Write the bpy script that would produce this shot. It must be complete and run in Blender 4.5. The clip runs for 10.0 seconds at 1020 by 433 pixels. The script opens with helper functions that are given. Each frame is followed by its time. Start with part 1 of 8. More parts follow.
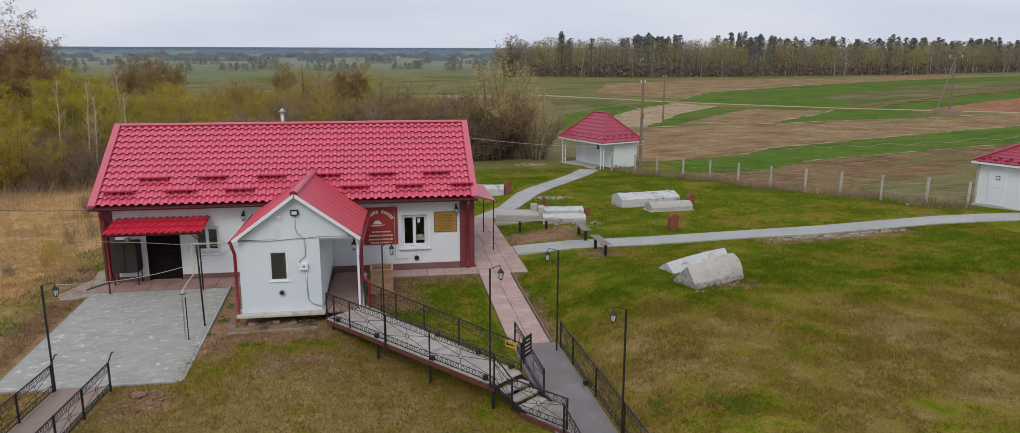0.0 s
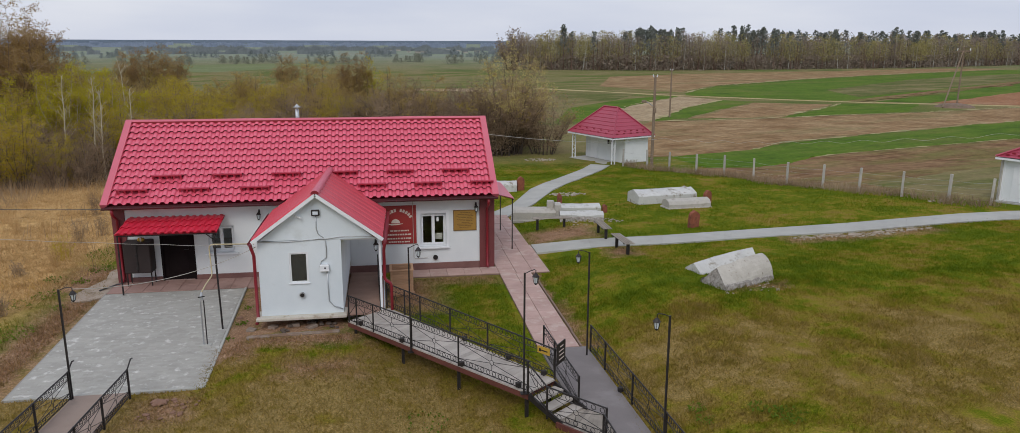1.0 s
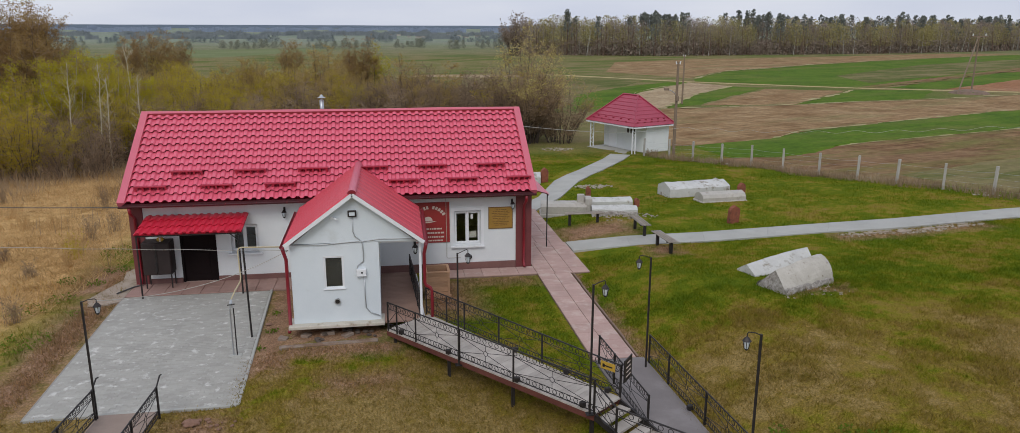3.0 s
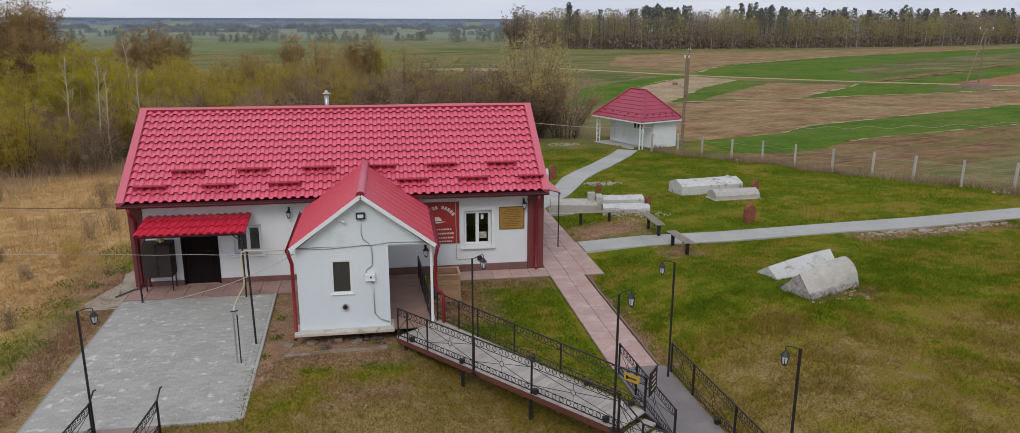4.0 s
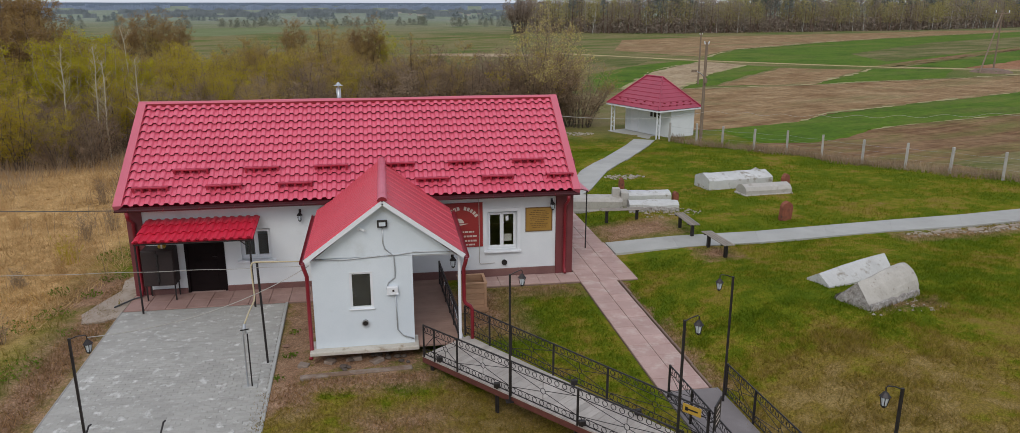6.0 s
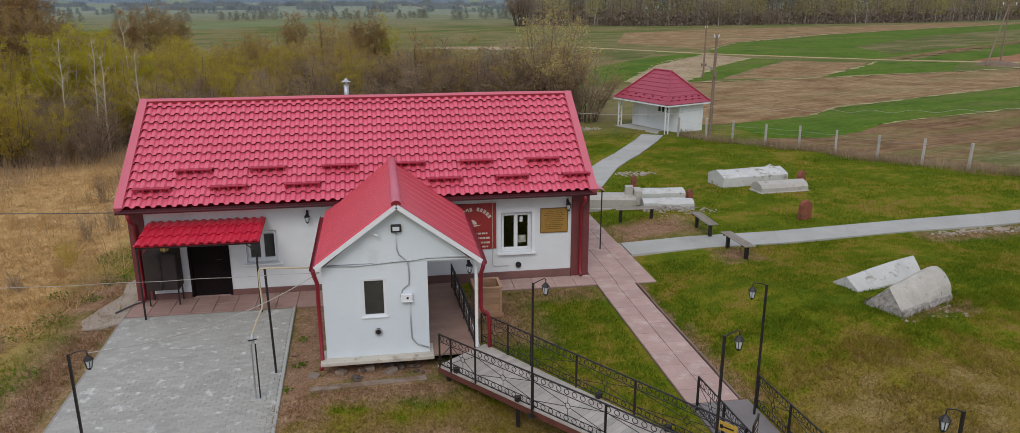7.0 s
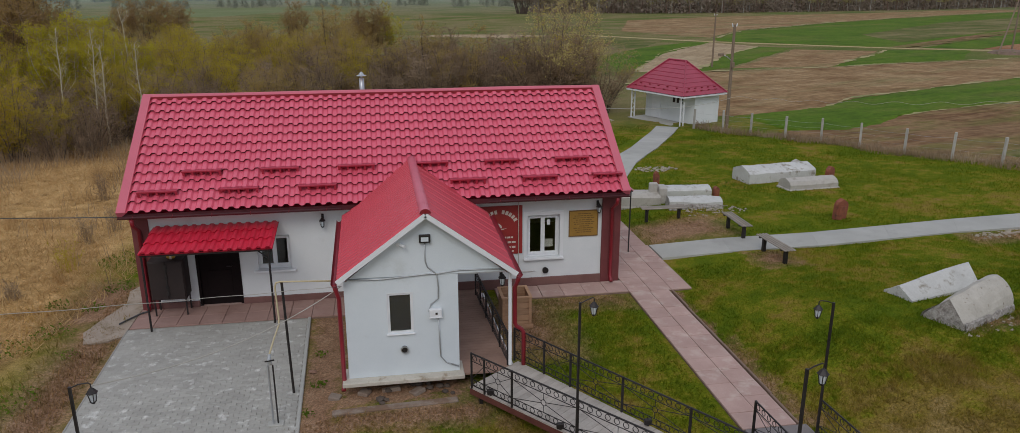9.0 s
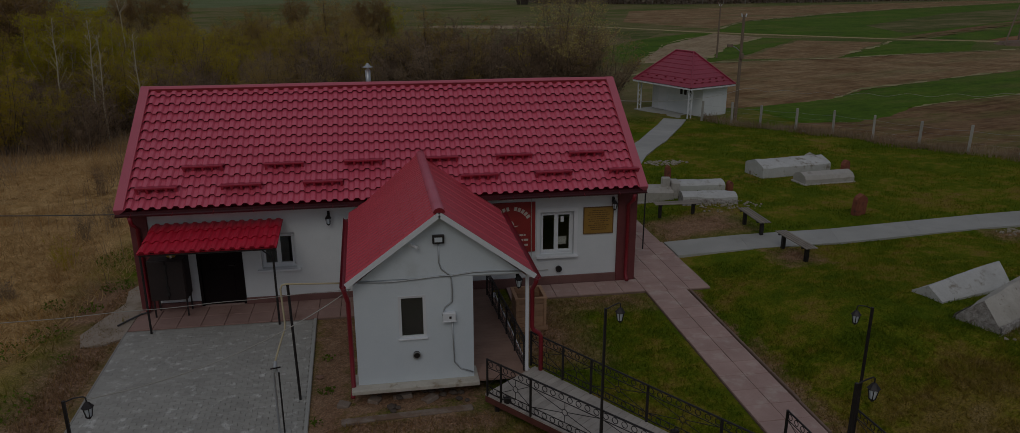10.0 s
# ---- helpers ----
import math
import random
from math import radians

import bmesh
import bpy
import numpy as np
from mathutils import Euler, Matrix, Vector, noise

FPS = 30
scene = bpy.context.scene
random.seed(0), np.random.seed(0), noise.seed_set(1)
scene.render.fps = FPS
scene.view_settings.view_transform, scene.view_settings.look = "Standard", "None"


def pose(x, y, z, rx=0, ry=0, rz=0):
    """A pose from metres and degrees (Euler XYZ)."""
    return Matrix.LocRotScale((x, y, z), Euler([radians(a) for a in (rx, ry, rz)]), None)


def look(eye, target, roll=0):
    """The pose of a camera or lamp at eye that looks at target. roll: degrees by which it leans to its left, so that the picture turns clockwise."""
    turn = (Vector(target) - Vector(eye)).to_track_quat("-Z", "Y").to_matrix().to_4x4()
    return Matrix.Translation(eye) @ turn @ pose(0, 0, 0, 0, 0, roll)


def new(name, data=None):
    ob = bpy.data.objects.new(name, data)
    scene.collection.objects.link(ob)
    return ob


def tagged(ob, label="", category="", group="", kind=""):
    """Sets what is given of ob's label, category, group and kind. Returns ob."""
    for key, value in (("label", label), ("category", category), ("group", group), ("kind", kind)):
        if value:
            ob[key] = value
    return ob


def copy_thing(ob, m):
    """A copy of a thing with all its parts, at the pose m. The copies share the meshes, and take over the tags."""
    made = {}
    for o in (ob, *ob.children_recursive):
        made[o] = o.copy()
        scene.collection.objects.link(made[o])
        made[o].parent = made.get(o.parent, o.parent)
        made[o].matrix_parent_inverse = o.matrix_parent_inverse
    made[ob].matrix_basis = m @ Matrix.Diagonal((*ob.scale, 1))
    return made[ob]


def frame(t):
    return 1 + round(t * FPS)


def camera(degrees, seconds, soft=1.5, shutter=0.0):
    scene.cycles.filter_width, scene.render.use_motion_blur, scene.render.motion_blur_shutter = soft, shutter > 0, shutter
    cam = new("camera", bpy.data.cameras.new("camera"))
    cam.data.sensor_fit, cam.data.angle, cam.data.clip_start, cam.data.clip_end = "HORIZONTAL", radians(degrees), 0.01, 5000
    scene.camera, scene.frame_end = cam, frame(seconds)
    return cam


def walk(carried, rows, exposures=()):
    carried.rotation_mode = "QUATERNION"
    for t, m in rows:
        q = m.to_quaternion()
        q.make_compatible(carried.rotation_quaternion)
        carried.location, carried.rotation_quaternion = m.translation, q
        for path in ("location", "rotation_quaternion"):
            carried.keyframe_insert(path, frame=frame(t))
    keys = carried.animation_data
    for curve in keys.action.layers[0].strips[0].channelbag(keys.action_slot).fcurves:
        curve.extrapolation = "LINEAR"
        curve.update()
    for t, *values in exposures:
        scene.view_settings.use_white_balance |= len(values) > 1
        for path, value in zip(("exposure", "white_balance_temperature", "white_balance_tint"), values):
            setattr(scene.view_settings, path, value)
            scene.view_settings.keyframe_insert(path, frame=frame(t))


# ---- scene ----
# ---- camera and its walk ----
cam = camera(67.2, 10.0, soft=0.75)
PATH = [
    (0, (0.678, 0.374, 7.283), (0.999, 2.302, 6.856), 0.2),
    (0.5, (0.385, 0.731, 7.281), (0.706, 2.657, 6.847), 0.2),
    (1, (0.094, 1.085, 7.324), (0.415, 3.009, 6.88), 0.2),
    (1.5, (-0.209, 1.455, 7.33), (0.113, 3.376, 6.878), 0.2),
    (2, (-0.484, 1.846, 7.35), (-0.16, 3.765, 6.889), 0.2),
    (2.5, (-0.693, 2.232, 7.369), (-0.371, 4.149, 6.898), 0.2),
    (4, (-1.071, 3.467, 7.385), (-0.751, 5.378, 6.888), 0.2),
    (4.5, (-1.122, 3.884, 7.396), (-0.807, 5.794, 6.891), 0.1),
    (5, (-1.281, 4.338, 7.42), (-0.962, 6.244, 6.905), 0.1),
    (5.5, (-1.397, 4.785, 7.427), (-1.08, 6.688, 6.902), 0.1),
    (7, (-1.77, 6.011, 7.443), (-1.455, 7.907, 6.891), 0.0),
    (7.5, (-1.89, 6.368, 7.463), (-1.575, 8.262, 6.902), 0.0),
    (8, (-2.012, 6.7, 7.479), (-1.696, 8.591, 6.91), 0.0),
    (8.5, (-2.139, 7.027, 7.486), (-1.822, 8.916, 6.911), 0.1),
    (9, (-2.248, 7.359, 7.476), (-1.933, 9.246, 6.894), 0.0),
    (9.5, (-2.347, 7.724, 7.456), (-2.031, 9.608, 6.864), 0.0),
    (10, (-2.44, 8.094, 7.398), (-2.125, 9.975, 6.795), -0.0),
]
EXPOSURES = [(0.0, 0.0), (8.4, 0.0), (9.0, -0.3), (9.5, -1.08), (10.0, -2.0)]
walk(cam, [(t, look(eye, target, roll)) for t, eye, target, roll in PATH], EXPOSURES)

# ---- world and light: a bright overcast sky ----
world = bpy.data.worlds.new("overcast_sky")
scene.world = world
world.use_nodes = True
wt = world.node_tree
wt.nodes.clear()
w_out = wt.nodes.new("ShaderNodeOutputWorld")
w_bg = wt.nodes.new("ShaderNodeBackground")
w_sky = wt.nodes.new("ShaderNodeTexSky")
w_sky.sky_type = "NISHITA"
w_sky.sun_disc = False
w_sky.sun_elevation, w_sky.sun_rotation = radians(48), radians(205)
w_sky.air_density, w_sky.dust_density = 1.4, 3.0
w_co = wt.nodes.new("ShaderNodeTexCoord")
w_map = wt.nodes.new("ShaderNodeMapping")
w_map.inputs["Scale"].default_value = (1.0, 1.0, 5.0)
w_n = wt.nodes.new("ShaderNodeTexNoise")
w_n.inputs["Scale"].default_value, w_n.inputs["Detail"].default_value = 2.6, 5.0
w_ramp = wt.nodes.new("ShaderNodeValToRGB")
w_ramp.color_ramp.elements[0].position, w_ramp.color_ramp.elements[0].color = 0.3, (6.2, 6.75, 8.3, 1)
w_ramp.color_ramp.elements[1].position, w_ramp.color_ramp.elements[1].color = 0.75, (8.1, 8.4, 9.3, 1)
w_mix = wt.nodes.new("ShaderNodeMix")
w_mix.data_type = "RGBA"
w_mix.inputs[0].default_value = 0.86
wt.links.new(w_co.outputs["Generated"], w_map.inputs["Vector"])
wt.links.new(w_map.outputs["Vector"], w_n.inputs["Vector"])
wt.links.new(w_n.outputs["Fac"], w_ramp.inputs["Fac"])
wt.links.new(w_sky.outputs["Color"], w_mix.inputs[6])
wt.links.new(w_ramp.outputs["Color"], w_mix.inputs[7])
wt.links.new(w_mix.outputs[2], w_bg.inputs["Color"])
w_bg.inputs["Strength"].default_value = 0.1
wt.links.new(w_bg.outputs["Background"], w_out.inputs["Surface"])

sun = new("sun", bpy.data.lights.new("sun", "SUN"))
sun.data.energy, sun.data.angle, sun.data.color = 1.0, radians(25), (1.0, 0.965, 0.92)
sun.matrix_world = look((-14, -22, 40), (0, 20, 0))


# ---- materials ----
def ramp_node(nt, stops):
    r = nt.nodes.new("ShaderNodeValToRGB")
    els = r.color_ramp.elements
    while len(els) < len(stops):
        els.new(0.5)
    for e, (p, c) in zip(els, stops):
        e.position, e.color = p, (*c, 1)
    return r


def noise_node(nt, vec, scale, detail=4.0, rough=0.55, stretch=(1, 1, 1), turn=0.0):
    n = nt.nodes.new("ShaderNodeTexNoise")
    n.inputs["Scale"].default_value, n.inputs["Detail"].default_value, n.inputs["Roughness"].default_value = scale, detail, rough
    if stretch != (1, 1, 1) or turn:
        # turned first, then stretched, so that streaks run along the turned axis
        for name, value in (("Rotation", (0, 0, radians(turn))), ("Scale", stretch)):
            m = nt.nodes.new("ShaderNodeMapping")
            m.inputs[name].default_value = value
            nt.links.new(vec, m.inputs["Vector"])
            vec = m.outputs["Vector"]
    nt.links.new(vec, n.inputs["Vector"])
    return n.outputs["Fac"]


def mixed(nt, fac, a, b, mode="MIX"):
    m = nt.nodes.new("ShaderNodeMix")
    m.data_type, m.blend_type = "RGBA", mode
    for sock, val in ((m.inputs[0], fac), (m.inputs[6], a), (m.inputs[7], b)):
        if isinstance(val, (int, float)):
            sock.default_value = val
        elif isinstance(val, tuple):
            sock.default_value = (*val, 1)
        else:
            nt.links.new(val, sock)
    return m.outputs[2]


def maths(nt, op, a, b=0.0, clamp=False):
    m = nt.nodes.new("ShaderNodeMath")
    m.operation, m.use_clamp = op, clamp
    for sock, val in zip(m.inputs, (a, b)):
        if isinstance(val, (int, float)):
            sock.default_value = val
        else:
            nt.links.new(val, sock)
    return m.outputs[0]


def span(nt, val, lo, hi):
    m = nt.nodes.new("ShaderNodeMapRange")
    m.inputs["From Min"].default_value, m.inputs["From Max"].default_value = lo, hi
    nt.links.new(val, m.inputs["Value"])
    return m.outputs["Result"]


def start(name):
    m = bpy.data.materials.new(name)
    m.use_nodes = True
    nt = m.node_tree
    b = nt.nodes["Principled BSDF"]
    pos = nt.nodes.new("ShaderNodeNewGeometry").outputs["Position"]
    return m, nt, b, pos


def relief(nt, b, height, strength, dist):
    n = nt.nodes.new("ShaderNodeBump")
    n.inputs["Strength"].default_value, n.inputs["Distance"].default_value = strength, dist
    nt.links.new(height, n.inputs["Height"])
    nt.links.new(n.outputs["Normal"], b.inputs["Normal"])


def island(nt):
    return nt.nodes.new("ShaderNodeNewGeometry").outputs["Random Per Island"]


def surface(name, dark, light, scale=6.0, rough=0.7, metal=0.0, fine=60.0, bump=0.25, dist=0.004, stain=None, stain_scale=1.2,
            stain_cut=(0.55, 0.7), per_piece=0.0, spec=0.5, stretch=(1, 1, 1)):
    """Two-scale mottled surface with fine relief; stain: a third colour in patches; per_piece: tone differs from object to object."""
    m, nt, b, pos = start(name)
    big = noise_node(nt, pos, scale, 5, 0.6, stretch)
    small = noise_node(nt, pos, fine, 3, 0.6, stretch)
    fac = maths(nt, "ADD", maths(nt, "MULTIPLY", big, 0.7), maths(nt, "MULTIPLY", small, 0.3))
    col = mixed(nt, span(nt, fac, 0.32, 0.68), dark, light)
    if stain:
        s = noise_node(nt, pos, stain_scale, 6, 0.65)
        col = mixed(nt, span(nt, s, *stain_cut), col, stain)
    if per_piece:
        rnd = nt.nodes.new("ShaderNodeObjectInfo").outputs["Random"]
        tone = maths(nt, "ADD", maths(nt, "MULTIPLY", rnd, per_piece), 1 - per_piece / 2)
        hsv = nt.nodes.new("ShaderNodeHueSaturation")
        nt.links.new(tone, hsv.inputs["Value"])
        nt.links.new(col, hsv.inputs["Color"])
        col = hsv.outputs["Color"]
    nt.links.new(col, b.inputs["Base Color"])
    b.inputs["Roughness"].default_value, b.inputs["Metallic"].default_value = rough, metal
    b.inputs["Specular IOR Level"].default_value = spec
    if bump:
        relief(nt, b, fac, bump, dist)
    return m


def leafy(name, stops, rough=0.8, trans=0.0, vary=0.35):
    """Twigs, blades and leaves: the colour differs from piece to piece and in broad drifts."""
    m, nt, b, pos = start(name)
    drift = noise_node(nt, pos, 0.35, 3)
    fac = maths(nt, "ADD", maths(nt, "MULTIPLY", maths(nt, "SUBTRACT", island(nt), 0.5), vary), maths(nt, "ADD", maths(nt, "MULTIPLY", maths(nt, "SUBTRACT", drift, 0.5), 1.6), 0.5))
    r = ramp_node(nt, stops)
    nt.links.new(fac, r.inputs["Fac"])
    nt.links.new(r.outputs["Color"], b.inputs["Base Color"])
    b.inputs["Roughness"].default_value, b.inputs["Specular IOR Level"].default_value = rough, 0.2
    if trans:
        t = nt.nodes.new("ShaderNodeBsdfTranslucent")
        nt.links.new(r.outputs["Color"], t.inputs["Color"])
        mix = nt.nodes.new("ShaderNodeMixShader")
        mix.inputs[0].default_value = trans
        nt.links.new(b.outputs[0], mix.inputs[1])
        nt.links.new(t.outputs[0], mix.inputs[2])
        nt.links.new(mix.outputs[0], nt.nodes["Material Output"].inputs["Surface"])
    return m


def grass_tone(nt, pos):
    """Lawn colour by place: green, olive and dry patches; drier and browner towards the road side; bare reed soil in the west."""
    axes = nt.nodes.new("ShaderNodeSeparateXYZ")
    nt.links.new(pos, axes.inputs["Vector"])
    x, y = axes.outputs["X"], axes.outputs["Y"]
    patch = noise_node(nt, pos, 0.42, 6, 0.62)
    mid = noise_node(nt, pos, 2.2, 5, 0.65)
    fine = noise_node(nt, pos, 11.0, 4, 0.7)
    dry = maths(nt, "ADD", maths(nt, "MULTIPLY", patch, 1.6), maths(nt, "MULTIPLY", mid, 1.25))
    dry = maths(nt, "ADD", dry, maths(nt, "MULTIPLY", fine, 0.22))
    lush = maths(nt, "MULTIPLY", span(nt, y, 15.5, 20.5), -0.03)
    dry = maths(nt, "ADD", dry, lush)
    near = maths(nt, "MULTIPLY", span(nt, y, 20.2, 16.6), maths(nt, "SUBTRACT", 1.0, maths(nt, "MULTIPLY", span(nt, y, 15.0, 13.0), 0.35)))
    dry = maths(nt, "ADD", dry, maths(nt, "MULTIPLY", near, 0.36))
    plot = maths(nt, "MULTIPLY", span(nt, x, 2.6, 1.2), span(nt, y, 19.4, 18.4))
    dry = maths(nt, "ADD", dry, maths(nt, "MULTIPLY", plot, 0.14))
    east = maths(nt, "MULTIPLY", span(nt, x, 6.0, 18.0), span(nt, y, 26.0, 20.0))
    dry = maths(nt, "ADD", dry, maths(nt, "MULTIPLY", east, 0.05))
    r = ramp_node(nt, [(0.0, (0.092, 0.132, 0.009)), (0.32, (0.138, 0.158, 0.011)), (0.46, (0.198, 0.178, 0.022)), (0.64, (0.228, 0.172, 0.036)),
                       (0.82, (0.222, 0.158, 0.043)), (1.0, (0.28, 0.2, 0.075))])
    nt.links.new(span(nt, dry, 1.3, 2.06), r.inputs["Fac"])
    col = r.outputs["Color"]
    # dry reed meadow beyond the west side of the yard
    edge = maths(nt, "ADD", x, maths(nt, "MULTIPLY", patch, 3.0))
    west = span(nt, edge, -7.6, -9.0)
    tan = ramp_node(nt, [(0.3, (0.21, 0.118, 0.044)), (0.44, (0.44, 0.275, 0.112)), (0.7, (0.65, 0.43, 0.2))])
    nt.links.new(mid, tan.inputs["Fac"])
    keep = maths(nt, "MULTIPLY", west, span(nt, maths(nt, "ADD", y, maths(nt, "MULTIPLY", patch, 8.0)), 23.5, 27.0))
    col = mixed(nt, keep, col, tan.outputs["Color"])
    # bare soil: beside the yard, under the annexe, at the yard's west edge, by the benches
    wob = maths(nt, "SUBTRACT", maths(nt, "ADD", maths(nt, "MULTIPLY", mid, 1.1), maths(nt, "MULTIPLY", fine, 0.7)), 0.9)

    def zone(x0, x1, y0, y1, soft):
        a = maths(nt, "MINIMUM", maths(nt, "SUBTRACT", x, x0), maths(nt, "SUBTRACT", x1, x))
        e = maths(nt, "MINIMUM", maths(nt, "SUBTRACT", y, y0), maths(nt, "SUBTRACT", y1, y))
        d = maths(nt, "ADD", maths(nt, "MINIMUM", a, e), wob)
        return span(nt, d, -soft, soft)

    soil = ramp_node(nt, [(0.3, (0.17, 0.092, 0.054)), (0.5, (0.29, 0.175, 0.108)), (0.7, (0.4, 0.27, 0.175))])
    nt.links.new(maths(nt, "ADD", maths(nt, "MULTIPLY", fine, 0.5), maths(nt, "MULTIPLY", mid, 0.5)), soil.inputs["Fac"])
    m = None
    for z in ((-4.15, -3.05, 18.6, 25.0, 0.3), (-3.3, -0.9, 19.85, 26.0, 0.15), (-9.3, -7.9, 17.6, 24.5, 0.5), (-9.9, -8.3, 24.6, 27.4, 0.5), (5.4, 8.0, 27.9, 29.9, 0.5), (7.6, 8.6, 25.0, 26.1, 0.3), (14.6, 20.6, 25.9, 26.5, 0.4), (9.4, 11.2, 20.0, 20.35, 0.2), (-4.9, -4.0, 15.9, 16.9, 0.4), (4.75, 5.0, 18.3, 21.6, 0.25), (4.72, 4.86, 21.0, 24.4, 0.1), (-0.1, 1.5, 21.6, 24.5, 0.6), (1.3, 3.4, 24.0, 24.6, 0.5), (-3.5, -0.6, 19.0, 19.9, 0.35), (-2.2, -0.8, 17.3, 17.9, 0.5)):
        k = zone(*z)
        m = k if m is None else maths(nt, "MAXIMUM", m, k)
    col = mixed(nt, m, col, soil.outputs["Color"])
    # open country
    streak = noise_node(nt, pos, 0.035, 5, 0.6, (1.0, 1.9, 1.0), -18)
    far = ramp_node(nt, [(0.32, (0.085, 0.125, 0.03)), (0.44, (0.15, 0.15, 0.055)), (0.52, (0.22, 0.18, 0.09)), (0.58, (0.14, 0.15, 0.05)), (0.7, (0.09, 0.14, 0.03))])
    nt.links.new(streak, far.inputs["Fac"])
    col = mixed(nt, span(nt, maths(nt, "ADD", y, maths(nt, "MULTIPLY", mid, 3.0)), 50.0, 60.0), col, far.outputs["Color"])
    # distance haze painted in: the ground turns pale blue-grey from 220 to 480 m
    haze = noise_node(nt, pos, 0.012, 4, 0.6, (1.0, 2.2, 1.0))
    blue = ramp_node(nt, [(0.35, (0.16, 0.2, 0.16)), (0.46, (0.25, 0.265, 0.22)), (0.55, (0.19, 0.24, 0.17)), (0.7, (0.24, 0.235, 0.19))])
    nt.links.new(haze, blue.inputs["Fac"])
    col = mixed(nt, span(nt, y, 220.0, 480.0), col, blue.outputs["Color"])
    return col, fine, mid


m_ground, nt, b, pos = start("ground_turf")
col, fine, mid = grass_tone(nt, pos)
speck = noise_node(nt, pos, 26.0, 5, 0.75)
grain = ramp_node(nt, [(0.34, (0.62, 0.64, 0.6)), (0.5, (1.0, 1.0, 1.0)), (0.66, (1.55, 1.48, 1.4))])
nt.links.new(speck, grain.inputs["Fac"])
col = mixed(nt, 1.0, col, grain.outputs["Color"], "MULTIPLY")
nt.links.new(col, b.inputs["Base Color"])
b.inputs["Roughness"].default_value, b.inputs["Specular IOR Level"].default_value = 0.95, 0.02
relief(nt, b, maths(nt, "ADD", maths(nt, "MULTIPLY", fine, 0.6), speck), 0.6, 0.05)

m_blade, nt, b, pos = start("grass_blades")
col, fine, mid = grass_tone(nt, pos)
tone = ramp_node(nt, [(0.0, (0.95, 1.0, 0.85)), (0.7, (1.2, 1.25, 1.05)), (1.0, (1.5, 1.45, 1.15))])
nt.links.new(island(nt), tone.inputs["Fac"])
tint = mixed(nt, 1.0, col, tone.outputs["Color"], "MULTIPLY")
nt.links.new(tint, b.inputs["Base Color"])
thin = nt.nodes.new("ShaderNodeBsdfTranslucent")
nt.links.new(tint, thin.inputs["Color"])
both = nt.nodes.new("ShaderNodeMixShader")
both.inputs[0].default_value = 0.45
nt.links.new(b.outputs[0], both.inputs[1])
nt.links.new(thin.outputs[0], both.inputs[2])
nt.links.new(both.outputs[0], nt.nodes["Material Output"].inputs["Surface"])
b.inputs["Roughness"].default_value, b.inputs["Specular IOR Level"].default_value = 0.9, 0.05

m_roof = surface("red_metal_tile", (0.68, 0.108, 0.165), (0.76, 0.13, 0.195), 0.8, 0.32, 0.0, 30, 0.05, 0.002, spec=0.5)
for coat, value in (("Coat Weight", 0.12), ("Coat Roughness", 0.2)):
    m_roof.node_tree.nodes["Principled BSDF"].inputs[coat].default_value = value
m_roof_annex = surface("red_metal_sheet", (0.54, 0.05, 0.072), (0.63, 0.062, 0.088), 0.9, 0.42, 0.0, 30, 0.05, 0.002)
m_roof_small = surface("muted_red_metal_roof", (0.33, 0.036, 0.068), (0.4, 0.048, 0.085), 0.8, 0.34, 0.0, 30, 0.05, 0.002)
m_guard = surface("dark_red_guard", (0.4, 0.035, 0.065), (0.46, 0.045, 0.08), 2, 0.4, 0.0, 40, 0.05, 0.002)
m_trim = surface("pink_red_flashing", (0.56, 0.12, 0.165), (0.64, 0.145, 0.195), 1.5, 0.42, 0.0, 40, 0.05, 0.002)
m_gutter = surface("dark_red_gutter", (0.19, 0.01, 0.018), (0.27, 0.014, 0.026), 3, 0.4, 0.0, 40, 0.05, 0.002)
# for the roof steps: shade of the recess put into the colour
m_step_shade = surface("maroon_step_shade", (0.12, 0.01, 0.018), (0.17, 0.014, 0.024), 3, 0.45, 0.0, 40, 0.05, 0.002)
m_fascia = surface("near_black_maroon_fascia", (0.055, 0.008, 0.012), (0.085, 0.011, 0.017), 3, 0.5, 0.0, 40, 0.05, 0.002)
m_awning = surface("bright_red_awning", (0.58, 0.018, 0.045), (0.68, 0.03, 0.065), 2, 0.4, 0.0, 40, 0.05, 0.002)
m_wall = surface("white_plaster", (0.66, 0.69, 0.7), (0.76, 0.78, 0.78), 0.9, 0.85, 0.0, 90, 0.2, 0.003, stain=(0.55, 0.56, 0.55), stain_cut=(0.62, 0.85))
m_annex = surface("pale_painted_panel", (0.6, 0.66, 0.695), (0.7, 0.75, 0.775), 0.8, 0.7, 0.0, 70, 0.1, 0.002, stain=(0.5, 0.53, 0.52),
                  stain_cut=(0.62, 0.9))
m_plinth = surface("brown_red_plinth", (0.15, 0.07, 0.062), (0.22, 0.11, 0.095), 2, 0.75, 0.0, 60, 0.25, 0.004)
m_pier = surface("maroon_corner_pier", (0.13, 0.028, 0.03), (0.19, 0.045, 0.045), 2, 0.7, 0.0, 60, 0.2, 0.003)
m_white = surface("white_pvc", (0.72, 0.74, 0.76), (0.8, 0.81, 0.82), 3, 0.4, 0.0, 50, 0.03, 0.001)
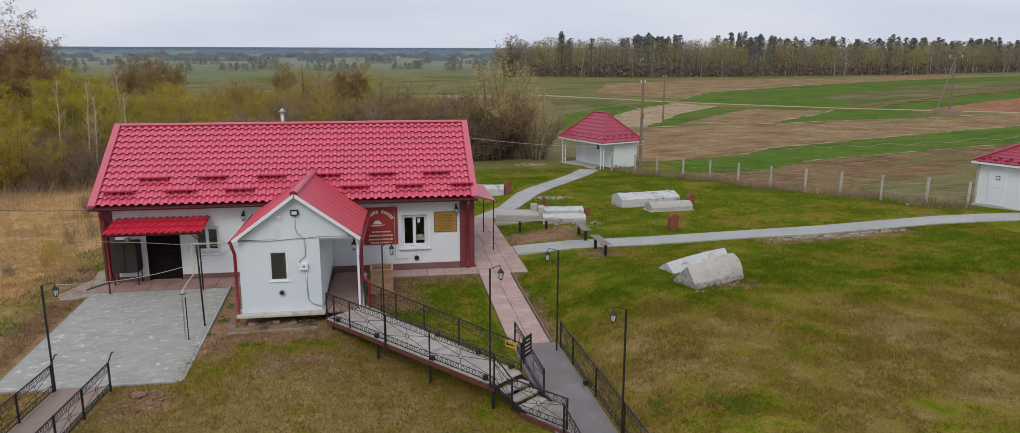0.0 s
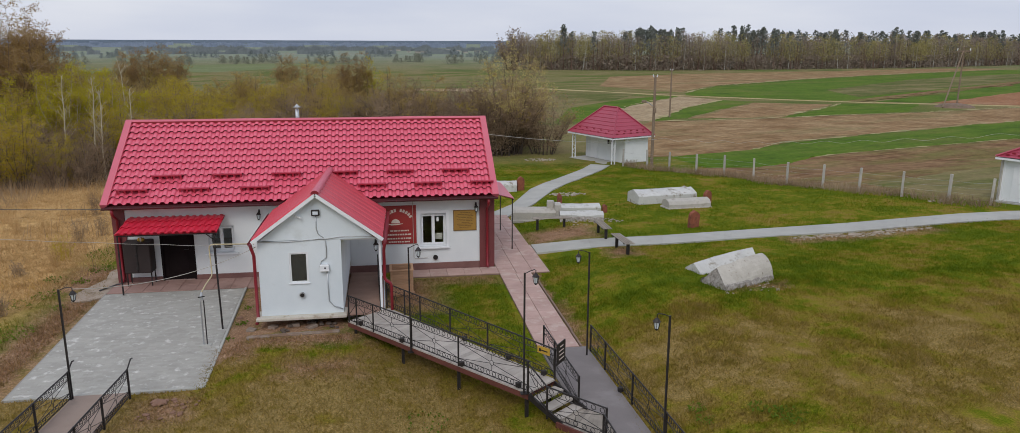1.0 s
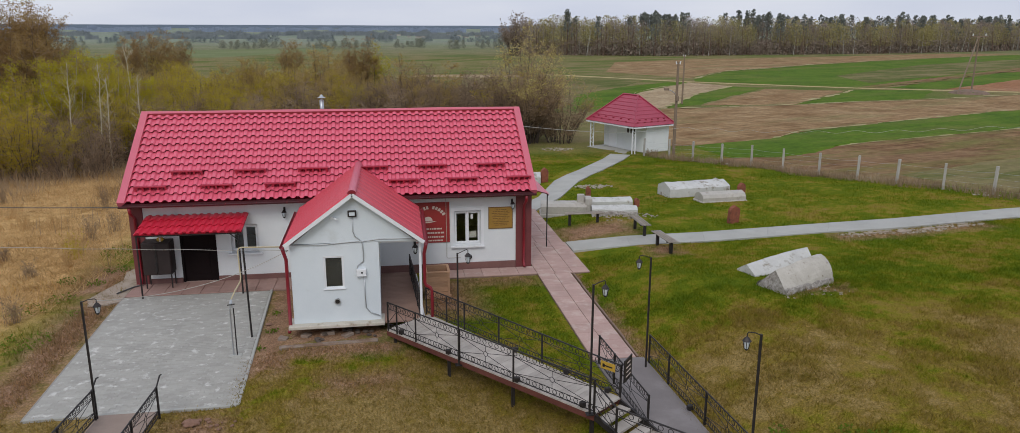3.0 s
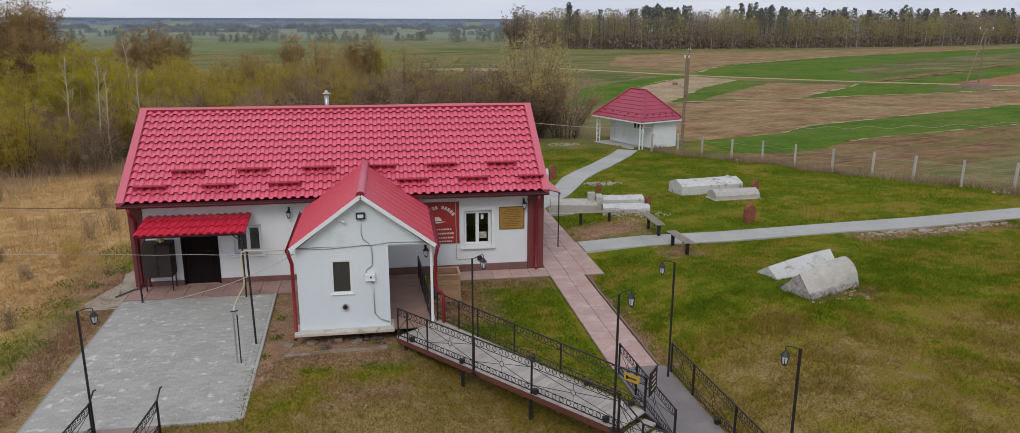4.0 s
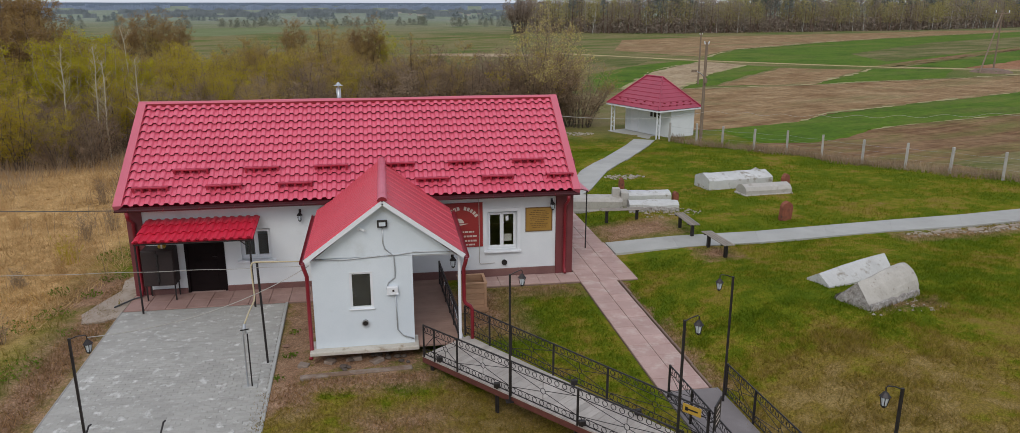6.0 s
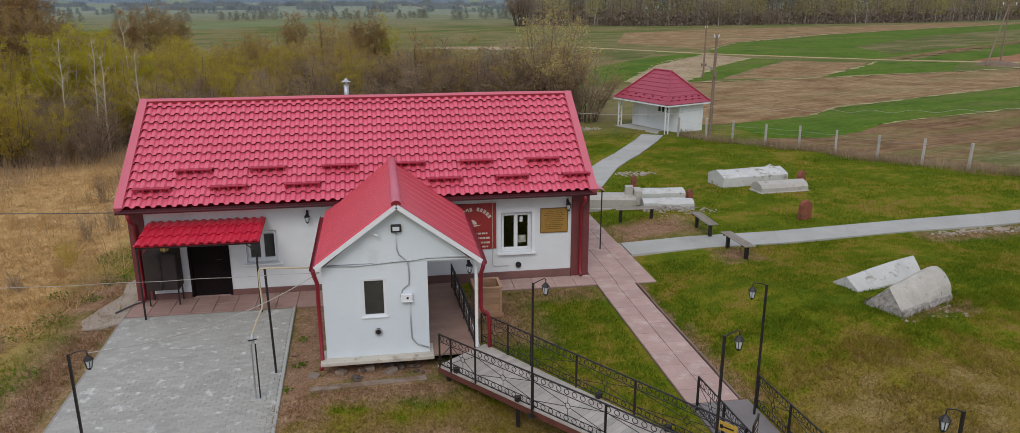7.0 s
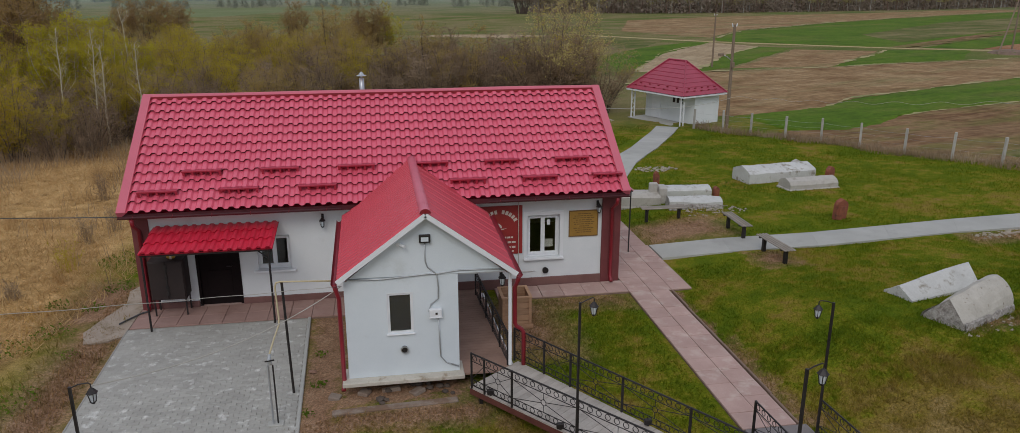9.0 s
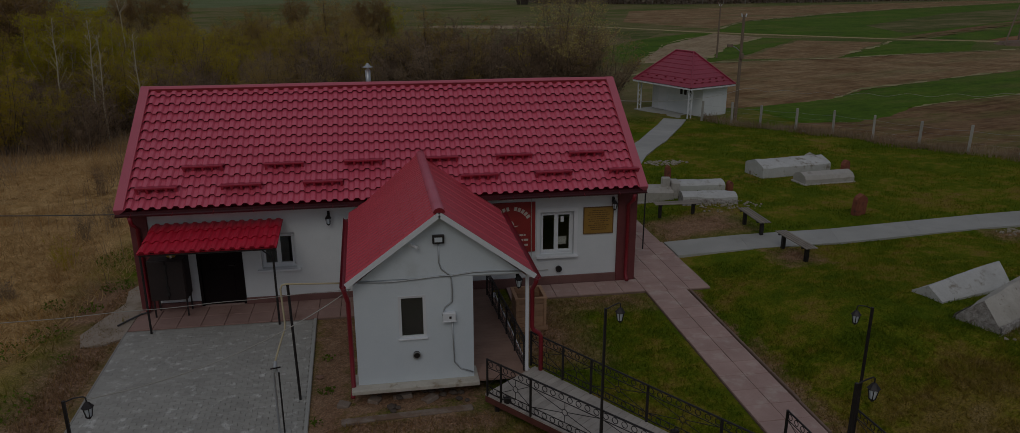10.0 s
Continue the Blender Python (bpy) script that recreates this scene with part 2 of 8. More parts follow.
m_dark = surface("dark_brown_door", (0.009, 0.006, 0.006), (0.016, 0.01, 0.01), 3, 0.8, 0.0, 60, 0.1, 0.002, spec=0.1)
m_cabinet = surface("dark_brown_cabinet", (0.018, 0.01, 0.009), (0.03, 0.017, 0.015), 3, 0.65, 0.0, 60, 0.1, 0.002)
m_iron = surface("black_wrought_iron", (0.018, 0.016, 0.016), (0.045, 0.038, 0.036), 8, 0.5, 0.4, 80, 0.1, 0.001)
m_rust = surface("rusty_red_steel", (0.10, 0.03, 0.022), (0.17, 0.055, 0.04), 4, 0.7, 0.2, 60, 0.3, 0.003)
m_deck = surface("weathered_grey_boards", (0.34, 0.3, 0.26), (0.49, 0.445, 0.395), 2.5, 0.85, 0.0, 50, 0.35, 0.004, per_piece=0.25)
m_bench = surface("weathered_bench_slats", (0.2, 0.17, 0.14), (0.33, 0.29, 0.24), 2.5, 0.85, 0.0, 50, 0.35, 0.004, per_piece=0.3)
m_floor = surface("brown_porch_boards", (0.27, 0.165, 0.125), (0.37, 0.235, 0.18), 2.5, 0.7, 0.0, 50, 0.2, 0.003, per_piece=0.12)
m_box = surface("pale_planed_pine", (0.36, 0.2, 0.11), (0.51, 0.31, 0.185), 3, 0.7, 0.0, 50, 0.25, 0.003, per_piece=0.2, stretch=(1, 6, 6))
m_pave = surface("grey_pavers", (0.32, 0.308, 0.274), (0.41, 0.396, 0.355), 1.4, 0.85, 0.0, 45, 0.3, 0.004, stain=(0.6, 0.59, 0.55),
                 stain_scale=4.0, stain_cut=(0.56, 0.68), per_piece=0.14)
m_pave_bed = surface("paver_bed_sand", (0.27, 0.255, 0.225), (0.33, 0.315, 0.28), 3, 0.95, 0.0, 60, 0.3, 0.004)
m_slab = surface("pink_paving_slabs", (0.38, 0.245, 0.21), (0.5, 0.345, 0.3), 1.5, 0.85, 0.0, 45, 0.3, 0.004, stain=(0.55, 0.44, 0.38),
                 stain_scale=2.2, stain_cut=(0.52, 0.72), per_piece=0.12)
m_apron = surface("brown_pink_apron_slabs", (0.3, 0.18, 0.15), (0.39, 0.25, 0.21), 1.5, 0.85, 0.0, 45, 0.3, 0.004, stain=(0.24, 0.14, 0.11), stain_scale=1.6, stain_cut=(0.5, 0.7), per_piece=0.08)
m_joint = surface("slab_joint_soil", (0.18, 0.115, 0.085), (0.25, 0.17, 0.13), 4, 0.95, 0.0, 60, 0.3, 0.004)
m_concrete = surface("pale_concrete", (0.34, 0.335, 0.305), (0.44, 0.435, 0.4), 0.9, 0.9, 0.0, 40, 0.3, 0.004, stain=(0.3, 0.29, 0.27), stain_cut=(0.58, 0.8),
                     per_piece=0.1)
m_mat = surface("grey_ramp_sheet", (0.17, 0.15, 0.145), (0.23, 0.205, 0.198), 1.2, 0.9, 0.0, 60, 0.2, 0.003, stain=(0.26, 0.24, 0.235), stain_cut=(0.55, 0.8))
m_mat_pink = surface("pinkish_ramp_sheet", (0.25, 0.185, 0.15), (0.33, 0.255, 0.21), 1.2, 0.9, 0.0, 60, 0.2, 0.003, stain=(0.2, 0.16, 0.135), stain_cut=(0.55, 0.8))
m_limewash = surface("whitewashed_masonry", (0.46, 0.455, 0.43), (0.6, 0.6, 0.575), 2.2, 0.9, 0.0, 30, 0.5, 0.012, stain=(0.27, 0.24, 0.19), stain_scale=3.0,
                     stain_cut=(0.56, 0.68))
m_lime = surface("weathered_cream_plaster", (0.38, 0.35, 0.3), (0.53, 0.5, 0.44), 2.6, 0.9, 0.0, 26, 0.7, 0.018, stain=(0.2, 0.16, 0.12), stain_scale=7.0,
                 stain_cut=(0.62, 0.7))
m_lime_rough = surface("crumbling_masonry", (0.16, 0.14, 0.12), (0.5, 0.47, 0.43), 9, 0.95, 0.0, 40, 1.0, 0.05, stain=(0.13, 0.09, 0.07), stain_scale=8,
                       stain_cut=(0.55, 0.68))
m_cement = surface("grey_cement_tomb", (0.36, 0.335, 0.295), (0.52, 0.49, 0.44), 2, 0.9, 0.0, 30, 0.4, 0.008, stain=(0.26, 0.23, 0.19), stain_scale=2,
                   stain_cut=(0.56, 0.75))
m_worn_slab = surface("dirty_worn_concrete", (0.2, 0.15, 0.115), (0.34, 0.28, 0.23), 2.5, 0.95, 0.0, 30, 0.4, 0.006, stain=(0.19, 0.12, 0.08), stain_scale=2.5, stain_cut=(0.46, 0.6))
m_dusty = surface("dusty_old_concrete", (0.3, 0.235, 0.18), (0.42, 0.35, 0.28), 1.6, 0.95, 0.0, 30, 0.5, 0.01, stain=(0.23, 0.17, 0.11), stain_scale=1.8, stain_cut=(0.5, 0.66))
m_ledge = surface("stained_cream_slab", (0.44, 0.4, 0.33), (0.62, 0.58, 0.5), 2.5, 0.9, 0.0, 30, 0.4, 0.006, stain=(0.26, 0.18, 0.1), stain_scale=3.5, stain_cut=(0.56, 0.7))
m_redstone = surface("rust_red_stone", (0.19, 0.055, 0.03), (0.3, 0.1, 0.055), 5, 0.9, 0.0, 30, 0.6, 0.012, stain=(0.09, 0.04, 0.03), stain_scale=4)
m_post = surface("concrete_post", (0.33, 0.31, 0.275), (0.48, 0.455, 0.41), 3, 0.9, 0.0, 40, 0.4, 0.005, per_piece=0.2)
m_wood_pole = surface("weathered_wood_pole", (0.16, 0.115, 0.08), (0.27, 0.2, 0.14), 2, 0.9, 0.0, 40, 0.4, 0.005, stretch=(8, 8, 1))
m_galv = surface("galvanised_steel", (0.42, 0.44, 0.46), (0.55, 0.57, 0.58), 4, 0.4, 0.7, 50, 0.05, 0.001)
m_gold = surface("brass_plaque", (0.36, 0.2, 0.04), (0.48, 0.28, 0.07), 3, 0.45, 0.35, 60, 0.05, 0.001)
m_gold_dark = surface("dark_lettering", (0.16, 0.085, 0.02), (0.2, 0.11, 0.03), 10, 0.6, 0.0, 60, 0.0)
m_banner = surface("dark_red_banner", (0.27, 0.02, 0.018), (0.35, 0.03, 0.026), 2, 0.55, 0.0, 40, 0.1, 0.003)
m_letter = surface("cream_lettering", (0.6, 0.5, 0.44), (0.7, 0.6, 0.52), 10, 0.6, 0.0, 60, 0.0)
m_yellow = surface("yellow_sign", (0.45, 0.27, 0.03), (0.55, 0.34, 0.045), 6, 0.5, 0.0, 60, 0.0)
m_cable = surface("pale_cable", (0.4, 0.38, 0.33), (0.5, 0.47, 0.42), 10, 0.6, 0.0, 60, 0.0)
m_cable_dark = surface("dark_cable", (0.05, 0.05, 0.05), (0.09, 0.09, 0.09), 10, 0.6, 0.0, 60, 0.0)
m_gaspipe = surface("yellow_gas_pipe", (0.46, 0.38, 0.22), (0.55, 0.47, 0.3), 6, 0.5, 0.0, 60, 0.0)
m_soil = surface("bare_brown_soil", (0.14, 0.09, 0.065), (0.24, 0.16, 0.115), 2.0, 0.95, 0.0, 30, 0.6, 0.02, stain=(0.1, 0.12, 0.035), stain_scale=1.5,
                 stain_cut=(0.56, 0.66))
m_rubble = surface("pale_rubble", (0.25, 0.21, 0.15), (0.42, 0.37, 0.29), 5, 0.95, 0.0, 30, 0.5, 0.02)
m_brick = surface("broken_brick", (0.17, 0.09, 0.06), (0.28, 0.16, 0.11), 5, 0.9, 0.0, 30, 0.6, 0.012)
m_straw = surface("pale_straw_margin", (0.3, 0.25, 0.1), (0.44, 0.37, 0.18), 1.2, 0.95, 0.0, 20, 0.2, 0.02, stain=(0.2, 0.2, 0.06), stain_scale=0.6, stain_cut=(0.5, 0.62))
m_slim = surface("slim_birch_bark", (0.38, 0.33, 0.22), (0.54, 0.48, 0.35), 2, 0.9, 0.0, 30, 0.2, 0.005)
m_bark = surface("grey_brown_bark", (0.06, 0.045, 0.035), (0.12, 0.09, 0.07), 3, 0.95, 0.0, 30, 0.3, 0.01)
m_birch = surface("birch_bark", (0.26, 0.25, 0.22), (0.44, 0.42, 0.37), 2, 0.9, 0.0, 30, 0.3, 0.005, stain=(0.08, 0.07, 0.06), stain_scale=3, stain_cut=(0.6, 0.66))
m_pinebark = surface("pine_bark", (0.1, 0.06, 0.045), (0.17, 0.1, 0.07), 3, 0.95, 0.0, 30, 0.3, 0.01)

m_glass, nt, b, pos = start("window_glass")
b.inputs["Base Color"].default_value = (0.9, 0.95, 0.95, 1)
b.inputs["Roughness"].default_value, b.inputs["Transmission Weight"].default_value, b.inputs["IOR"].default_value = 0.03, 1.0, 1.45
m_dark_panel = surface("dark_panel_grey", (0.02, 0.02, 0.02), (0.035, 0.034, 0.033), 3, 0.9, 0.0, 40, 0.0)
m_interior = surface("dim_room_paint", (0.1, 0.095, 0.09), (0.16, 0.15, 0.14), 2, 0.9, 0.0, 40, 0.0)
m_lampglass, nt, b, pos = start("milky_lantern_glass")
b.inputs["Base Color"].default_value = (0.78, 0.85, 0.9, 1)
b.inputs["Roughness"].default_value, b.inputs["Transmission Weight"].default_value = 0.2, 0.2

m_twig = leafy("brown_twigs", [(0.1, (0.25, 0.18, 0.115)), (0.5, (0.36, 0.26, 0.17)), (0.9, (0.46, 0.34, 0.23))], trans=0.5, vary=0.15)
m_weed_green = leafy("fresh_weed_leaves", [(0.1, (0.1, 0.16, 0.016)), (0.5, (0.14, 0.21, 0.02)), (0.9, (0.19, 0.26, 0.03))], trans=0.5)
m_leaf_yellow = leafy("young_willow_leaves", [(0.1, (0.38, 0.3, 0.03)), (0.5, (0.49, 0.385, 0.045)), (0.9, (0.58, 0.47, 0.07))], trans=0.5, vary=0.15)
m_leaf_green = leafy("young_birch_leaves", [(0.1, (0.37, 0.33, 0.02)), (0.5, (0.48, 0.42, 0.03)), (0.9, (0.57, 0.49, 0.05))], trans=0.5, vary=0.15)
m_leaf_ochre = leafy("ochre_buds", [(0.1, (0.336, 0.228, 0.072)), (0.5, (0.424, 0.304, 0.1)), (0.9, (0.496, 0.376, 0.136))], trans=0.5, vary=0.15)
m_leaf_rust = leafy("rusty_twig_haze", [(0.1, (0.272, 0.168, 0.076)), (0.5, (0.352, 0.232, 0.096)), (0.9, (0.432, 0.312, 0.112))], trans=0.5, vary=0.15)
m_leaf_bare = leafy("brown_bud_haze", [(0.1, (0.21, 0.15, 0.1)), (0.5, (0.29, 0.21, 0.14)), (0.9, (0.37, 0.275, 0.19))], trans=0.5, vary=0.15)
m_leaf_pale = leafy("pale_catkins", [(0.1, (0.5, 0.41, 0.14)), (0.5, (0.6, 0.5, 0.18)), (0.9, (0.68, 0.58, 0.24))], trans=0.5)
m_reed = leafy("dry_reeds", [(0.1, (0.36, 0.22, 0.09)), (0.5, (0.55, 0.37, 0.17)), (0.9, (0.7, 0.51, 0.27))], trans=0.4, vary=0.5)
m_weed = leafy("dead_weeds", [(0.1, (0.22, 0.15, 0.095)), (0.5, (0.33, 0.24, 0.15)), (0.9, (0.44, 0.34, 0.22))], trans=0.4)
# far wood: colours lightened and greyed to paint in the haze before it
m_needle = leafy("hazed_pine_needles", [(0.1, (0.165, 0.18, 0.16)), (0.5, (0.2, 0.215, 0.185)), (0.9, (0.24, 0.255, 0.21))], trans=0.5, vary=0.15)
m_far_leaf = leafy("hazed_spring_leaves", [(0.1, (0.32, 0.28, 0.11)), (0.5, (0.4, 0.35, 0.15)), (0.9, (0.47, 0.415, 0.19))], trans=0.5, vary=0.15)
m_far_wood = leafy("hazed_brown_twigs", [(0.1, (0.26, 0.205, 0.16)), (0.5, (0.33, 0.265, 0.21)), (0.9, (0.4, 0.33, 0.26))], trans=0.5, vary=0.15)
# distance haze is painted into these three colours: paler, greyer, bluer
m_distance = leafy("hazed_distant_woods", [(0.1, (0.22, 0.25, 0.25)), (0.5, (0.25, 0.28, 0.28)), (0.9, (0.28, 0.31, 0.305))], trans=0.5, vary=0.15)
m_valley = leafy("hazed_valley_trees", [(0.1, (0.23, 0.24, 0.19)), (0.5, (0.28, 0.29, 0.225)), (0.9, (0.33, 0.33, 0.25))], trans=0.5, vary=0.15)
m_ridge = leafy("hazed_horizon_woods", [(0.1, (0.28, 0.34, 0.43)), (0.5, (0.31, 0.37, 0.465)), (0.9, (0.34, 0.4, 0.5))], trans=0.5)


def ramp_grey(nt, val, lo, hi):
    r = ramp_node(nt, [(0.3, (lo, lo, lo)), (0.7, (hi, hi, hi))])
    nt.links.new(val, r.inputs["Fac"])
    return r.outputs["Color"]


def crop(name, stops, scale, stretch, turn, bump=0.5, patch=None, cut=(0.5, 0.62)):
    m, nt, b, pos = start(name)
    rows = noise_node(nt, pos, scale, 6, 0.65, stretch, turn)
    spots = noise_node(nt, pos, scale * 0.35, 5, 0.6)
    r = ramp_node(nt, stops)
    nt.links.new(maths(nt, "ADD", maths(nt, "MULTIPLY", rows, 0.5), maths(nt, "MULTIPLY", spots, 0.5)), r.inputs["Fac"])
    col = r.outputs["Color"]
    if patch:
        where = noise_node(nt, pos, 0.085, 7, 0.68, (0.45, 1.9, 1.0), turn)
        col = mixed(nt, maths(nt, "MULTIPLY", span(nt, where, *cut), 0.75), col, patch)
    grit = noise_node(nt, pos, 2.6, 6, 0.75, (0.7, 0.9, 1), turn)
    col = mixed(nt, 0.7, col, ramp_grey(nt, grit, 0.55, 1.5), "MULTIPLY")
    nt.links.new(col, b.inputs["Base Color"])
    b.inputs["Roughness"].default_value, b.inputs["Specular IOR Level"].default_value = 0.95, 0.1
    relief(nt, b, rows, bump, 0.08)
    return m


m_plough = crop("ploughed_soil", [(0.34, (0.096, 0.0454, 0.0183)), (0.46, (0.17, 0.0935, 0.0437)), (0.56, (0.254, 0.156, 0.0787)), (0.66, (0.131, 0.104, 0.0262))], 1.0, (0.3, 2.0, 1), -21, patch=(0.14, 0.15, 0.035), cut=(0.47, 0.6))
m_stubble = crop("tan_stubble", [(0.36, (0.162, 0.0855, 0.0361)), (0.5, (0.261, 0.164, 0.0789)), (0.64, (0.37, 0.261, 0.142))], 0.8, (0.3, 2.0, 1), -27, patch=(0.17, 0.16, 0.06), cut=(0.52, 0.66))
m_crop = crop("green_winter_crop", [(0.36, (0.0467, 0.0935, 0.0051)), (0.5, (0.0765, 0.14, 0.00765)), (0.64, (0.111, 0.153, 0.0153))], 0.5, (0.4, 2.0, 1), -22, 0.3, patch=(0.17, 0.15, 0.045), cut=(0.5, 0.72))
m_crop_thin = crop("thin_green_crop", [(0.36, (0.0638, 0.0935, 0.0127)), (0.5, (0.102, 0.111, 0.0255)), (0.64, (0.17, 0.136, 0.0595))], 0.4, (0.3, 2.0, 1), -22, 0.3, patch=(0.24, 0.19, 0.09), cut=(0.46, 0.62))
m_pale = crop("pale_bare_soil", [(0.36, (0.25, 0.175, 0.1)), (0.5, (0.35, 0.26, 0.155)), (0.64, (0.42, 0.33, 0.21))], 0.8, (0.3, 2.0, 1), -50)
# the far meadow's green is greyed with painted-in distance haze
m_meadow = crop("hazed_far_meadow", [(0.36, (0.12, 0.15, 0.06)), (0.5, (0.15, 0.18, 0.075)), (0.64, (0.19, 0.2, 0.1))], 0.1, (0.5, 1.6, 1), -10, 0.1)
m_clay = crop("orange_clay_soil", [(0.3, (0.2, 0.085, 0.04)), (0.5, (0.29, 0.14, 0.07)), (0.7, (0.34, 0.22, 0.13))], 0.6, (0.4, 2.0, 1), -22)
m_track = crop("pale_dirt_track", [(0.3, (0.3, 0.23, 0.11)), (0.5, (0.42, 0.33, 0.17)), (0.7, (0.33, 0.29, 0.12))], 0.8, (1, 1, 1), 0)


# ---- mesh building ----
class Shape:
    """Collects vertices and faces of one mesh."""

    def __init__(self):
        self.v, self.f = [], []

    def add(self, verts, faces):
        k = len(self.v)
        self.v.extend(verts)
        self.f.extend([tuple(i + k for i in f) for f in faces])
        return self

    def box(self, x0, x1, y0, y1, z0, z1, m=None, c=0.0):
        """A box; c: chamfer of its edges."""
        if c <= 0:
            vs = [(x, y, z) for z in (z0, z1) for y in (y0, y1) for x in (x0, x1)]
            fs = [(0, 2, 3, 1), (4, 5, 7, 6), (0, 1, 5, 4), (2, 6, 7, 3), (0, 4, 6, 2), (1, 3, 7, 5)]
        else:
            vs, lo, hi = [], (x0, y0, z0), (x1, y1, z1)
            index = {}
            for sx in (0, 1):
                for sy in (0, 1):
                    for sz in (0, 1):
                        s = (sx, sy, sz)
                        for a in range(3):
                            p = [(hi[i] if s[i] else lo[i]) for i in range(3)]
                            for i in range(3):
                                if i != a:
                                    p[i] += -c if s[i] else c
                            index[s, a] = len(vs)
                            vs.append(tuple(p))
            fs = []
            for a in range(3):
                b1, b2 = [i for i in range(3) if i != a]
                for side in (0, 1):
                    ring = []
                    for u, w in ((0, 0), (1, 0), (1, 1), (0, 1)):
                        s = [0, 0, 0]
                        s[a], s[b1], s[b2] = side, u, w
                        ring.append(index[tuple(s), a])
                    flip = (side == 0) == (a != 1)
                    fs.append(tuple(ring[::-1] if flip else ring))
                for u in (0, 1):
                    for w in (0, 1):
                        s0, s1 = [0, 0, 0], [0, 0, 0]
                        s0[a], s1[a] = 0, 1
                        s0[b1] = s1[b1] = u
                        s0[b2] = s1[b2] = w
                        s0, s1 = tuple(s0), tuple(s1)
                        fs.append((index[s0, b1], index[s1, b1], index[s1, b2], index[s0, b2]))
            for sx in (0, 1):
                for sy in (0, 1):
                    for sz in (0, 1):
                        fs.append(tuple(index[(sx, sy, sz), a] for a in range(3)))
        if m is not None:
            vs = [tuple(m @ Vector(p)) for p in vs]
        return self.add(vs, fs)

    def tube(self, pts, r0, r1=None, n=8, caps=True):
        """A round bar along points, tapering from r0 to r1."""
        pts = [Vector(p) for p in pts]
        r1 = r0 if r1 is None else r1
        vs, fs = [], []
        side = None
        for i, p in enumerate(pts):
            d = (pts[min(i + 1, len(pts) - 1)] - pts[max(i - 1, 0)]).normalized()
            if side is None:
                side = d.cross(Vector((0, 0, 1)) if abs(d.z) < 0.9 else Vector((1, 0, 0))).normalized()
            else:
                side = (side - d * side.dot(d)).normalized()
            up = d.cross(side)
            r = r0 + (r1 - r0) * i / max(1, len(pts) - 1)
            for k in range(n):
                a = 2 * math.pi * k / n
                vs.append(tuple(p + side * (r * math.cos(a)) + up * (r * math.sin(a))))
        for i in range(len(pts) - 1):
            for k in range(n):
                fs.append((i * n + k, i * n + (k + 1) % n, (i + 1) * n + (k + 1) % n, (i + 1) * n + k))
        if caps:
            fs.append(tuple(range(n))[::-1])
            fs.append(tuple(range((len(pts) - 1) * n, len(pts) * n)))
        return self.add(vs, fs)

    def bar(self, p, q, w, h=None):
        """A square bar from p to q."""
        h = w if h is None else h
        p, q = Vector(p), Vector(q)
        d = (q - p).normalized()
        s = d.cross(Vector((0, 0, 1)) if abs(d.z) < 0.95 else Vector((0, 1, 0))).normalized()
        u = s.cross(d)
        vs = [tuple(e + s * a * w / 2 + u * b2 * h / 2) for e in (p, q) for a, b2 in ((-1, -1), (1, -1), (1, 1), (-1, 1))]
        return self.add(vs, [(0, 1, 2, 3), (7, 6, 5, 4), (0, 4, 5, 1), (1, 5, 6, 2), (2, 6, 7, 3), (3, 7, 4, 0)])

    def ring(self, centre, r, w, ax, up, n=12):
        """A flat-bar ring of radius r in the plane of ax and up."""
        c, ax, up = Vector(centre), Vector(ax).normalized(), Vector(up).normalized()
        nor = ax.cross(up)
        vs, fs = [], []
        for k in range(n):
            a = 2 * math.pi * k / n
            d = ax * math.cos(a) + up * math.sin(a)
            for rr, o in ((r - w / 2, -w / 2), (r + w / 2, -w / 2), (r + w / 2, w / 2), (r - w / 2, w / 2)):
                vs.append(tuple(c + d * rr + nor * o))
        for k in range(n):
            j = (k + 1) % n
            for e in range(4):
                g = (e + 1) % 4
                fs.append((k * 4 + e, j * 4 + e, j * 4 + g, k * 4 + g))
        return self.add(vs, fs)

    def prism(self, poly, z0, z1):
        """An upright prism over a plan polygon."""
        n = len(poly)
        vs = [(x, y, z0) for x, y in poly] + [(x, y, z1) for x, y in poly]
        fs = [tuple(range(n))[::-1], tuple(range(n, 2 * n))] + [(k, (k + 1) % n, n + (k + 1) % n, n + k) for k in range(n)]
        return self.add(vs, fs)

    def grid(self, rows):
        """A sheet from rows of points."""
        n = len(rows[0])
        vs = [tuple(p) for r in rows for p in r]
        fs = [(i * n + k, i * n + k + 1, (i + 1) * n + k + 1, (i + 1) * n + k) for i in range(len(rows) - 1) for k in range(n - 1)]
        return self.add(vs, fs)

    def moved(self, m):
        self.v = [tuple(m @ Vector(p)) for p in self.v]
        return self


def mesh_of(name, shape, mat, smooth=False):
    me = bpy.data.meshes.new(name)
    me.from_pydata(shape.v, [], shape.f)
    me.materials.append(mat)
    if smooth:
        me.polygons.foreach_set("use_smooth", [True] * len(me.polygons))
    me.update()
    return me


def base_of(ob):
    while ob.parent:
        ob = ob.parent
    return ob


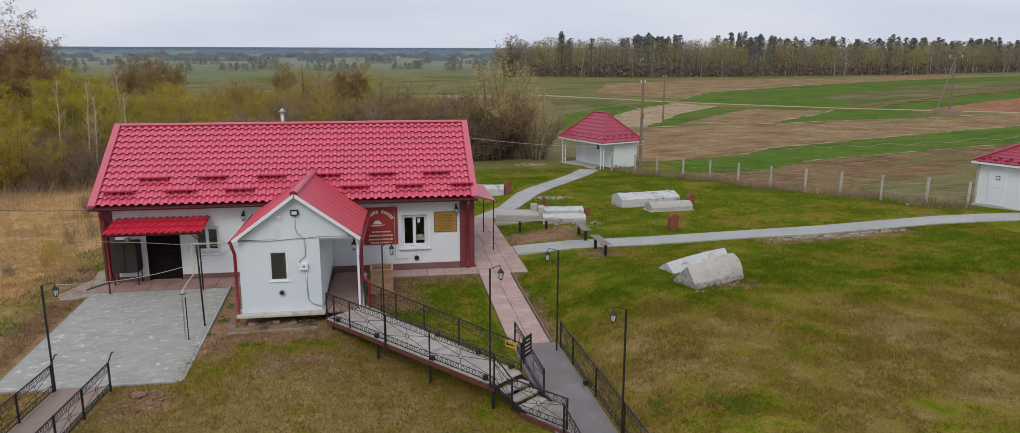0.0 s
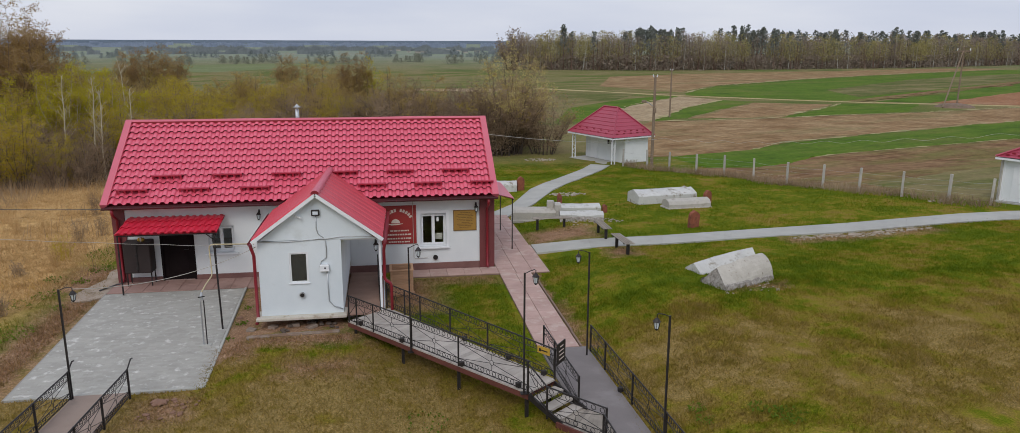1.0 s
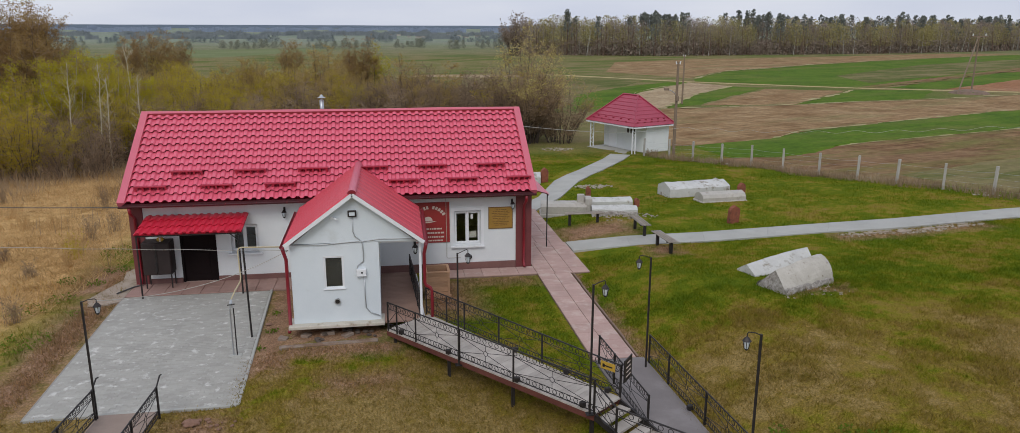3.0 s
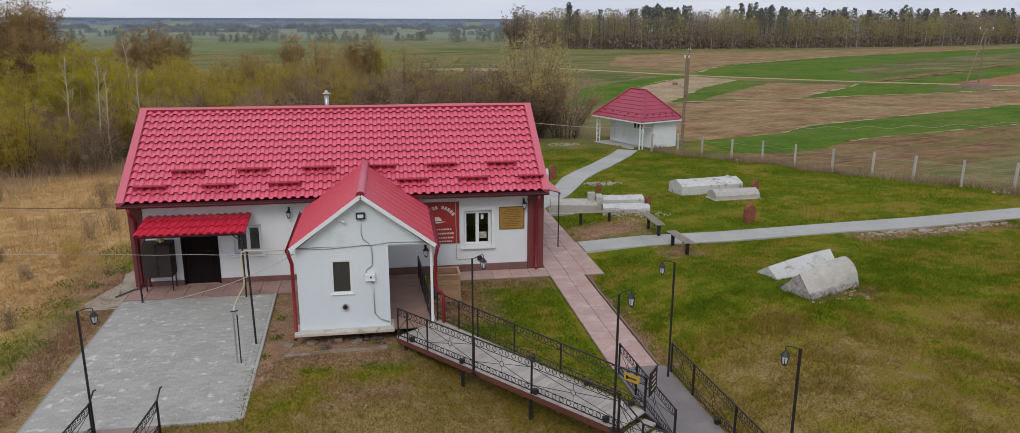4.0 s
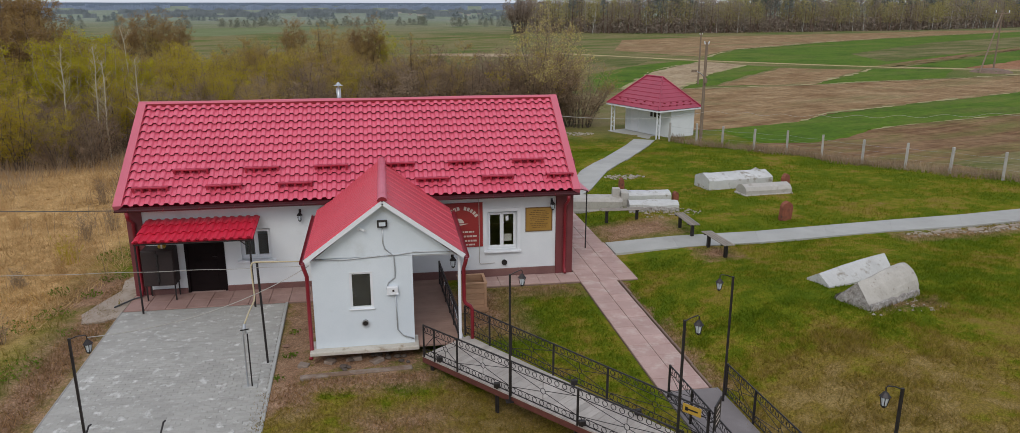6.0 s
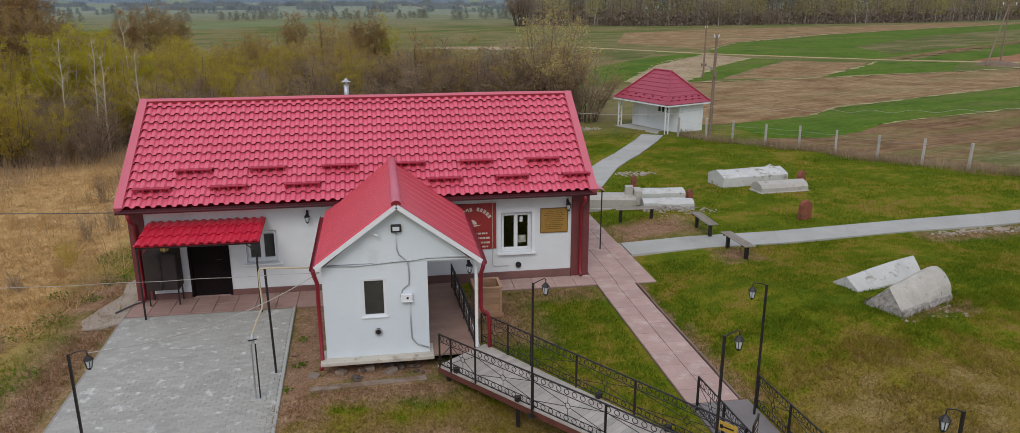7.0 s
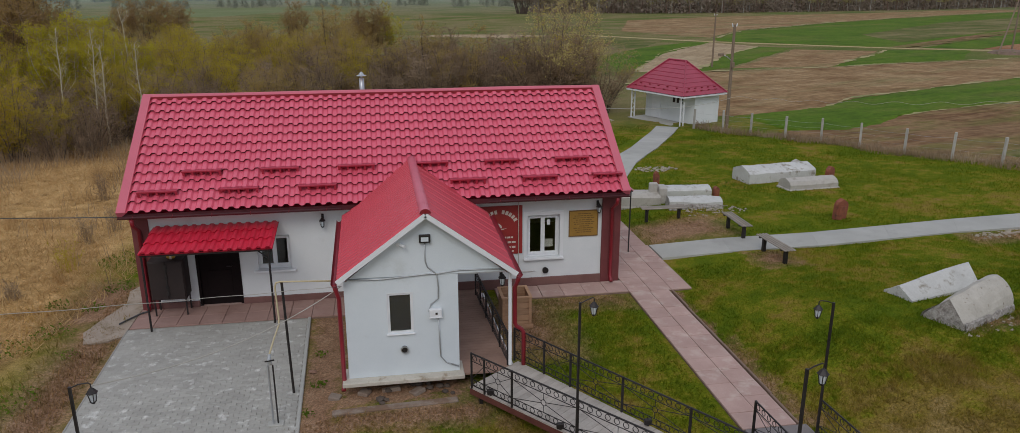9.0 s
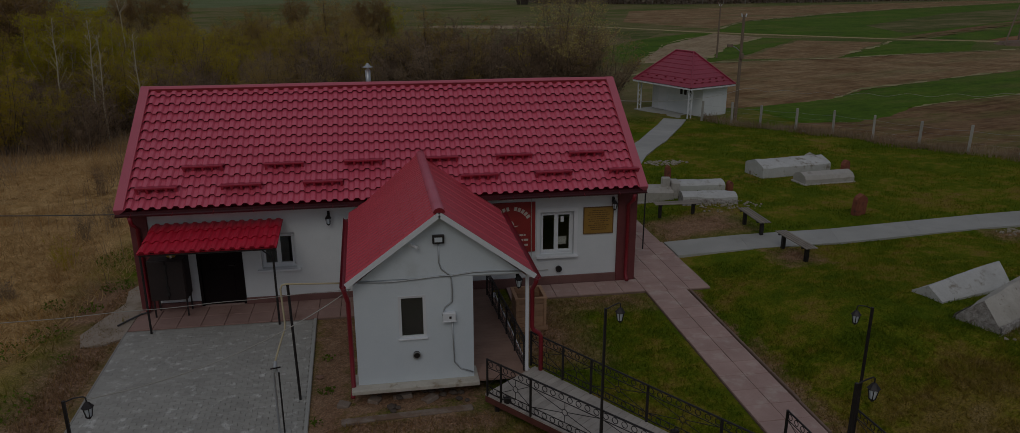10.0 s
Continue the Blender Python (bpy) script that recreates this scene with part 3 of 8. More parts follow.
def part(name, shape, mat, parent, label="", smooth=False):
    """One mesh of a thing, given in the place's coordinates."""
    shape.moved(base_of(parent).matrix_basis.inverted())
    ob = new(name, mesh_of(name, shape, mat, smooth))
    ob.parent = parent
    return tagged(ob, label) if label else ob


def piece(name, me, parent, m):
    """A piece on shared mesh data, at pose m under its parent."""
    ob = new(name, me)
    ob.parent = parent
    ob.matrix_basis = m
    return ob


def thing(name, at, label, category, group="", kind=""):
    ob = new(name)
    ob.matrix_basis = Matrix.Translation(at)
    return tagged(ob, label, category, group, kind)


def single(name, shape, mat, label, category="", group="", kind="", smooth=False, at=(0, 0, 0)):
    shape.moved(Matrix.Translation(at).inverted())
    ob = new(name, mesh_of(name, shape, mat, smooth))
    ob.matrix_basis = Matrix.Translation(at)
    return tagged(ob, label, category, group, kind)


def wall_shape(x0, x1, z0, z1, y0, y1, holes):
    """A wall along x with rectangular holes (x0, x1, z0, z1), as one closed mesh."""
    xs = sorted({x0, x1, *[h for o in holes for h in o[:2]]})
    zs = sorted({z0, z1, *[h for o in holes for h in o[2:]]})
    nx, nz = len(xs), len(zs)
    vs = [(x, y, z) for y in (y0, y1) for z in zs for x in xs]
    at = lambda side, k, i: side * nx * nz + k * nx + i

    def solid(i, k):
        if not (0 <= i < nx - 1 and 0 <= k < nz - 1):
            return False
        return not any(o[0] <= xs[i] and xs[i + 1] <= o[1] and o[2] <= zs[k] and zs[k + 1] <= o[3] for o in holes)

    fs = []
    for i in range(nx - 1):
        for k in range(nz - 1):
            if not solid(i, k):
                continue
            fs.append((at(0, k, i), at(0, k, i + 1), at(0, k + 1, i + 1), at(0, k + 1, i)))
            fs.append((at(1, k, i), at(1, k + 1, i), at(1, k + 1, i + 1), at(1, k, i + 1)))
            if not solid(i - 1, k):
                fs.append((at(0, k, i), at(0, k + 1, i), at(1, k + 1, i), at(1, k, i)))
            if not solid(i + 1, k):
                fs.append((at(0, k, i + 1), at(1, k, i + 1), at(1, k + 1, i + 1), at(0, k + 1, i + 1)))
            if not solid(i, k - 1):
                fs.append((at(0, k, i), at(1, k, i), at(1, k, i + 1), at(0, k, i + 1)))
            if not solid(i, k + 1):
                fs.append((at(0, k + 1, i), at(0, k + 1, i + 1), at(1, k + 1, i + 1), at(1, k + 1, i)))
    return Shape().add(vs, fs)


def ease(u):
    u = min(1.0, max(0.0, u))
    return u * u * (3 - 2 * u)


def land(x, y):
    """Height of the ground: a level yard; the lawn rises to the east and falls off behind towards the fields."""
    h = -0.3 * ease((y - 27) / 9) - 0.6 * ease((y - 40) / 10) - 0.45 * ease((y - 56) / 30)
    h += 0.3 * ease((x - 4.8) / 3.4) * (1 - 0.5 * ease((y - 32) / 10)) * (1 - ease((y - 46) / 14))
    # the near part of the east lawn is a low bank
    h += 0.38 * ease((x - 4.95) / 2.8) * ease((25.6 - y) / 4.2) + 0.3 * ease((x - 15) / 9) * ease((41 - y) / 8)
    # the plot before the annexe swells a little and is hollow under the boardwalk
    h -= 0.15 * ease((x + 0.5) / 1.2) * ease((3.5 - x) / 0.9) * ease((y - 13.6) / 1.2) * ease((19.6 - y) / 1.6)
    return h + 0.2 * ease((x + 4.25) / 1.2) * ease((0.7 - x) / 1.7) * ease((y - 13.0) / 2.5) * ease((23.5 - y) / 3)


# ---- ground and open country ----
def axis(fine0, fine1, step, far, grow):
    vals = list(np.arange(fine0, fine1 + 0.01, step))
    d, v = step, fine1
    while v < far:
        d *= grow
        v += d
        vals.append(v)
    d, v = step, fine0
    while v > -far:
        d *= grow
        v -= d
        vals.insert(0, v)
    return vals


def build_ground():
    xs, ys = axis(-26, 34, 0.5, 4200, 1.22), axis(4, 58, 0.5, 4200, 1.22)
    rows = []
    for y in ys:
        row = []
        for x in xs:
            z = land(x, y) - 0.004
            if -30 < x < 40 and 0 < y < 62:
                bumpy = noise.noise((x * 0.5, y * 0.5, 0)) * 0.035 + noise.noise((x * 1.7, y * 1.7, 3)) * 0.014
                paved = (-9 < x < 6 and 13 < y < 33)
                z += bumpy * (0.35 if paved else 1.0) - (0.02 if paved else 0.0)
            row.append((x, y, z))
        rows.append(row)
    single("ground", Shape().grid(rows), m_ground, "uneven spring lawn with dry brown patches", "ground", kind="structure", smooth=True)


build_ground()


def field(name, poly, mat, label, lift=0.05, cuts=14):
    """A strip of farmland laid on the ground."""
    bm = bmesh.new()
    bm.faces.new([bm.verts.new((x, y, 0)) for x, y in poly])
    bmesh.ops.triangulate(bm, faces=bm.faces[:])
    bmesh.ops.subdivide_edges(bm, edges=bm.edges[:], cuts=cuts, use_grid_fill=True)
    for v in bm.verts:
        edge = (noise.noise((v.co.x * 0.2, v.co.y * 0.2, 5)) * 0.5 + noise.noise((v.co.x * 0.9, v.co.y * 0.9, 5)) * 0.5) * (1.0 if v.is_boundary else 0.0)
        v.co.y += edge
        v.co.z = land(v.co.x, v.co.y) + (0.004 if v.is_boundary else 0.02 + lift * 0.25)
    bmesh.ops.recalc_face_normals(bm, faces=bm.faces[:])
    me = bpy.data.meshes.new(name)
    bm.to_mesh(me)
    bm.free()
    me.materials.append(mat)
    return tagged(new(name, me), label, "field", kind="structure")


field("ploughed_field", [(18.91, 46.62), (19.84, 41.12), (22.39, 36.73), (25.43, 31.96), (28.09, 28.87), (54.01, 19.44), (101.14, 57.61), (58.2, 61.6), (43.7, 56.97), (32.73, 53.4), (24.84, 50.03)],
      m_plough, "ploughed brown field behind the fence", 0.03, 20)
field("green_field", [(24.84, 50.03), (32.73, 53.4), (43.7, 56.97), (58.2, 61.6), (115.8, 80), (145, 105.1), (75.6, 80), (43.7, 65.9), (33, 60.6), (25.85, 55.36)],
      m_crop, "bright green strip of winter crop")
field("ploughed_field", [(19.18, 54.29), (25.85, 55.36), (33, 60.6), (43.7, 65.9), (75.6, 80), (145, 105.1), (145.2, 118.1), (90, 95.6), (68.9, 90.3), (48.3, 86.1), (30.1, 83.2), (20.8, 73.1)],
      m_stubble, "long tan strip of ploughed soil")
field("green_field", [(46.9, 86.3), (66.7, 104.8), (78.2, 103.2), (67.4, 91.4)], m_crop, "green wedge of winter crop", 0.08)
field("ploughed_field", [(35.3, 86.3), (54.4, 107.8), (64.6, 103.9), (46.9, 86.3)], m_stubble, "brown wedge of ploughed soil", 0.07)
field("green_field", [(30.1, 83.8), (41.3, 101.4), (52, 113.5), (55.6, 110.2), (35.6, 87.3)], m_crop, "narrow green strip of young crop", 0.08)
field("ploughed_field", [(23.6, 84.7), (34.5, 105.1), (48.6, 122.4), (52, 113.5), (41.3, 101.4), (30.1, 83.8)], m_pale, "pale tan strip of bare soil", 0.06)
field("green_field", [(19.1, 84.7), (24.9, 102.1), (34.8, 114.4), (45.7, 123.5), (48.6, 122.4), (34.5, 105.1), (23.6, 84.7)], m_crop, "green strip of young crop", 0.09)
field("green_field", [(25.8, 109.3), (29.6, 133.1), (39, 139.1), (44.6, 130.8), (34.8, 114.4)], m_crop_thin, "dull green strip of thin crop", 0.06)
field("dirt_track", [(28.5, 145.6), (49.7, 122), (70.3, 106.2), (90.8, 95.9), (145.3, 120.1), (145.3, 122.6), (90.8, 97.5), (70.3, 107.8), (49.9, 123.8), (29.5, 148.7)], m_track,
      "pale dirt track between the fields", 0.11, 6)
field("green_field", [(50.6, 125), (53, 130.7), (66.7, 149.6), (102.4, 176.4), (161.9, 211.1), (222.8, 239.9), (278.7, 260.1), (222.1, 214.4), (158.2, 169.7), (69.4, 108.9)],
      m_crop, "broad green field of winter crop", 0.07)
field("green_field", [(72.3, 112.9), (158.2, 169.7), (217.4, 211.5), (194, 208.3), (126.9, 173.4), (78.2, 133.3)], m_crop_thin, "thinly grown stretch of crop", 0.1)
field("ploughed_field", [(71.8, 108.1), (146.8, 158), (250, 225.5), (222.1, 216.4), (158.2, 169.4), (69.8, 109.4)], m_plough, "dark ridge of turned soil", 0.13)
field("green_field", [(74.1, 107.7), (147.5, 158.2), (193.5, 187.8), (164.7, 155), (121, 129.4), (80.6, 104.2)], m_crop, "green strip of winter crop", 0.12)
field("ploughed_field", [(80.6, 104.4), (121, 129.4), (164.7, 155), (145.3, 122.6), (91.8, 97.7)], m_clay, "orange-brown clay field", 0.09)
field("ploughed_field", [(52.9, 132.7), (66.7, 151.1), (102.4, 178.2), (161.9, 213.6), (223, 244.2), (195, 247.7), (134.3, 225.2), (86.2, 210.2), (58.3, 194.3), (43.5, 152.6)], m_stubble,
      "pale fallow strip below the wood", 0.06)
field("green_field", [(-3.6, 122.1), (9.7, 113.6), (18.7, 117.7), (13.5, 129.2), (0.3, 133.6)], m_crop_thin, "green patch of young crop", 0.08)
field("green_field", [(-81.8, 232), (-45.4, 232.7), (-17.2, 302.6), (-36.8, 319.7), (-81.7, 295.1)], m_meadow, "far green meadow", 0.08)
field("ploughed_field", [(4.2, 142.9), (18.5, 137.4), (28.5, 141.4), (22.4, 145.7), (8.2, 148.1)], m_pale, "pale tan strip of soil", 0.08)


field("rough_grass_strip", [(25.02, 37.39), (29.19, 39.53), (32.63, 41.21), (39.44, 43.56), (42.48, 41.15), (31.08, 30.41), (26.91, 30.04), (25.81, 32.08), (25.2, 34.33)], m_crop_thin, "rough olive grass strip behind the fence", 0.25)
field("green_field", [(20.66, 53.77), (22.18, 54.72), (25.87, 55.99), (30.32, 57.46), (34.27, 54.34), (29.64, 50.8), (24.4, 47.32), (21.1, 47.84)], m_crop, "green patch of young crop by the fence", 0.3)


def margin(line, width, mat, label, lift=0.04):
    """A ragged unploughed strip along a field's edge."""
    rows = []
    for (xa, ya), (xb, yb) in zip(line, line[1:]):
        d = Vector((xb - xa, yb - ya, 0))
        side = Vector((-d.y, d.x, 0)).normalized()
        n = max(2, int(d.length / 0.5))
        for k in range(n):
            p = Vector((xa, ya, 0)) + d * (k / n)
            w = width * max(0.0, 0.35 + 1.5 * noise.noise((p.x * 0.5, p.y * 0.5, 2)) + 0.7 * noise.noise((p.x * 1.9, p.y * 1.9, 4)))
            o = side * width * 0.9 * noise.noise((p.x * 0.12, p.y * 0.12, 9))
            rows.append([(q.x, q.y, land(q.x, q.y) + lift) for q in (p + o + side * w * 0.5, p + o - side * w * 0.5)])
    single("field_margin", Shape().grid(rows), mat, label, "field", kind="structure")


margin([(25.85, 55.36), (33, 60.6), (43.7, 65.9), (75.6, 80), (116.6, 95.3)], 0.7, m_straw, "pale dry grass margin of the green strip")
margin([(24.84, 50.03), (32.73, 53.4), (43.7, 56.97), (58.2, 61.6), (115.8, 80)], 0.5, m_straw, "pale dry grass margin of the green strip")
for line in ([(30.1, 83.8), (41.3, 101.4), (52, 113.5)], [(23.6, 84.7), (34.5, 105.1), (48.6, 122.4)], [(46.9, 86.3), (66.7, 104.8)], [(19.2, 73.1), (30.1, 83.2), (48.3, 86.1), (68.9, 90.3), (90, 95.6), (145.2, 118.1)],
             [(53, 130.7), (66.7, 149.6), (102.4, 176.4)]):
    margin(line, 0.9, m_straw, "pale dry grass margin between strips", 0.06)
margin([(66.7, 150.5), (102.4, 177.2), (161.9, 212.1), (222.8, 241.1)], 1.6, m_straw, "pale dry grass margin below the wood", 0.1)
margin([(71.8, 108.4), (107.3, 132.3), (146.8, 158.5), (221.9, 208.2)], 3.0, m_plough, "turned ridge of brown soil", 0.08)


# ---- paving ----
YARD_SLANT = 0.036


def paver_yard():
    """Yard of small grey pavers on a bed, with a kerb round it."""
    x0, x1, y0, y1 = -8.1, -4.18, 17.34, 24.32
    slant = Matrix(((1, -YARD_SLANT, 0, YARD_SLANT * y1), (0, 1, 0, 0), (0, 0, 1, 0), (0, 0, 0, 1)))
    yard = thing("paved_yard", (x0, y0, 0), "yard of small light grey concrete pavers", "paving", kind="structure")
    part("bed", Shape().box(x0, x1, y0, y1, -0.12, 0.012).moved(slant), m_pave_bed, yard)
    kerb = Shape().box(x1, x1 + 0.07, y0 - 0.05, y1, -0.12, 0.045, c=0.012)
    part("kerb", kerb.moved(slant), m_concrete, yard, "pale concrete edging")
    part("kerb", Shape().box(x0 - 0.05, x0, y0 - 0.05, y1, -0.12, 0.022, c=0.012).moved(slant), m_pave_bed, yard)
    part("kerb", Shape().box(x0, x1, y0 - 0.07, y0 - 0.002, -0.12, 0.04, c=0.012).moved(slant), m_concrete, yard)
    rest, near = Shape(), []
    rnd = random.Random(5)
    w, d, g = 0.2, 0.1, 0.004
    j, y = 0, y0
    while y + d <= y1:
        x = x0 - (j % 2) * w / 2
        while x < x1:
            xa, xb = max(x, x0), min(x + w, x1)
            if xb - xa > 0.03:
                lift = rnd.uniform(0.0, 0.003)
                if 19.6 < y < 21.6 and xb - xa > w - 0.01 and len(near) < 290:
                    near.append((xa + YARD_SLANT * (y1 - y - 0.05), y, lift))
                else:
                    rest.box(xa + g / 2, xb - g / 2, y + g / 2, y + d - g / 2, 0.0, 0.026 + lift)
            x += w
        y += d
        j += 1
    m2 = m_pave.copy()
    m2.name = "grey_pavers_joined"
    nt = m2.node_tree
    info = next(n for n in nt.nodes if n.bl_idname == "ShaderNodeObjectInfo")
    tone = info.outputs["Random"].links[0].to_socket
    nt.links.new(nt.nodes.new("ShaderNodeNewGeometry").outputs["Random Per Island"], tone)
    pavers = part("pavers", rest.moved(slant), m2, yard)
    tagged(pavers, kind="stuff")
    return yard, near


yard, near_pavers = paver_yard()


def slab_path(name, rects, label, sx, sy, mat, joint):
    """A walk of slabs; rects: (x0, x1, y0, y1)."""
    r0 = rects[0]
    walkway = thing(name, (r0[0], r0[2], 0), label, "path", kind="structure")
    cells = []
    for x0, x1, y0, y1 in rects:
        part("bed", Shape().box(x0, x1, y0, y1, -0.1, 0.012), joint, walkway)
        nx, ny = max(1, round((x1 - x0) / sx)), max(1, round((y1 - y0) / sy))
        for i in range(nx):
            for j in range(ny):
                cells.append((x0 + (x1 - x0) * i / nx, y0 + (y1 - y0) * j / ny, (x1 - x0) / nx, (y1 - y0) / ny))
    return walkway, cells


pink_walk, pink_cells = slab_path("slab_path", [(3.68, 4.7, 18.25, 24.55), (3.68, 5.33, 24.552, 27.95), (3.85, 5.28, 27.952, 33.0), (0.35, 3.678, 24.62, 25.36)],
                                  "walk of pink concrete paving slabs", 0.52, 0.52, m_slab, m_joint)
for k in range(6):
    part("kerb", Shape().box(4.735 + 0.012 * (k % 2), 4.79 + 0.012 * (k % 2), 18.3 + k * 1.03, 19.32 + k * 1.03, -0.1, 0.035 + 0.01 * (k % 3), c=0.012), m_joint, pink_walk, "thin dirty edging stone")
apron, apron_cells = slab_path("slab_apron", [(-8.1, -3.1, 24.33, 25.38)], "apron of brown-pink slabs along the house", 0.5, 0.52, m_apron, m_joint)


def strip(name, left, right, mat, label, thick=0.07, joints=1.0):
    """A concrete path between two edges, cast in bays with open joints."""
    walkway = thing(name, (*left[0], land(*left[0])), label, "path", kind="structure")
    for (l0, r0), (l1, r1) in zip(zip(left, right), zip(left[1:], right[1:])):
        n = max(1, round((Vector(l1) - Vector(l0)).length / joints))
        for k in range(n):
            a, b2 = (k + 0.0006) / n, (k + 0.9994) / n
            q = [Vector(p).lerp(Vector(e), u) for p, e, u in ((l0, l1, a), (r0, r1, a), (r0, r1, b2), (l0, l1, b2))]
            top = [(p.x, p.y, land(p.x, p.y) + 0.05) for p in q]
            low = [(p.x, p.y, land(p.x, p.y) + 0.05 - thick - 0.08) for p in q]
            part("bay", Shape().add(low + top, [(3, 2, 1, 0), (4, 5, 6, 7), (0, 1, 5, 4), (1, 2, 6, 5), (2, 3, 7, 6), (3, 0, 4, 7)]), mat, walkway)
    return walkway


strip("concrete_path", [(5.34, 27.86), (7.4, 27.45), (10.2, 27.4), (15.4, 27.95), (20.6, 27.9), (25.4, 28.02), (33.0, 27.7)], [(5.34, 26.72), (7.2, 26.35), (9.8, 26.25), (14.6, 26.72), (19.7, 26.7), (24.3, 26.7), (32.0, 26.4)], m_concrete,
      "pale grey concrete path across the lawn", joints=2.5)
strip("concrete_path", [(4.14, 33.62), (6.08, 36.23), (7.54, 39.42), (9.65, 42.78), (11.69, 46.81), (13.97, 51.04)], [(5.35, 33.55), (6.99, 35.62), (8.72, 39.09), (10.91, 42.47), (12.82, 46.11), (15.09, 50.36)], m_concrete,
      "pale grey concrete path to the kiosk", joints=2.5)
rim = [(-8.12, 24.0), (-8.12, 27.3), (-8.4, 27.5), (-8.75, 26.7), (-8.6, 25.9), (-8.85, 25.1), (-9.05, 24.3), (-8.85, 23.7), (-8.45, 23.75)]
single("concrete_apron", Shape().add([(x, y, z) for z in (-0.08, 0.018) for x, y in rim], [tuple(range(9, 18))] + [(i, 9 + i, 9 + (i + 1) % 9, (i + 1) % 9) for i in range(9)]),
       m_dusty, "worn dusty concrete strip beside the house corner", "path", kind="structure", at=(-8.5, 25, 0))
rim = [(3.72, 18.24), (4.87, 18.24), (4.99, 13.9), (5.14, 8.0), (3.9, 8.0)]
single("ramp_path", Shape().add([(x, y, z) for z in (-0.1, 0.03) for x, y in rim], [(9, 8, 7, 6, 5)] + [(i, (i + 1) % 5, 5 + (i + 1) % 5, 5 + i) for i in range(5)]), m_mat, "grey rubberised walk between iron railings", "path", kind="structure",
                  at=(4.2, 18, 0))
rim = [(-6.48, 17.26), (-5.4, 17.26), (-5.98, 8.0), (-7.06, 8.0)]
single("ramp_path", Shape().add([(x, y, z) for z in (-0.1, 0.035) for x, y in rim], [(7, 6, 5, 4)] + [(i, (i + 1) % 4, 4 + (i + 1) % 4, 4 + i) for i in range(4)]), m_mat_pink,
                   "grey-pink sheet walk between iron railings", "path",
                   kind="structure", at=(-6.2, 17, 0))


# ---- the house ----
HX0, HX1, HY0, HY1 = -8.05, 3.6, 25.44, 31.0
RIDGE_Y, RIDGE_Z, EAVE_Y, EAVE_Z = 28.1, 4.69, 24.95, 2.53
SLOPE = (RIDGE_Z - EAVE_Z) / (RIDGE_Y - EAVE_Y)
ROOF_X0, ROOF_X1 = -8.2, 3.7


def tile_sheet(width, length, pitch, waves, rows, high=0.046, drop=0.05, seg=12):
    """A pressed metal tile sheet: waves across, a step down at each row. Lies in x (across) and y (up the slope)."""
    s = Shape()
    step = length / rows
    bow = 0.55
    prof = []
    for k in range(waves * seg + 1):
        d = 2 * min(k % seg, seg - k % seg) / seg
        prof.append((k * pitch / seg, high * ease((d - 0.26) / 0.46)))
    lines = []
    for r in range(rows):
        y0, y1 = r * step, (r + 1) * step
        # the pressed step, tucked under its lip, then the tile itself
        for y, z, up in ((y0 + 0.03, 0.0 if r else -0.03, bow), (y0 + 0.022, drop - 0.014, bow), (y0, drop - 0.004, bow), (y0, drop, bow), (y0 + step * 0.5, drop * 0.5, 0),
                         (y1 + (0.05 if r < rows - 1 else -0.02), -0.006, 0)):
            lines.append([(x, y + up * h, z + h) for x, h in prof])
    s.grid(lines)
    return s


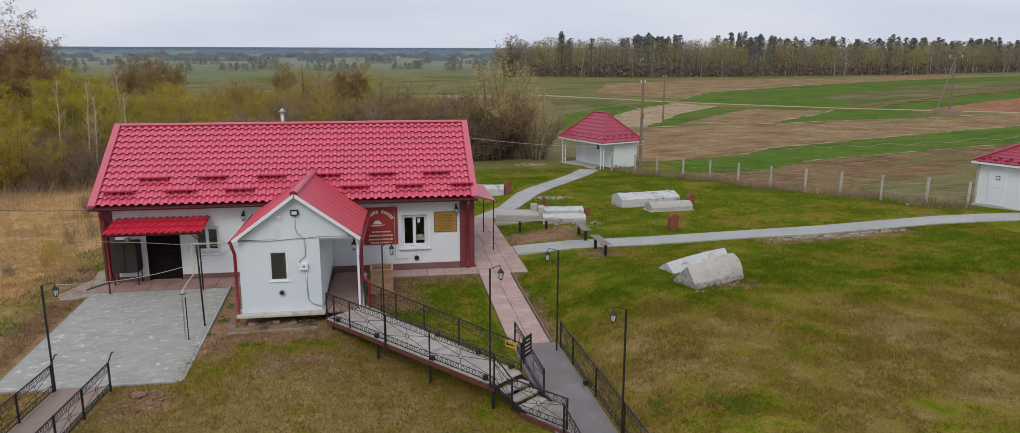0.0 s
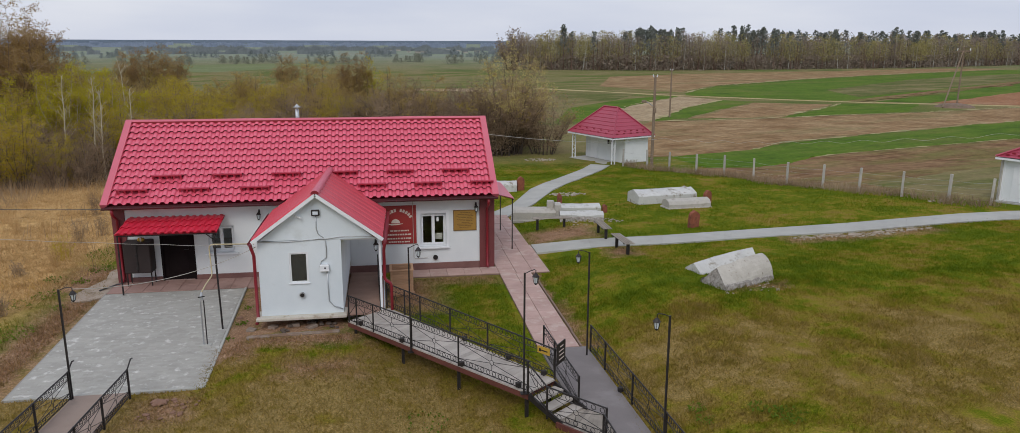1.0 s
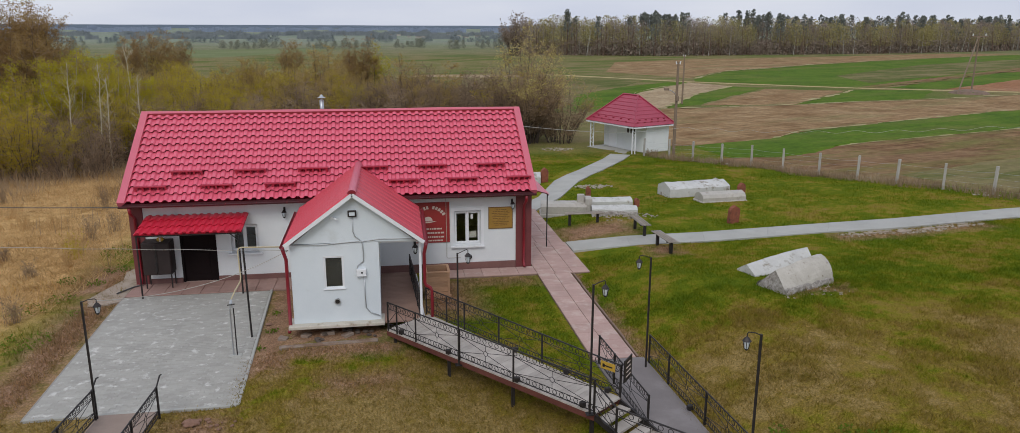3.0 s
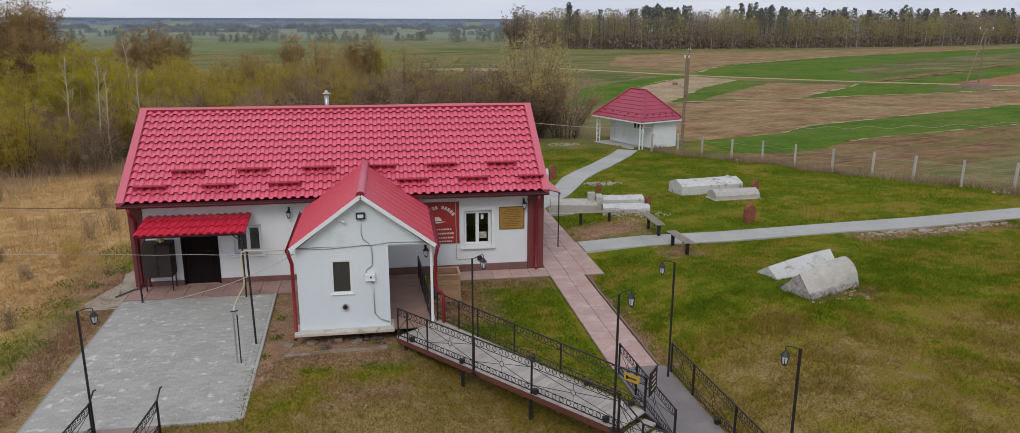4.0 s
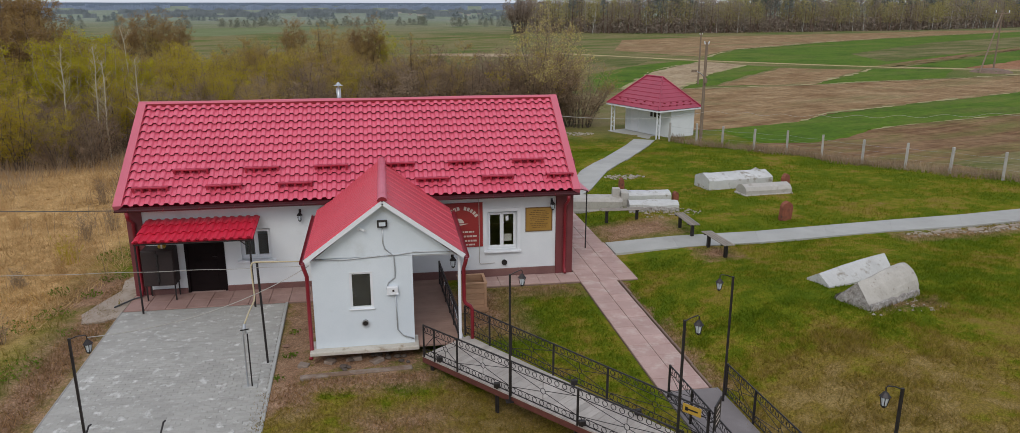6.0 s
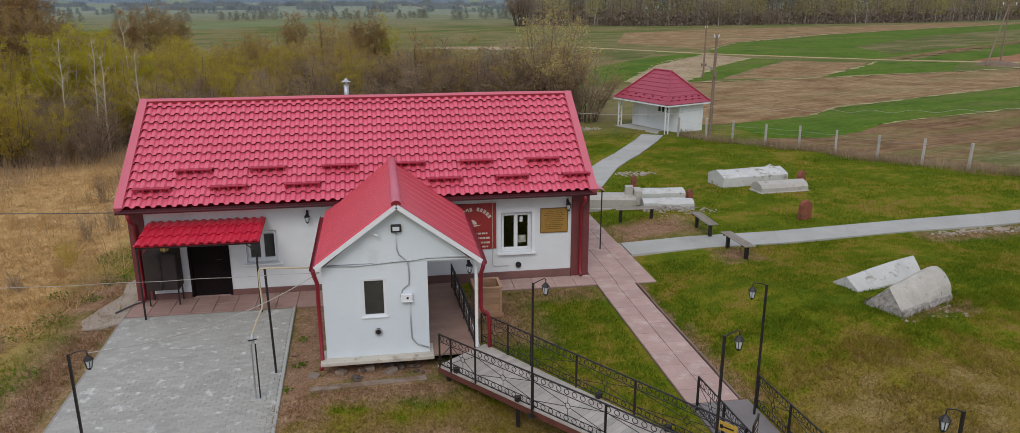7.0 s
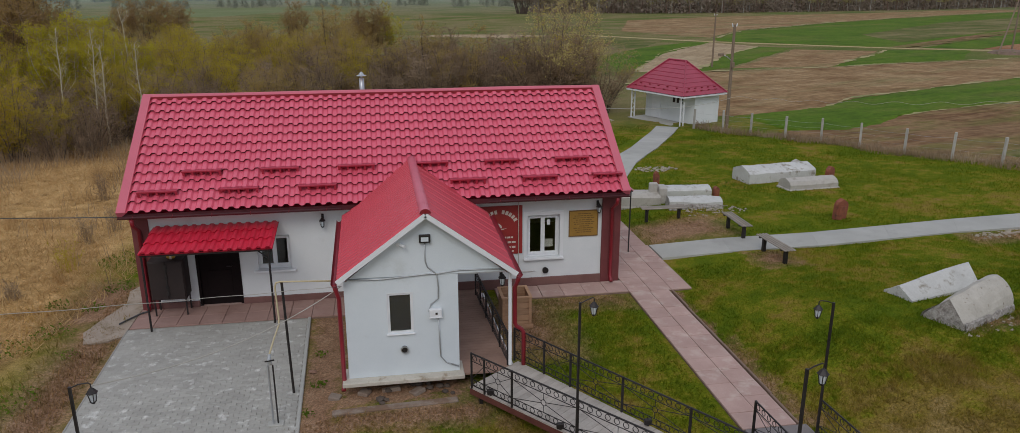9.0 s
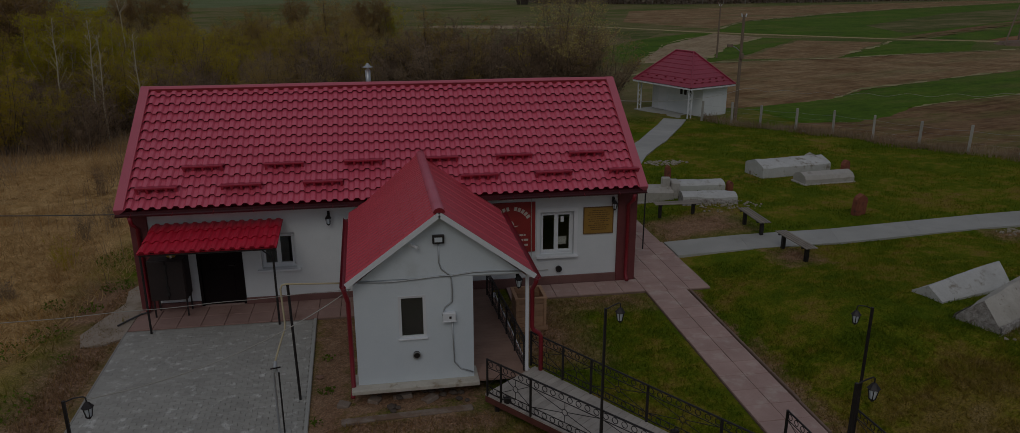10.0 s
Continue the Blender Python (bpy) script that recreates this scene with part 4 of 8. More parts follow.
def build_house():
    house = thing("house", (HX0, HY0, 0), "long white plastered house with a red metal tile roof", "house")
    win_l, win_r, door = (-5.36, -4.58, 0.86, 1.72), (1.21, 2.05, 0.78, 1.9), (-6.78, -5.78, 0.0, 2.02)
    part("wall", wall_shape(HX0, HX1, 0.0, 2.72, HY0, HY0 + 0.35, [win_l, win_r, door]), m_wall, house, "white plaster front wall")
    part("wall", Shape().box(HX0, HX1, HY1 - 0.35, HY1, 0.0, 2.72), m_wall, house)
    for x0 in (HX0, HX1 - 0.35):
        s = Shape().box(x0, x0 + 0.35, HY0 + 0.352, HY1 - 0.352, 0.0, 2.72)
        top = RIDGE_Z - 0.14
        vs = [(x, y, z) for x in (x0, x0 + 0.35) for y, z in ((HY0 + 0.1, 2.722), (HY1 - 0.1, 2.722), (RIDGE_Y, top))]
        s.add(vs, [(0, 2, 1), (3, 4, 5), (0, 1, 4, 3), (1, 2, 5, 4), (2, 0, 3, 5)])
        part("gable_wall", s, m_wall, house)
    part("partition", Shape().box(-3.2, -3.05, HY0 + 0.352, HY1 - 0.352, 0.0, 2.7), m_interior, house)
    part("floor_slab", Shape().box(HX0 + 0.35, HX1 - 0.35, HY0 + 0.352, HY1 - 0.352, -0.05, 0.05), m_floor, house)
    part("ceiling_board", Shape().box(HX0 + 0.352, HX1 - 0.352, HY0 + 0.352, HY1 - 0.352, 2.6, 2.68), m_interior, house)
    # plinth, piers, flashing
    for xa, xb, top in ((HX0 + 0.36, -6.785, 0.17), (-5.775, -2.0, 0.18), (-1.998, 3.14, 0.24)):
        part("plinth", Shape().box(xa, xb, HY0 - 0.05, HY0 - 0.002, -0.08, top, c=0.01), m_plinth, house, "brown-red plinth")
    part("corner_pier", Shape().box(3.14, HX1 + 0.03, HY0 - 0.06, HY0 - 0.002, 0.0, 2.5, c=0.01), m_pier, house, "maroon corner band")
    part("corner_pier", Shape().box(HX0 - 0.03, HX0 + 0.34, HY0 - 0.06, HY0 - 0.002, 0.0, 2.5, c=0.01), m_pier, house, "maroon corner band")
    # roof: sheets of pressed tiles on both slopes
    length = math.hypot(RIDGE_Y - EAVE_Y, RIDGE_Z - EAVE_Z)
    ang = math.degrees(math.atan(SLOPE))
    waves, sheets = 4, 12
    width = (ROOF_X1 - ROOF_X0 - 0.36) / sheets
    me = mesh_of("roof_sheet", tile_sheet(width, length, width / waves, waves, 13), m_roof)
    me.polygons.foreach_set("use_smooth", [True] * len(me.polygons))
    me.set_sharp_from_angle(angle=0.6)
    # darker maroon on each step's recess: shade under the lip, painted in
    me.materials.append(m_step_shade)
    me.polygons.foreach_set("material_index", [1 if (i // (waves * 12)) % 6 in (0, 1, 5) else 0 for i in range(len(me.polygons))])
    shift = house.matrix_basis.inverted()
    roof = part("roof", Shape().add([(ROOF_X0 + 0.05, EAVE_Y + 0.04, EAVE_Z - 0.06), (ROOF_X1 - 0.05, EAVE_Y + 0.04, EAVE_Z - 0.06),
                                     (ROOF_X1 - 0.05, RIDGE_Y, RIDGE_Z - 0.05), (ROOF_X0 + 0.05, RIDGE_Y, RIDGE_Z - 0.05),
                                     (ROOF_X0 + 0.05, 2 * RIDGE_Y - EAVE_Y, EAVE_Z - 0.06), (ROOF_X1 - 0.05, 2 * RIDGE_Y - EAVE_Y, EAVE_Z - 0.06)],
                                    [(0, 1, 2, 3), (3, 2, 5, 4)]), m_gutter, house, "red pressed-metal tile roof")
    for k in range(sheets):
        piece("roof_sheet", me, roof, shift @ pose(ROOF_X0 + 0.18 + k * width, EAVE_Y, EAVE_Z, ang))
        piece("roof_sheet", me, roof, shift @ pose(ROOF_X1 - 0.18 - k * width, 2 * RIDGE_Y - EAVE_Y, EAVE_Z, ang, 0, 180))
    # verge flashings and ridge cap
    up = Vector((0, RIDGE_Y - EAVE_Y, RIDGE_Z - EAVE_Z)).normalized()
    nor = Vector((0, -up.z, up.y))
    for x in (ROOF_X0, ROOF_X1 - 0.2):
        for sgn in (1, -1):
            s = Shape()
            p0, p1 = Vector((x, EAVE_Y - 0.02, EAVE_Z)), Vector((x, RIDGE_Y, RIDGE_Z + 0.02))
            vs = []
            for p in (p0, p1):
                for dx in (0, 0.2):
                    for dn in (-0.14 if dx == (0 if x == ROOF_X0 else 0.2) else 0.02, 0.075):
                        q = p + nor * dn
                        y = q.y if sgn > 0 else 2 * RIDGE_Y - q.y
                        vs.append((q.x + dx, y, q.z))
            s.add(vs, [(0, 1, 3, 2), (4, 6, 7, 5), (1, 5, 7, 3), (0, 4, 5, 1), (2, 3, 7, 6), (0, 2, 6, 4)])
            part("verge_flashing", s, m_trim, house, "pink-red verge flashing")
    cap = [(RIDGE_Y - 0.11, RIDGE_Z + 0.015), (RIDGE_Y - 0.04, RIDGE_Z + 0.075), (RIDGE_Y, RIDGE_Z + 0.09), (RIDGE_Y + 0.04, RIDGE_Z + 0.075), (RIDGE_Y + 0.11, RIDGE_Z + 0.015)]
    part("ridge_cap", Shape().grid([[(x, y, z + noise.noise((x * 0.4, 0, 0)) * 0.015) for y, z in cap] for x in np.linspace(ROOF_X0, ROOF_X1, 14)]), m_trim, house)
    part("ridge_filler", Shape().box(ROOF_X0 + 0.22, ROOF_X1 - 0.22, RIDGE_Y - 0.12, RIDGE_Y + 0.12, RIDGE_Z - 0.13, RIDGE_Z + 0.03), m_gutter, house)
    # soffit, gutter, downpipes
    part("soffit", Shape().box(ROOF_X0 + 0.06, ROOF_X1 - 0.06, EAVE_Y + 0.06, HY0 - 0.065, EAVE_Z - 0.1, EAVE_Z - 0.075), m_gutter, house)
    part("fascia", Shape().box(ROOF_X0, ROOF_X1, EAVE_Y + 0.02, EAVE_Y + 0.05, EAVE_Z - 0.13, EAVE_Z - 0.01), m_fascia, house)
    arc = [(EAVE_Y - 0.04 + 0.048 * math.cos(a), EAVE_Z - 0.065 + 0.048 * math.sin(a)) for a in np.linspace(math.pi, 2 * math.pi, 7)]
    for xa, xb in ((ROOF_X0 + 0.02, -3.3), (0.16, ROOF_X1 - 0.02)):
        g = Shape().grid([[(x, y, z) for y, z in arc] for x in (xa, xb)])
        g.grid([[(x, y, z + 0.004) for y, z in [(arc[0][0] - 0.004, arc[0][1]), arc[0]]] for x in (xa, xb)])
        gutter = part("gutter", g, m_fascia, house, "dark maroon gutter")
        for x in np.arange(xa + 0.3, xb, 0.85):
            part("bracket", Shape().tube([(x, EAVE_Y + 0.015, EAVE_Z - 0.05)] + [(x, y, z - 0.006) for y, z in arc[::-2]], 0.008, n=4), m_gutter, gutter)
    for x in (3.38, -7.9):
        y = HY0 - 0.12
        part("downpipe", Shape().tube([(x, EAVE_Y - 0.05, EAVE_Z - 0.12), (x, EAVE_Y + 0.0, EAVE_Z - 0.28), (x, y, EAVE_Z - 0.5), (x, y, 0.22), (x, y - 0.05, 0.14), (x, y - 0.14, 0.1)], 0.045, n=10),
             m_gutter, house, "dark red downpipe", smooth=True)
    # snow guards in two staggered rows
    for y_up, first in ((0.5, -7.82), (1.09, -6.92)):
        for k in range(7):
            x = first + k * 1.775
            if x + 0.75 > ROOF_X1 or -2.6 < x < -2.0:
                continue
            base = Vector((x, EAVE_Y, EAVE_Z)) + up * (y_up - 0.04)
            s = Shape()
            m = Matrix.Translation(base) @ pose(0, 0, 0, ang)
            wide = min(0.88, ROOF_X1 - 0.12 - x)
            s.box(0, wide, -0.01, 0.01, 0.165, 0.215, m, 0.004)
            s.add([tuple(m @ Vector(p)) for p in ((0, 0.0, 0.215), (wide, 0.0, 0.215), (wide, 0.2, 0.06), (0, 0.2, 0.06), (0, 0.0, 0.2), (wide, 0.0, 0.2), (wide, 0.19, 0.055), (0, 0.19, 0.055))],
                  [(0, 1, 2, 3), (7, 6, 5, 4)])
            for i in range(5):
                at = 0.01 + i * (wide - 0.07) / 4
                s.box(at, at + 0.05, -0.01, 0.012, -0.01, 0.165, m)
            part("snow_guard", s, m_guard, house, "dark red snow guard")
    # flue
    flue = Shape().tube([(-2.75, 28.24, 4.4), (-2.75, 28.24, 5.06)], 0.065, n=12)
    flue_pipe = part("flue", flue, m_galv, house, "galvanised flue pipe", smooth=True)
    part("flue_cap", Shape().tube([(-2.75, 28.24, 5.13), (-2.75, 28.24, 5.15), (-2.75, 28.24, 5.23)], 0.14, 0.02, 12), m_galv, flue_pipe)
    part("flue_strut", Shape().tube([(-2.75, 28.24, 5.04), (-2.75, 28.24, 5.15)], 0.03, n=6), m_galv, flue_pipe)

    # windows
    def window(x0, x1, z0, z1, band):
        y = HY0 + 0.1
        w = part("window", Shape().box(x0 - 0.0, x1, y + 0.02, y + 0.07, z0, z0 + 0.06).box(x0, x1, y + 0.02, y + 0.07, z1 - 0.06, z1)
                 .box(x0, x0 + 0.06, y + 0.02, y + 0.07, z0 + 0.06, z1 - 0.06).box(x1 - 0.06, x1, y + 0.02, y + 0.07, z0 + 0.06, z1 - 0.06), m_white, house, "white plastic window frame")
        n = 2
        step = (x1 - x0 - 0.08) / n
        for i in range(n):
            a, e = x0 + 0.04 + i * step, x0 + 0.04 + (i + 1) * step
            f = Shape()
            f.box(a, e, y - 0.005, y + 0.05, z0 + 0.045, z0 + 0.115, c=0.008).box(a, e, y - 0.005, y + 0.05, z1 - 0.115, z1 - 0.045, c=0.008)
            f.box(a, a + 0.05, y - 0.005, y + 0.05, z0 + 0.115, z1 - 0.115).box(e - 0.05, e, y - 0.005, y + 0.05, z0 + 0.115, z1 - 0.115)
            part("sash", f, m_white, w)
            pane = part("pane", Shape().box(a + 0.05, e - 0.05, y + 0.02, y + 0.028, z0 + 0.115, z1 - 0.115), m_glass, w)
            pane.visible_shadow = False
        part("sill", Shape().box(x0 - 0.1, x1 + 0.1, HY0 - 0.1, y + 0.02, z0 - 0.05, z0 - 0.004, c=0.006), m_white, w)
        if not band:
            return w
        s = Shape().box(x0 - 0.09, x0 - 0.002, HY0 - 0.02, HY0 - 0.003, z0 - 0.004, z1 + 0.09).box(x1 + 0.002, x1 + 0.09, HY0 - 0.02, HY0 - 0.003, z0 - 0.004, z1 + 0.09)
        s.box(x0 - 0.002, x1 + 0.002, HY0 - 0.02, HY0 - 0.003, z1 + 0.002, z1 + 0.09)
        part("reveal_band", s, m_white, w)
        return w

    w = window(*win_r, True)
    part("notice", Shape().box(1.74, 1.82, HY0 + 0.112, HY0 + 0.117, 1.6, 1.74), m_white, w, "small white notice in the window")
    # added pale box: imitates the reflection in the right pane
    part("sill_box", Shape().box(1.68, 1.94, HY0 + 0.3, HY0 + 0.36, 0.95, 1.15), m_cement, w, "added pale box standing in for a pane reflection")
    window(*win_l, False)
    # door
    d = part("door", Shape().box(door[0] + 0.06, door[1] - 0.06, HY0 + 0.05, HY0 + 0.11, 0.03, door[3] - 0.06, c=0.006), m_dark, house, "dark brown steel door")
    f = Shape().box(door[0], door[0] + 0.06, HY0 - 0.02, HY0 + 0.14, 0.0, door[3]).box(door[1] - 0.06, door[1], HY0 - 0.02, HY0 + 0.14, 0.0, door[3])
    f.box(door[0] + 0.06, door[1] - 0.06, HY0 - 0.02, HY0 + 0.14, door[3] - 0.06, door[3])
    part("door_frame", f, m_dark, d)
    part("threshold", Shape().box(door[0], door[1], HY0 - 0.078, HY0 + 0.2, -0.02, 0.032), m_slab, d)
    for z0, z1 in ((0.25, 0.9), (1.05, 1.75)):
        part("door_panel", Shape().box(door[0] + 0.22, door[1] - 0.22, HY0 + 0.036, HY0 + 0.049, z0, z1, c=0.005), m_dark, d)
    part("door_handle", Shape().tube([(-5.98, HY0 + 0.05, 1.0), (-5.98, HY0 - 0.01, 1.0), (-6.1, HY0 - 0.01, 1.0)], 0.012, n=6), m_iron, d)
    # vent and conduits on the wall
    part("wall_vent", Shape().tube([(1.68, HY0 - 0.06, 0.43), (1.68, HY0 + 0.01, 0.43)], 0.07, n=14), m_iron, house, "black round flue vent")
    part("wall_vent_rim", Shape().ring((1.68, HY0 - 0.065, 0.43), 0.07, 0.02, (1, 0, 0), (0, 0, 1), 14), m_iron, house)
    part("conduit", Shape().tube([(0.97, HY0 - 0.06, 2.42), (0.98, HY0 - 0.06, 0.92), (0.98, HY0 - 0.03, 0.45), (1.02, HY0 - 0.03, 0.41), (1.42, HY0 - 0.03, 0.42)], 0.009, n=5), m_cable, house, "pale conduit")
    return house


house = build_house()


# ---- awning and cabinet at the west door ----
def build_awning():
    a = thing("awning", (-6.2, 24.75, 0), "bright red metal tile awning on thin dark posts", "awning")
    x0, x1, yf, yb, zf, zb = -7.6, -4.79, 24.03, 25.4, 1.86, 2.08
    n, rows = 14, 3
    ang = math.degrees(math.atan2(zb - zf, yb - yf))
    sheet = tile_sheet(x1 - x0, math.hypot(yb - yf, zb - zf), (x1 - x0) / n, n, rows, 0.036, 0.026)
    part("awning_roof", sheet.moved(pose(x0, yf, zf, ang)), m_awning, a)
    s = Shape().add([(x0, yf + 0.01, zf - 0.015), (x1, yf + 0.01, zf - 0.015), (x1, yb, zb - 0.015), (x0, yb, zb - 0.015)], [(3, 2, 1, 0)])
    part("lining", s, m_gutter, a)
    for y, z in ((yf + 0.08, zf), ((yf + yb) / 2, (zf + zb) / 2), (yb - 0.06, zb)):
        part("batten", Shape().bar((x0 + 0.02, y, z - 0.05), (x1 - 0.02, y, z - 0.05), 0.04), m_cabinet, a)
    for x, y in ((-7.56, 24.12), (-4.9, 24.15)):
        part("post", Shape().tube([(x, y, 0.0), (x, y, zf - 0.02)], 0.024, n=8), m_iron, a)
    part("brace", Shape().tube([(-4.92, 24.17, 1.6), (-5.2, 24.17, 1.84)], 0.014, n=6), m_iron, a)
    return a


build_awning()


def build_cabinet():
    c = thing("steel_cabinet", (-7.45, 25.1, 0), "dark brown steel cabinet on thin legs with a padlock bar", "cabinet")
    x0, x1, y0, y1, z0, z1 = -7.7, -6.93, 24.86, 25.36, 0.45, 1.4
    part("body", Shape().box(x0, x1, y0 + 0.03, y1, z0, z1, c=0.012), m_cabinet, c)
    xm = (x0 + x1) / 2
    for a, e in ((x0 + 0.02, xm - 0.006), (xm + 0.006, x1 - 0.02)):
        part("door", Shape().box(a, e, y0, y0 + 0.028, z0 + 0.02, z1 - 0.02, c=0.008), m_cabinet, c)
    part("lock_bar", Shape().box(xm - 0.012, xm + 0.012, y0 - 0.02, y0 - 0.001, 0.62, 1.3), m_iron, c)
    for z in (1.28, 1.02, 0.78, 0.62):
        part("lock_plate", Shape().box(xm - 0.035, xm + 0.035, y0 - 0.032, y0 - 0.021, z - 0.045, z + 0.045, c=0.004), m_iron, c)
    for x in (x0 + 0.04, x1 - 0.04):
        for y in (y0 + 0.08, y1 - 0.04):
            part("leg", Shape().bar((x, y, 0.02), (x, y, z0), 0.03), m_iron, c)
    y_thing = thing("meter_case", (-7.22, 25.1, 1.402), "small yellow plastic case on the cabinet", "case")
    part("case", Shape().box(-7.31, -7.12, 25.02, 25.14, 1.402, 1.51, c=0.03), m_yellow, y_thing)
    part("strap", Shape().box(-7.23, -7.19, 25.01, 25.15, 1.402, 1.52), m_letter, y_thing)


build_cabinet()


# ---- lanterns ----
def lantern_shapes(top, k0):
    """Shapes of a hanging or bracket lantern whose ring is at top."""
    x, y, z = top
    cage = Shape()
    n = 6
    for k in range(n):
        a = 2 * math.pi * k / n
        cage.bar((x + 0.064 * k0 * math.cos(a), y + 0.064 * k0 * math.sin(a), z - 0.0738 * k0), (x + 0.038 * k0 * math.cos(a), y + 0.038 * k0 * math.sin(a), z - 0.205 * k0), 0.008 * k0)
    hood = Shape().tube([(x, y, z - 0.0779 * k0), (x, y, z - 0.0492 * k0), (x, y, z - 0.0164 * k0), (x, y, z)], 0.078 * k0, 0.008 * k0, 6)
    glass = Shape().tube([(x, y, z - 0.203 * k0), (x, y, z - 0.0779 * k0)], 0.033 * k0, 0.057 * k0, 6)
    foot = Shape().tube([(x, y, z - 0.246 * k0), (x, y, z - 0.23 * k0), (x, y, z - 0.203 * k0)], 0.008 * k0, 0.046 * k0, 6)
    return cage, hood, glass, foot


def add_lantern(parent, top, size=1.0):
    cage, hood, glass, foot = lantern_shapes(top, size)
    head = part("lantern", cage, m_iron, parent, "black lantern cage")
    part("hood", hood, m_iron, head)
    part("glass", glass, m_lampglass, head, "milky lantern glass")
    part("foot", foot, m_iron, head)


def wall_lantern(x, y, z):
    t = thing("wall_lantern", (x, y, z), "black wall lantern on a scrolled bracket", "lamp", "wall lanterns")
    part("wall_plate", Shape().box(x - 0.03, x + 0.03, y - 0.02, y, z - 0.04, z + 0.1, c=0.006), m_iron, t)
    part("arm", Shape().tube([(x, y - 0.02, z + 0.06), (x, y - 0.1, z + 0.09), (x, y - 0.16, z + 0.05)], 0.01, n=6), m_iron, t)
    add_lantern(t, (x, y - 0.16, z + 0.05), 1.05)
    return t


wall_lantern(-3.78, HY0, 2.1)
wall_lantern(3.02, HY0, 2.12)
wall_lantern(-0.17, 20.85, 2.2)


def lamp_post(x, y, tall, arm, z0=0.0):
    """Slim iron lamp post; arm: where the lantern hangs from the post's top."""
    t = thing("lamp_post", (x, y, z0), "slim black iron lamp post with a hanging lantern", "lamp post", "lamp posts")
    part("post", Shape().bar((x, y, z0), (x, y, z0 + tall), 0.034), m_iron, t)
    e = (x + arm[0], y + arm[1], z0 + tall + arm[2])
    m = (x + arm[0] * 0.45, y + arm[1] * 0.45, z0 + tall + 0.03)
    part("arm", Shape().tube([(x, y, z0 + tall - 0.02), m, (e[0] - arm[0] * 0.1, e[1] - arm[1] * 0.1, e[2] + 0.02), e, (e[0], e[1], e[2] - 0.06)], 0.009, n=6), m_iron, t)
    add_lantern(t, (e[0], e[1], e[2] - 0.05))
    part("base_plate", Shape().box(x - 0.07, x + 0.07, y - 0.07, y + 0.07, z0, z0 + 0.012), m_iron, t)
    return t


# ---- the raised annexe with its porch ----
AX0, AX1, AY, PX1, AZ = -3.18, -1.14, 19.9, -0.13, 0.65
PEAK_X, PEAK_Z, SAG = -1.7, 3.82, 0.06
SHIFT = (0.1, 0.45, -0.16)


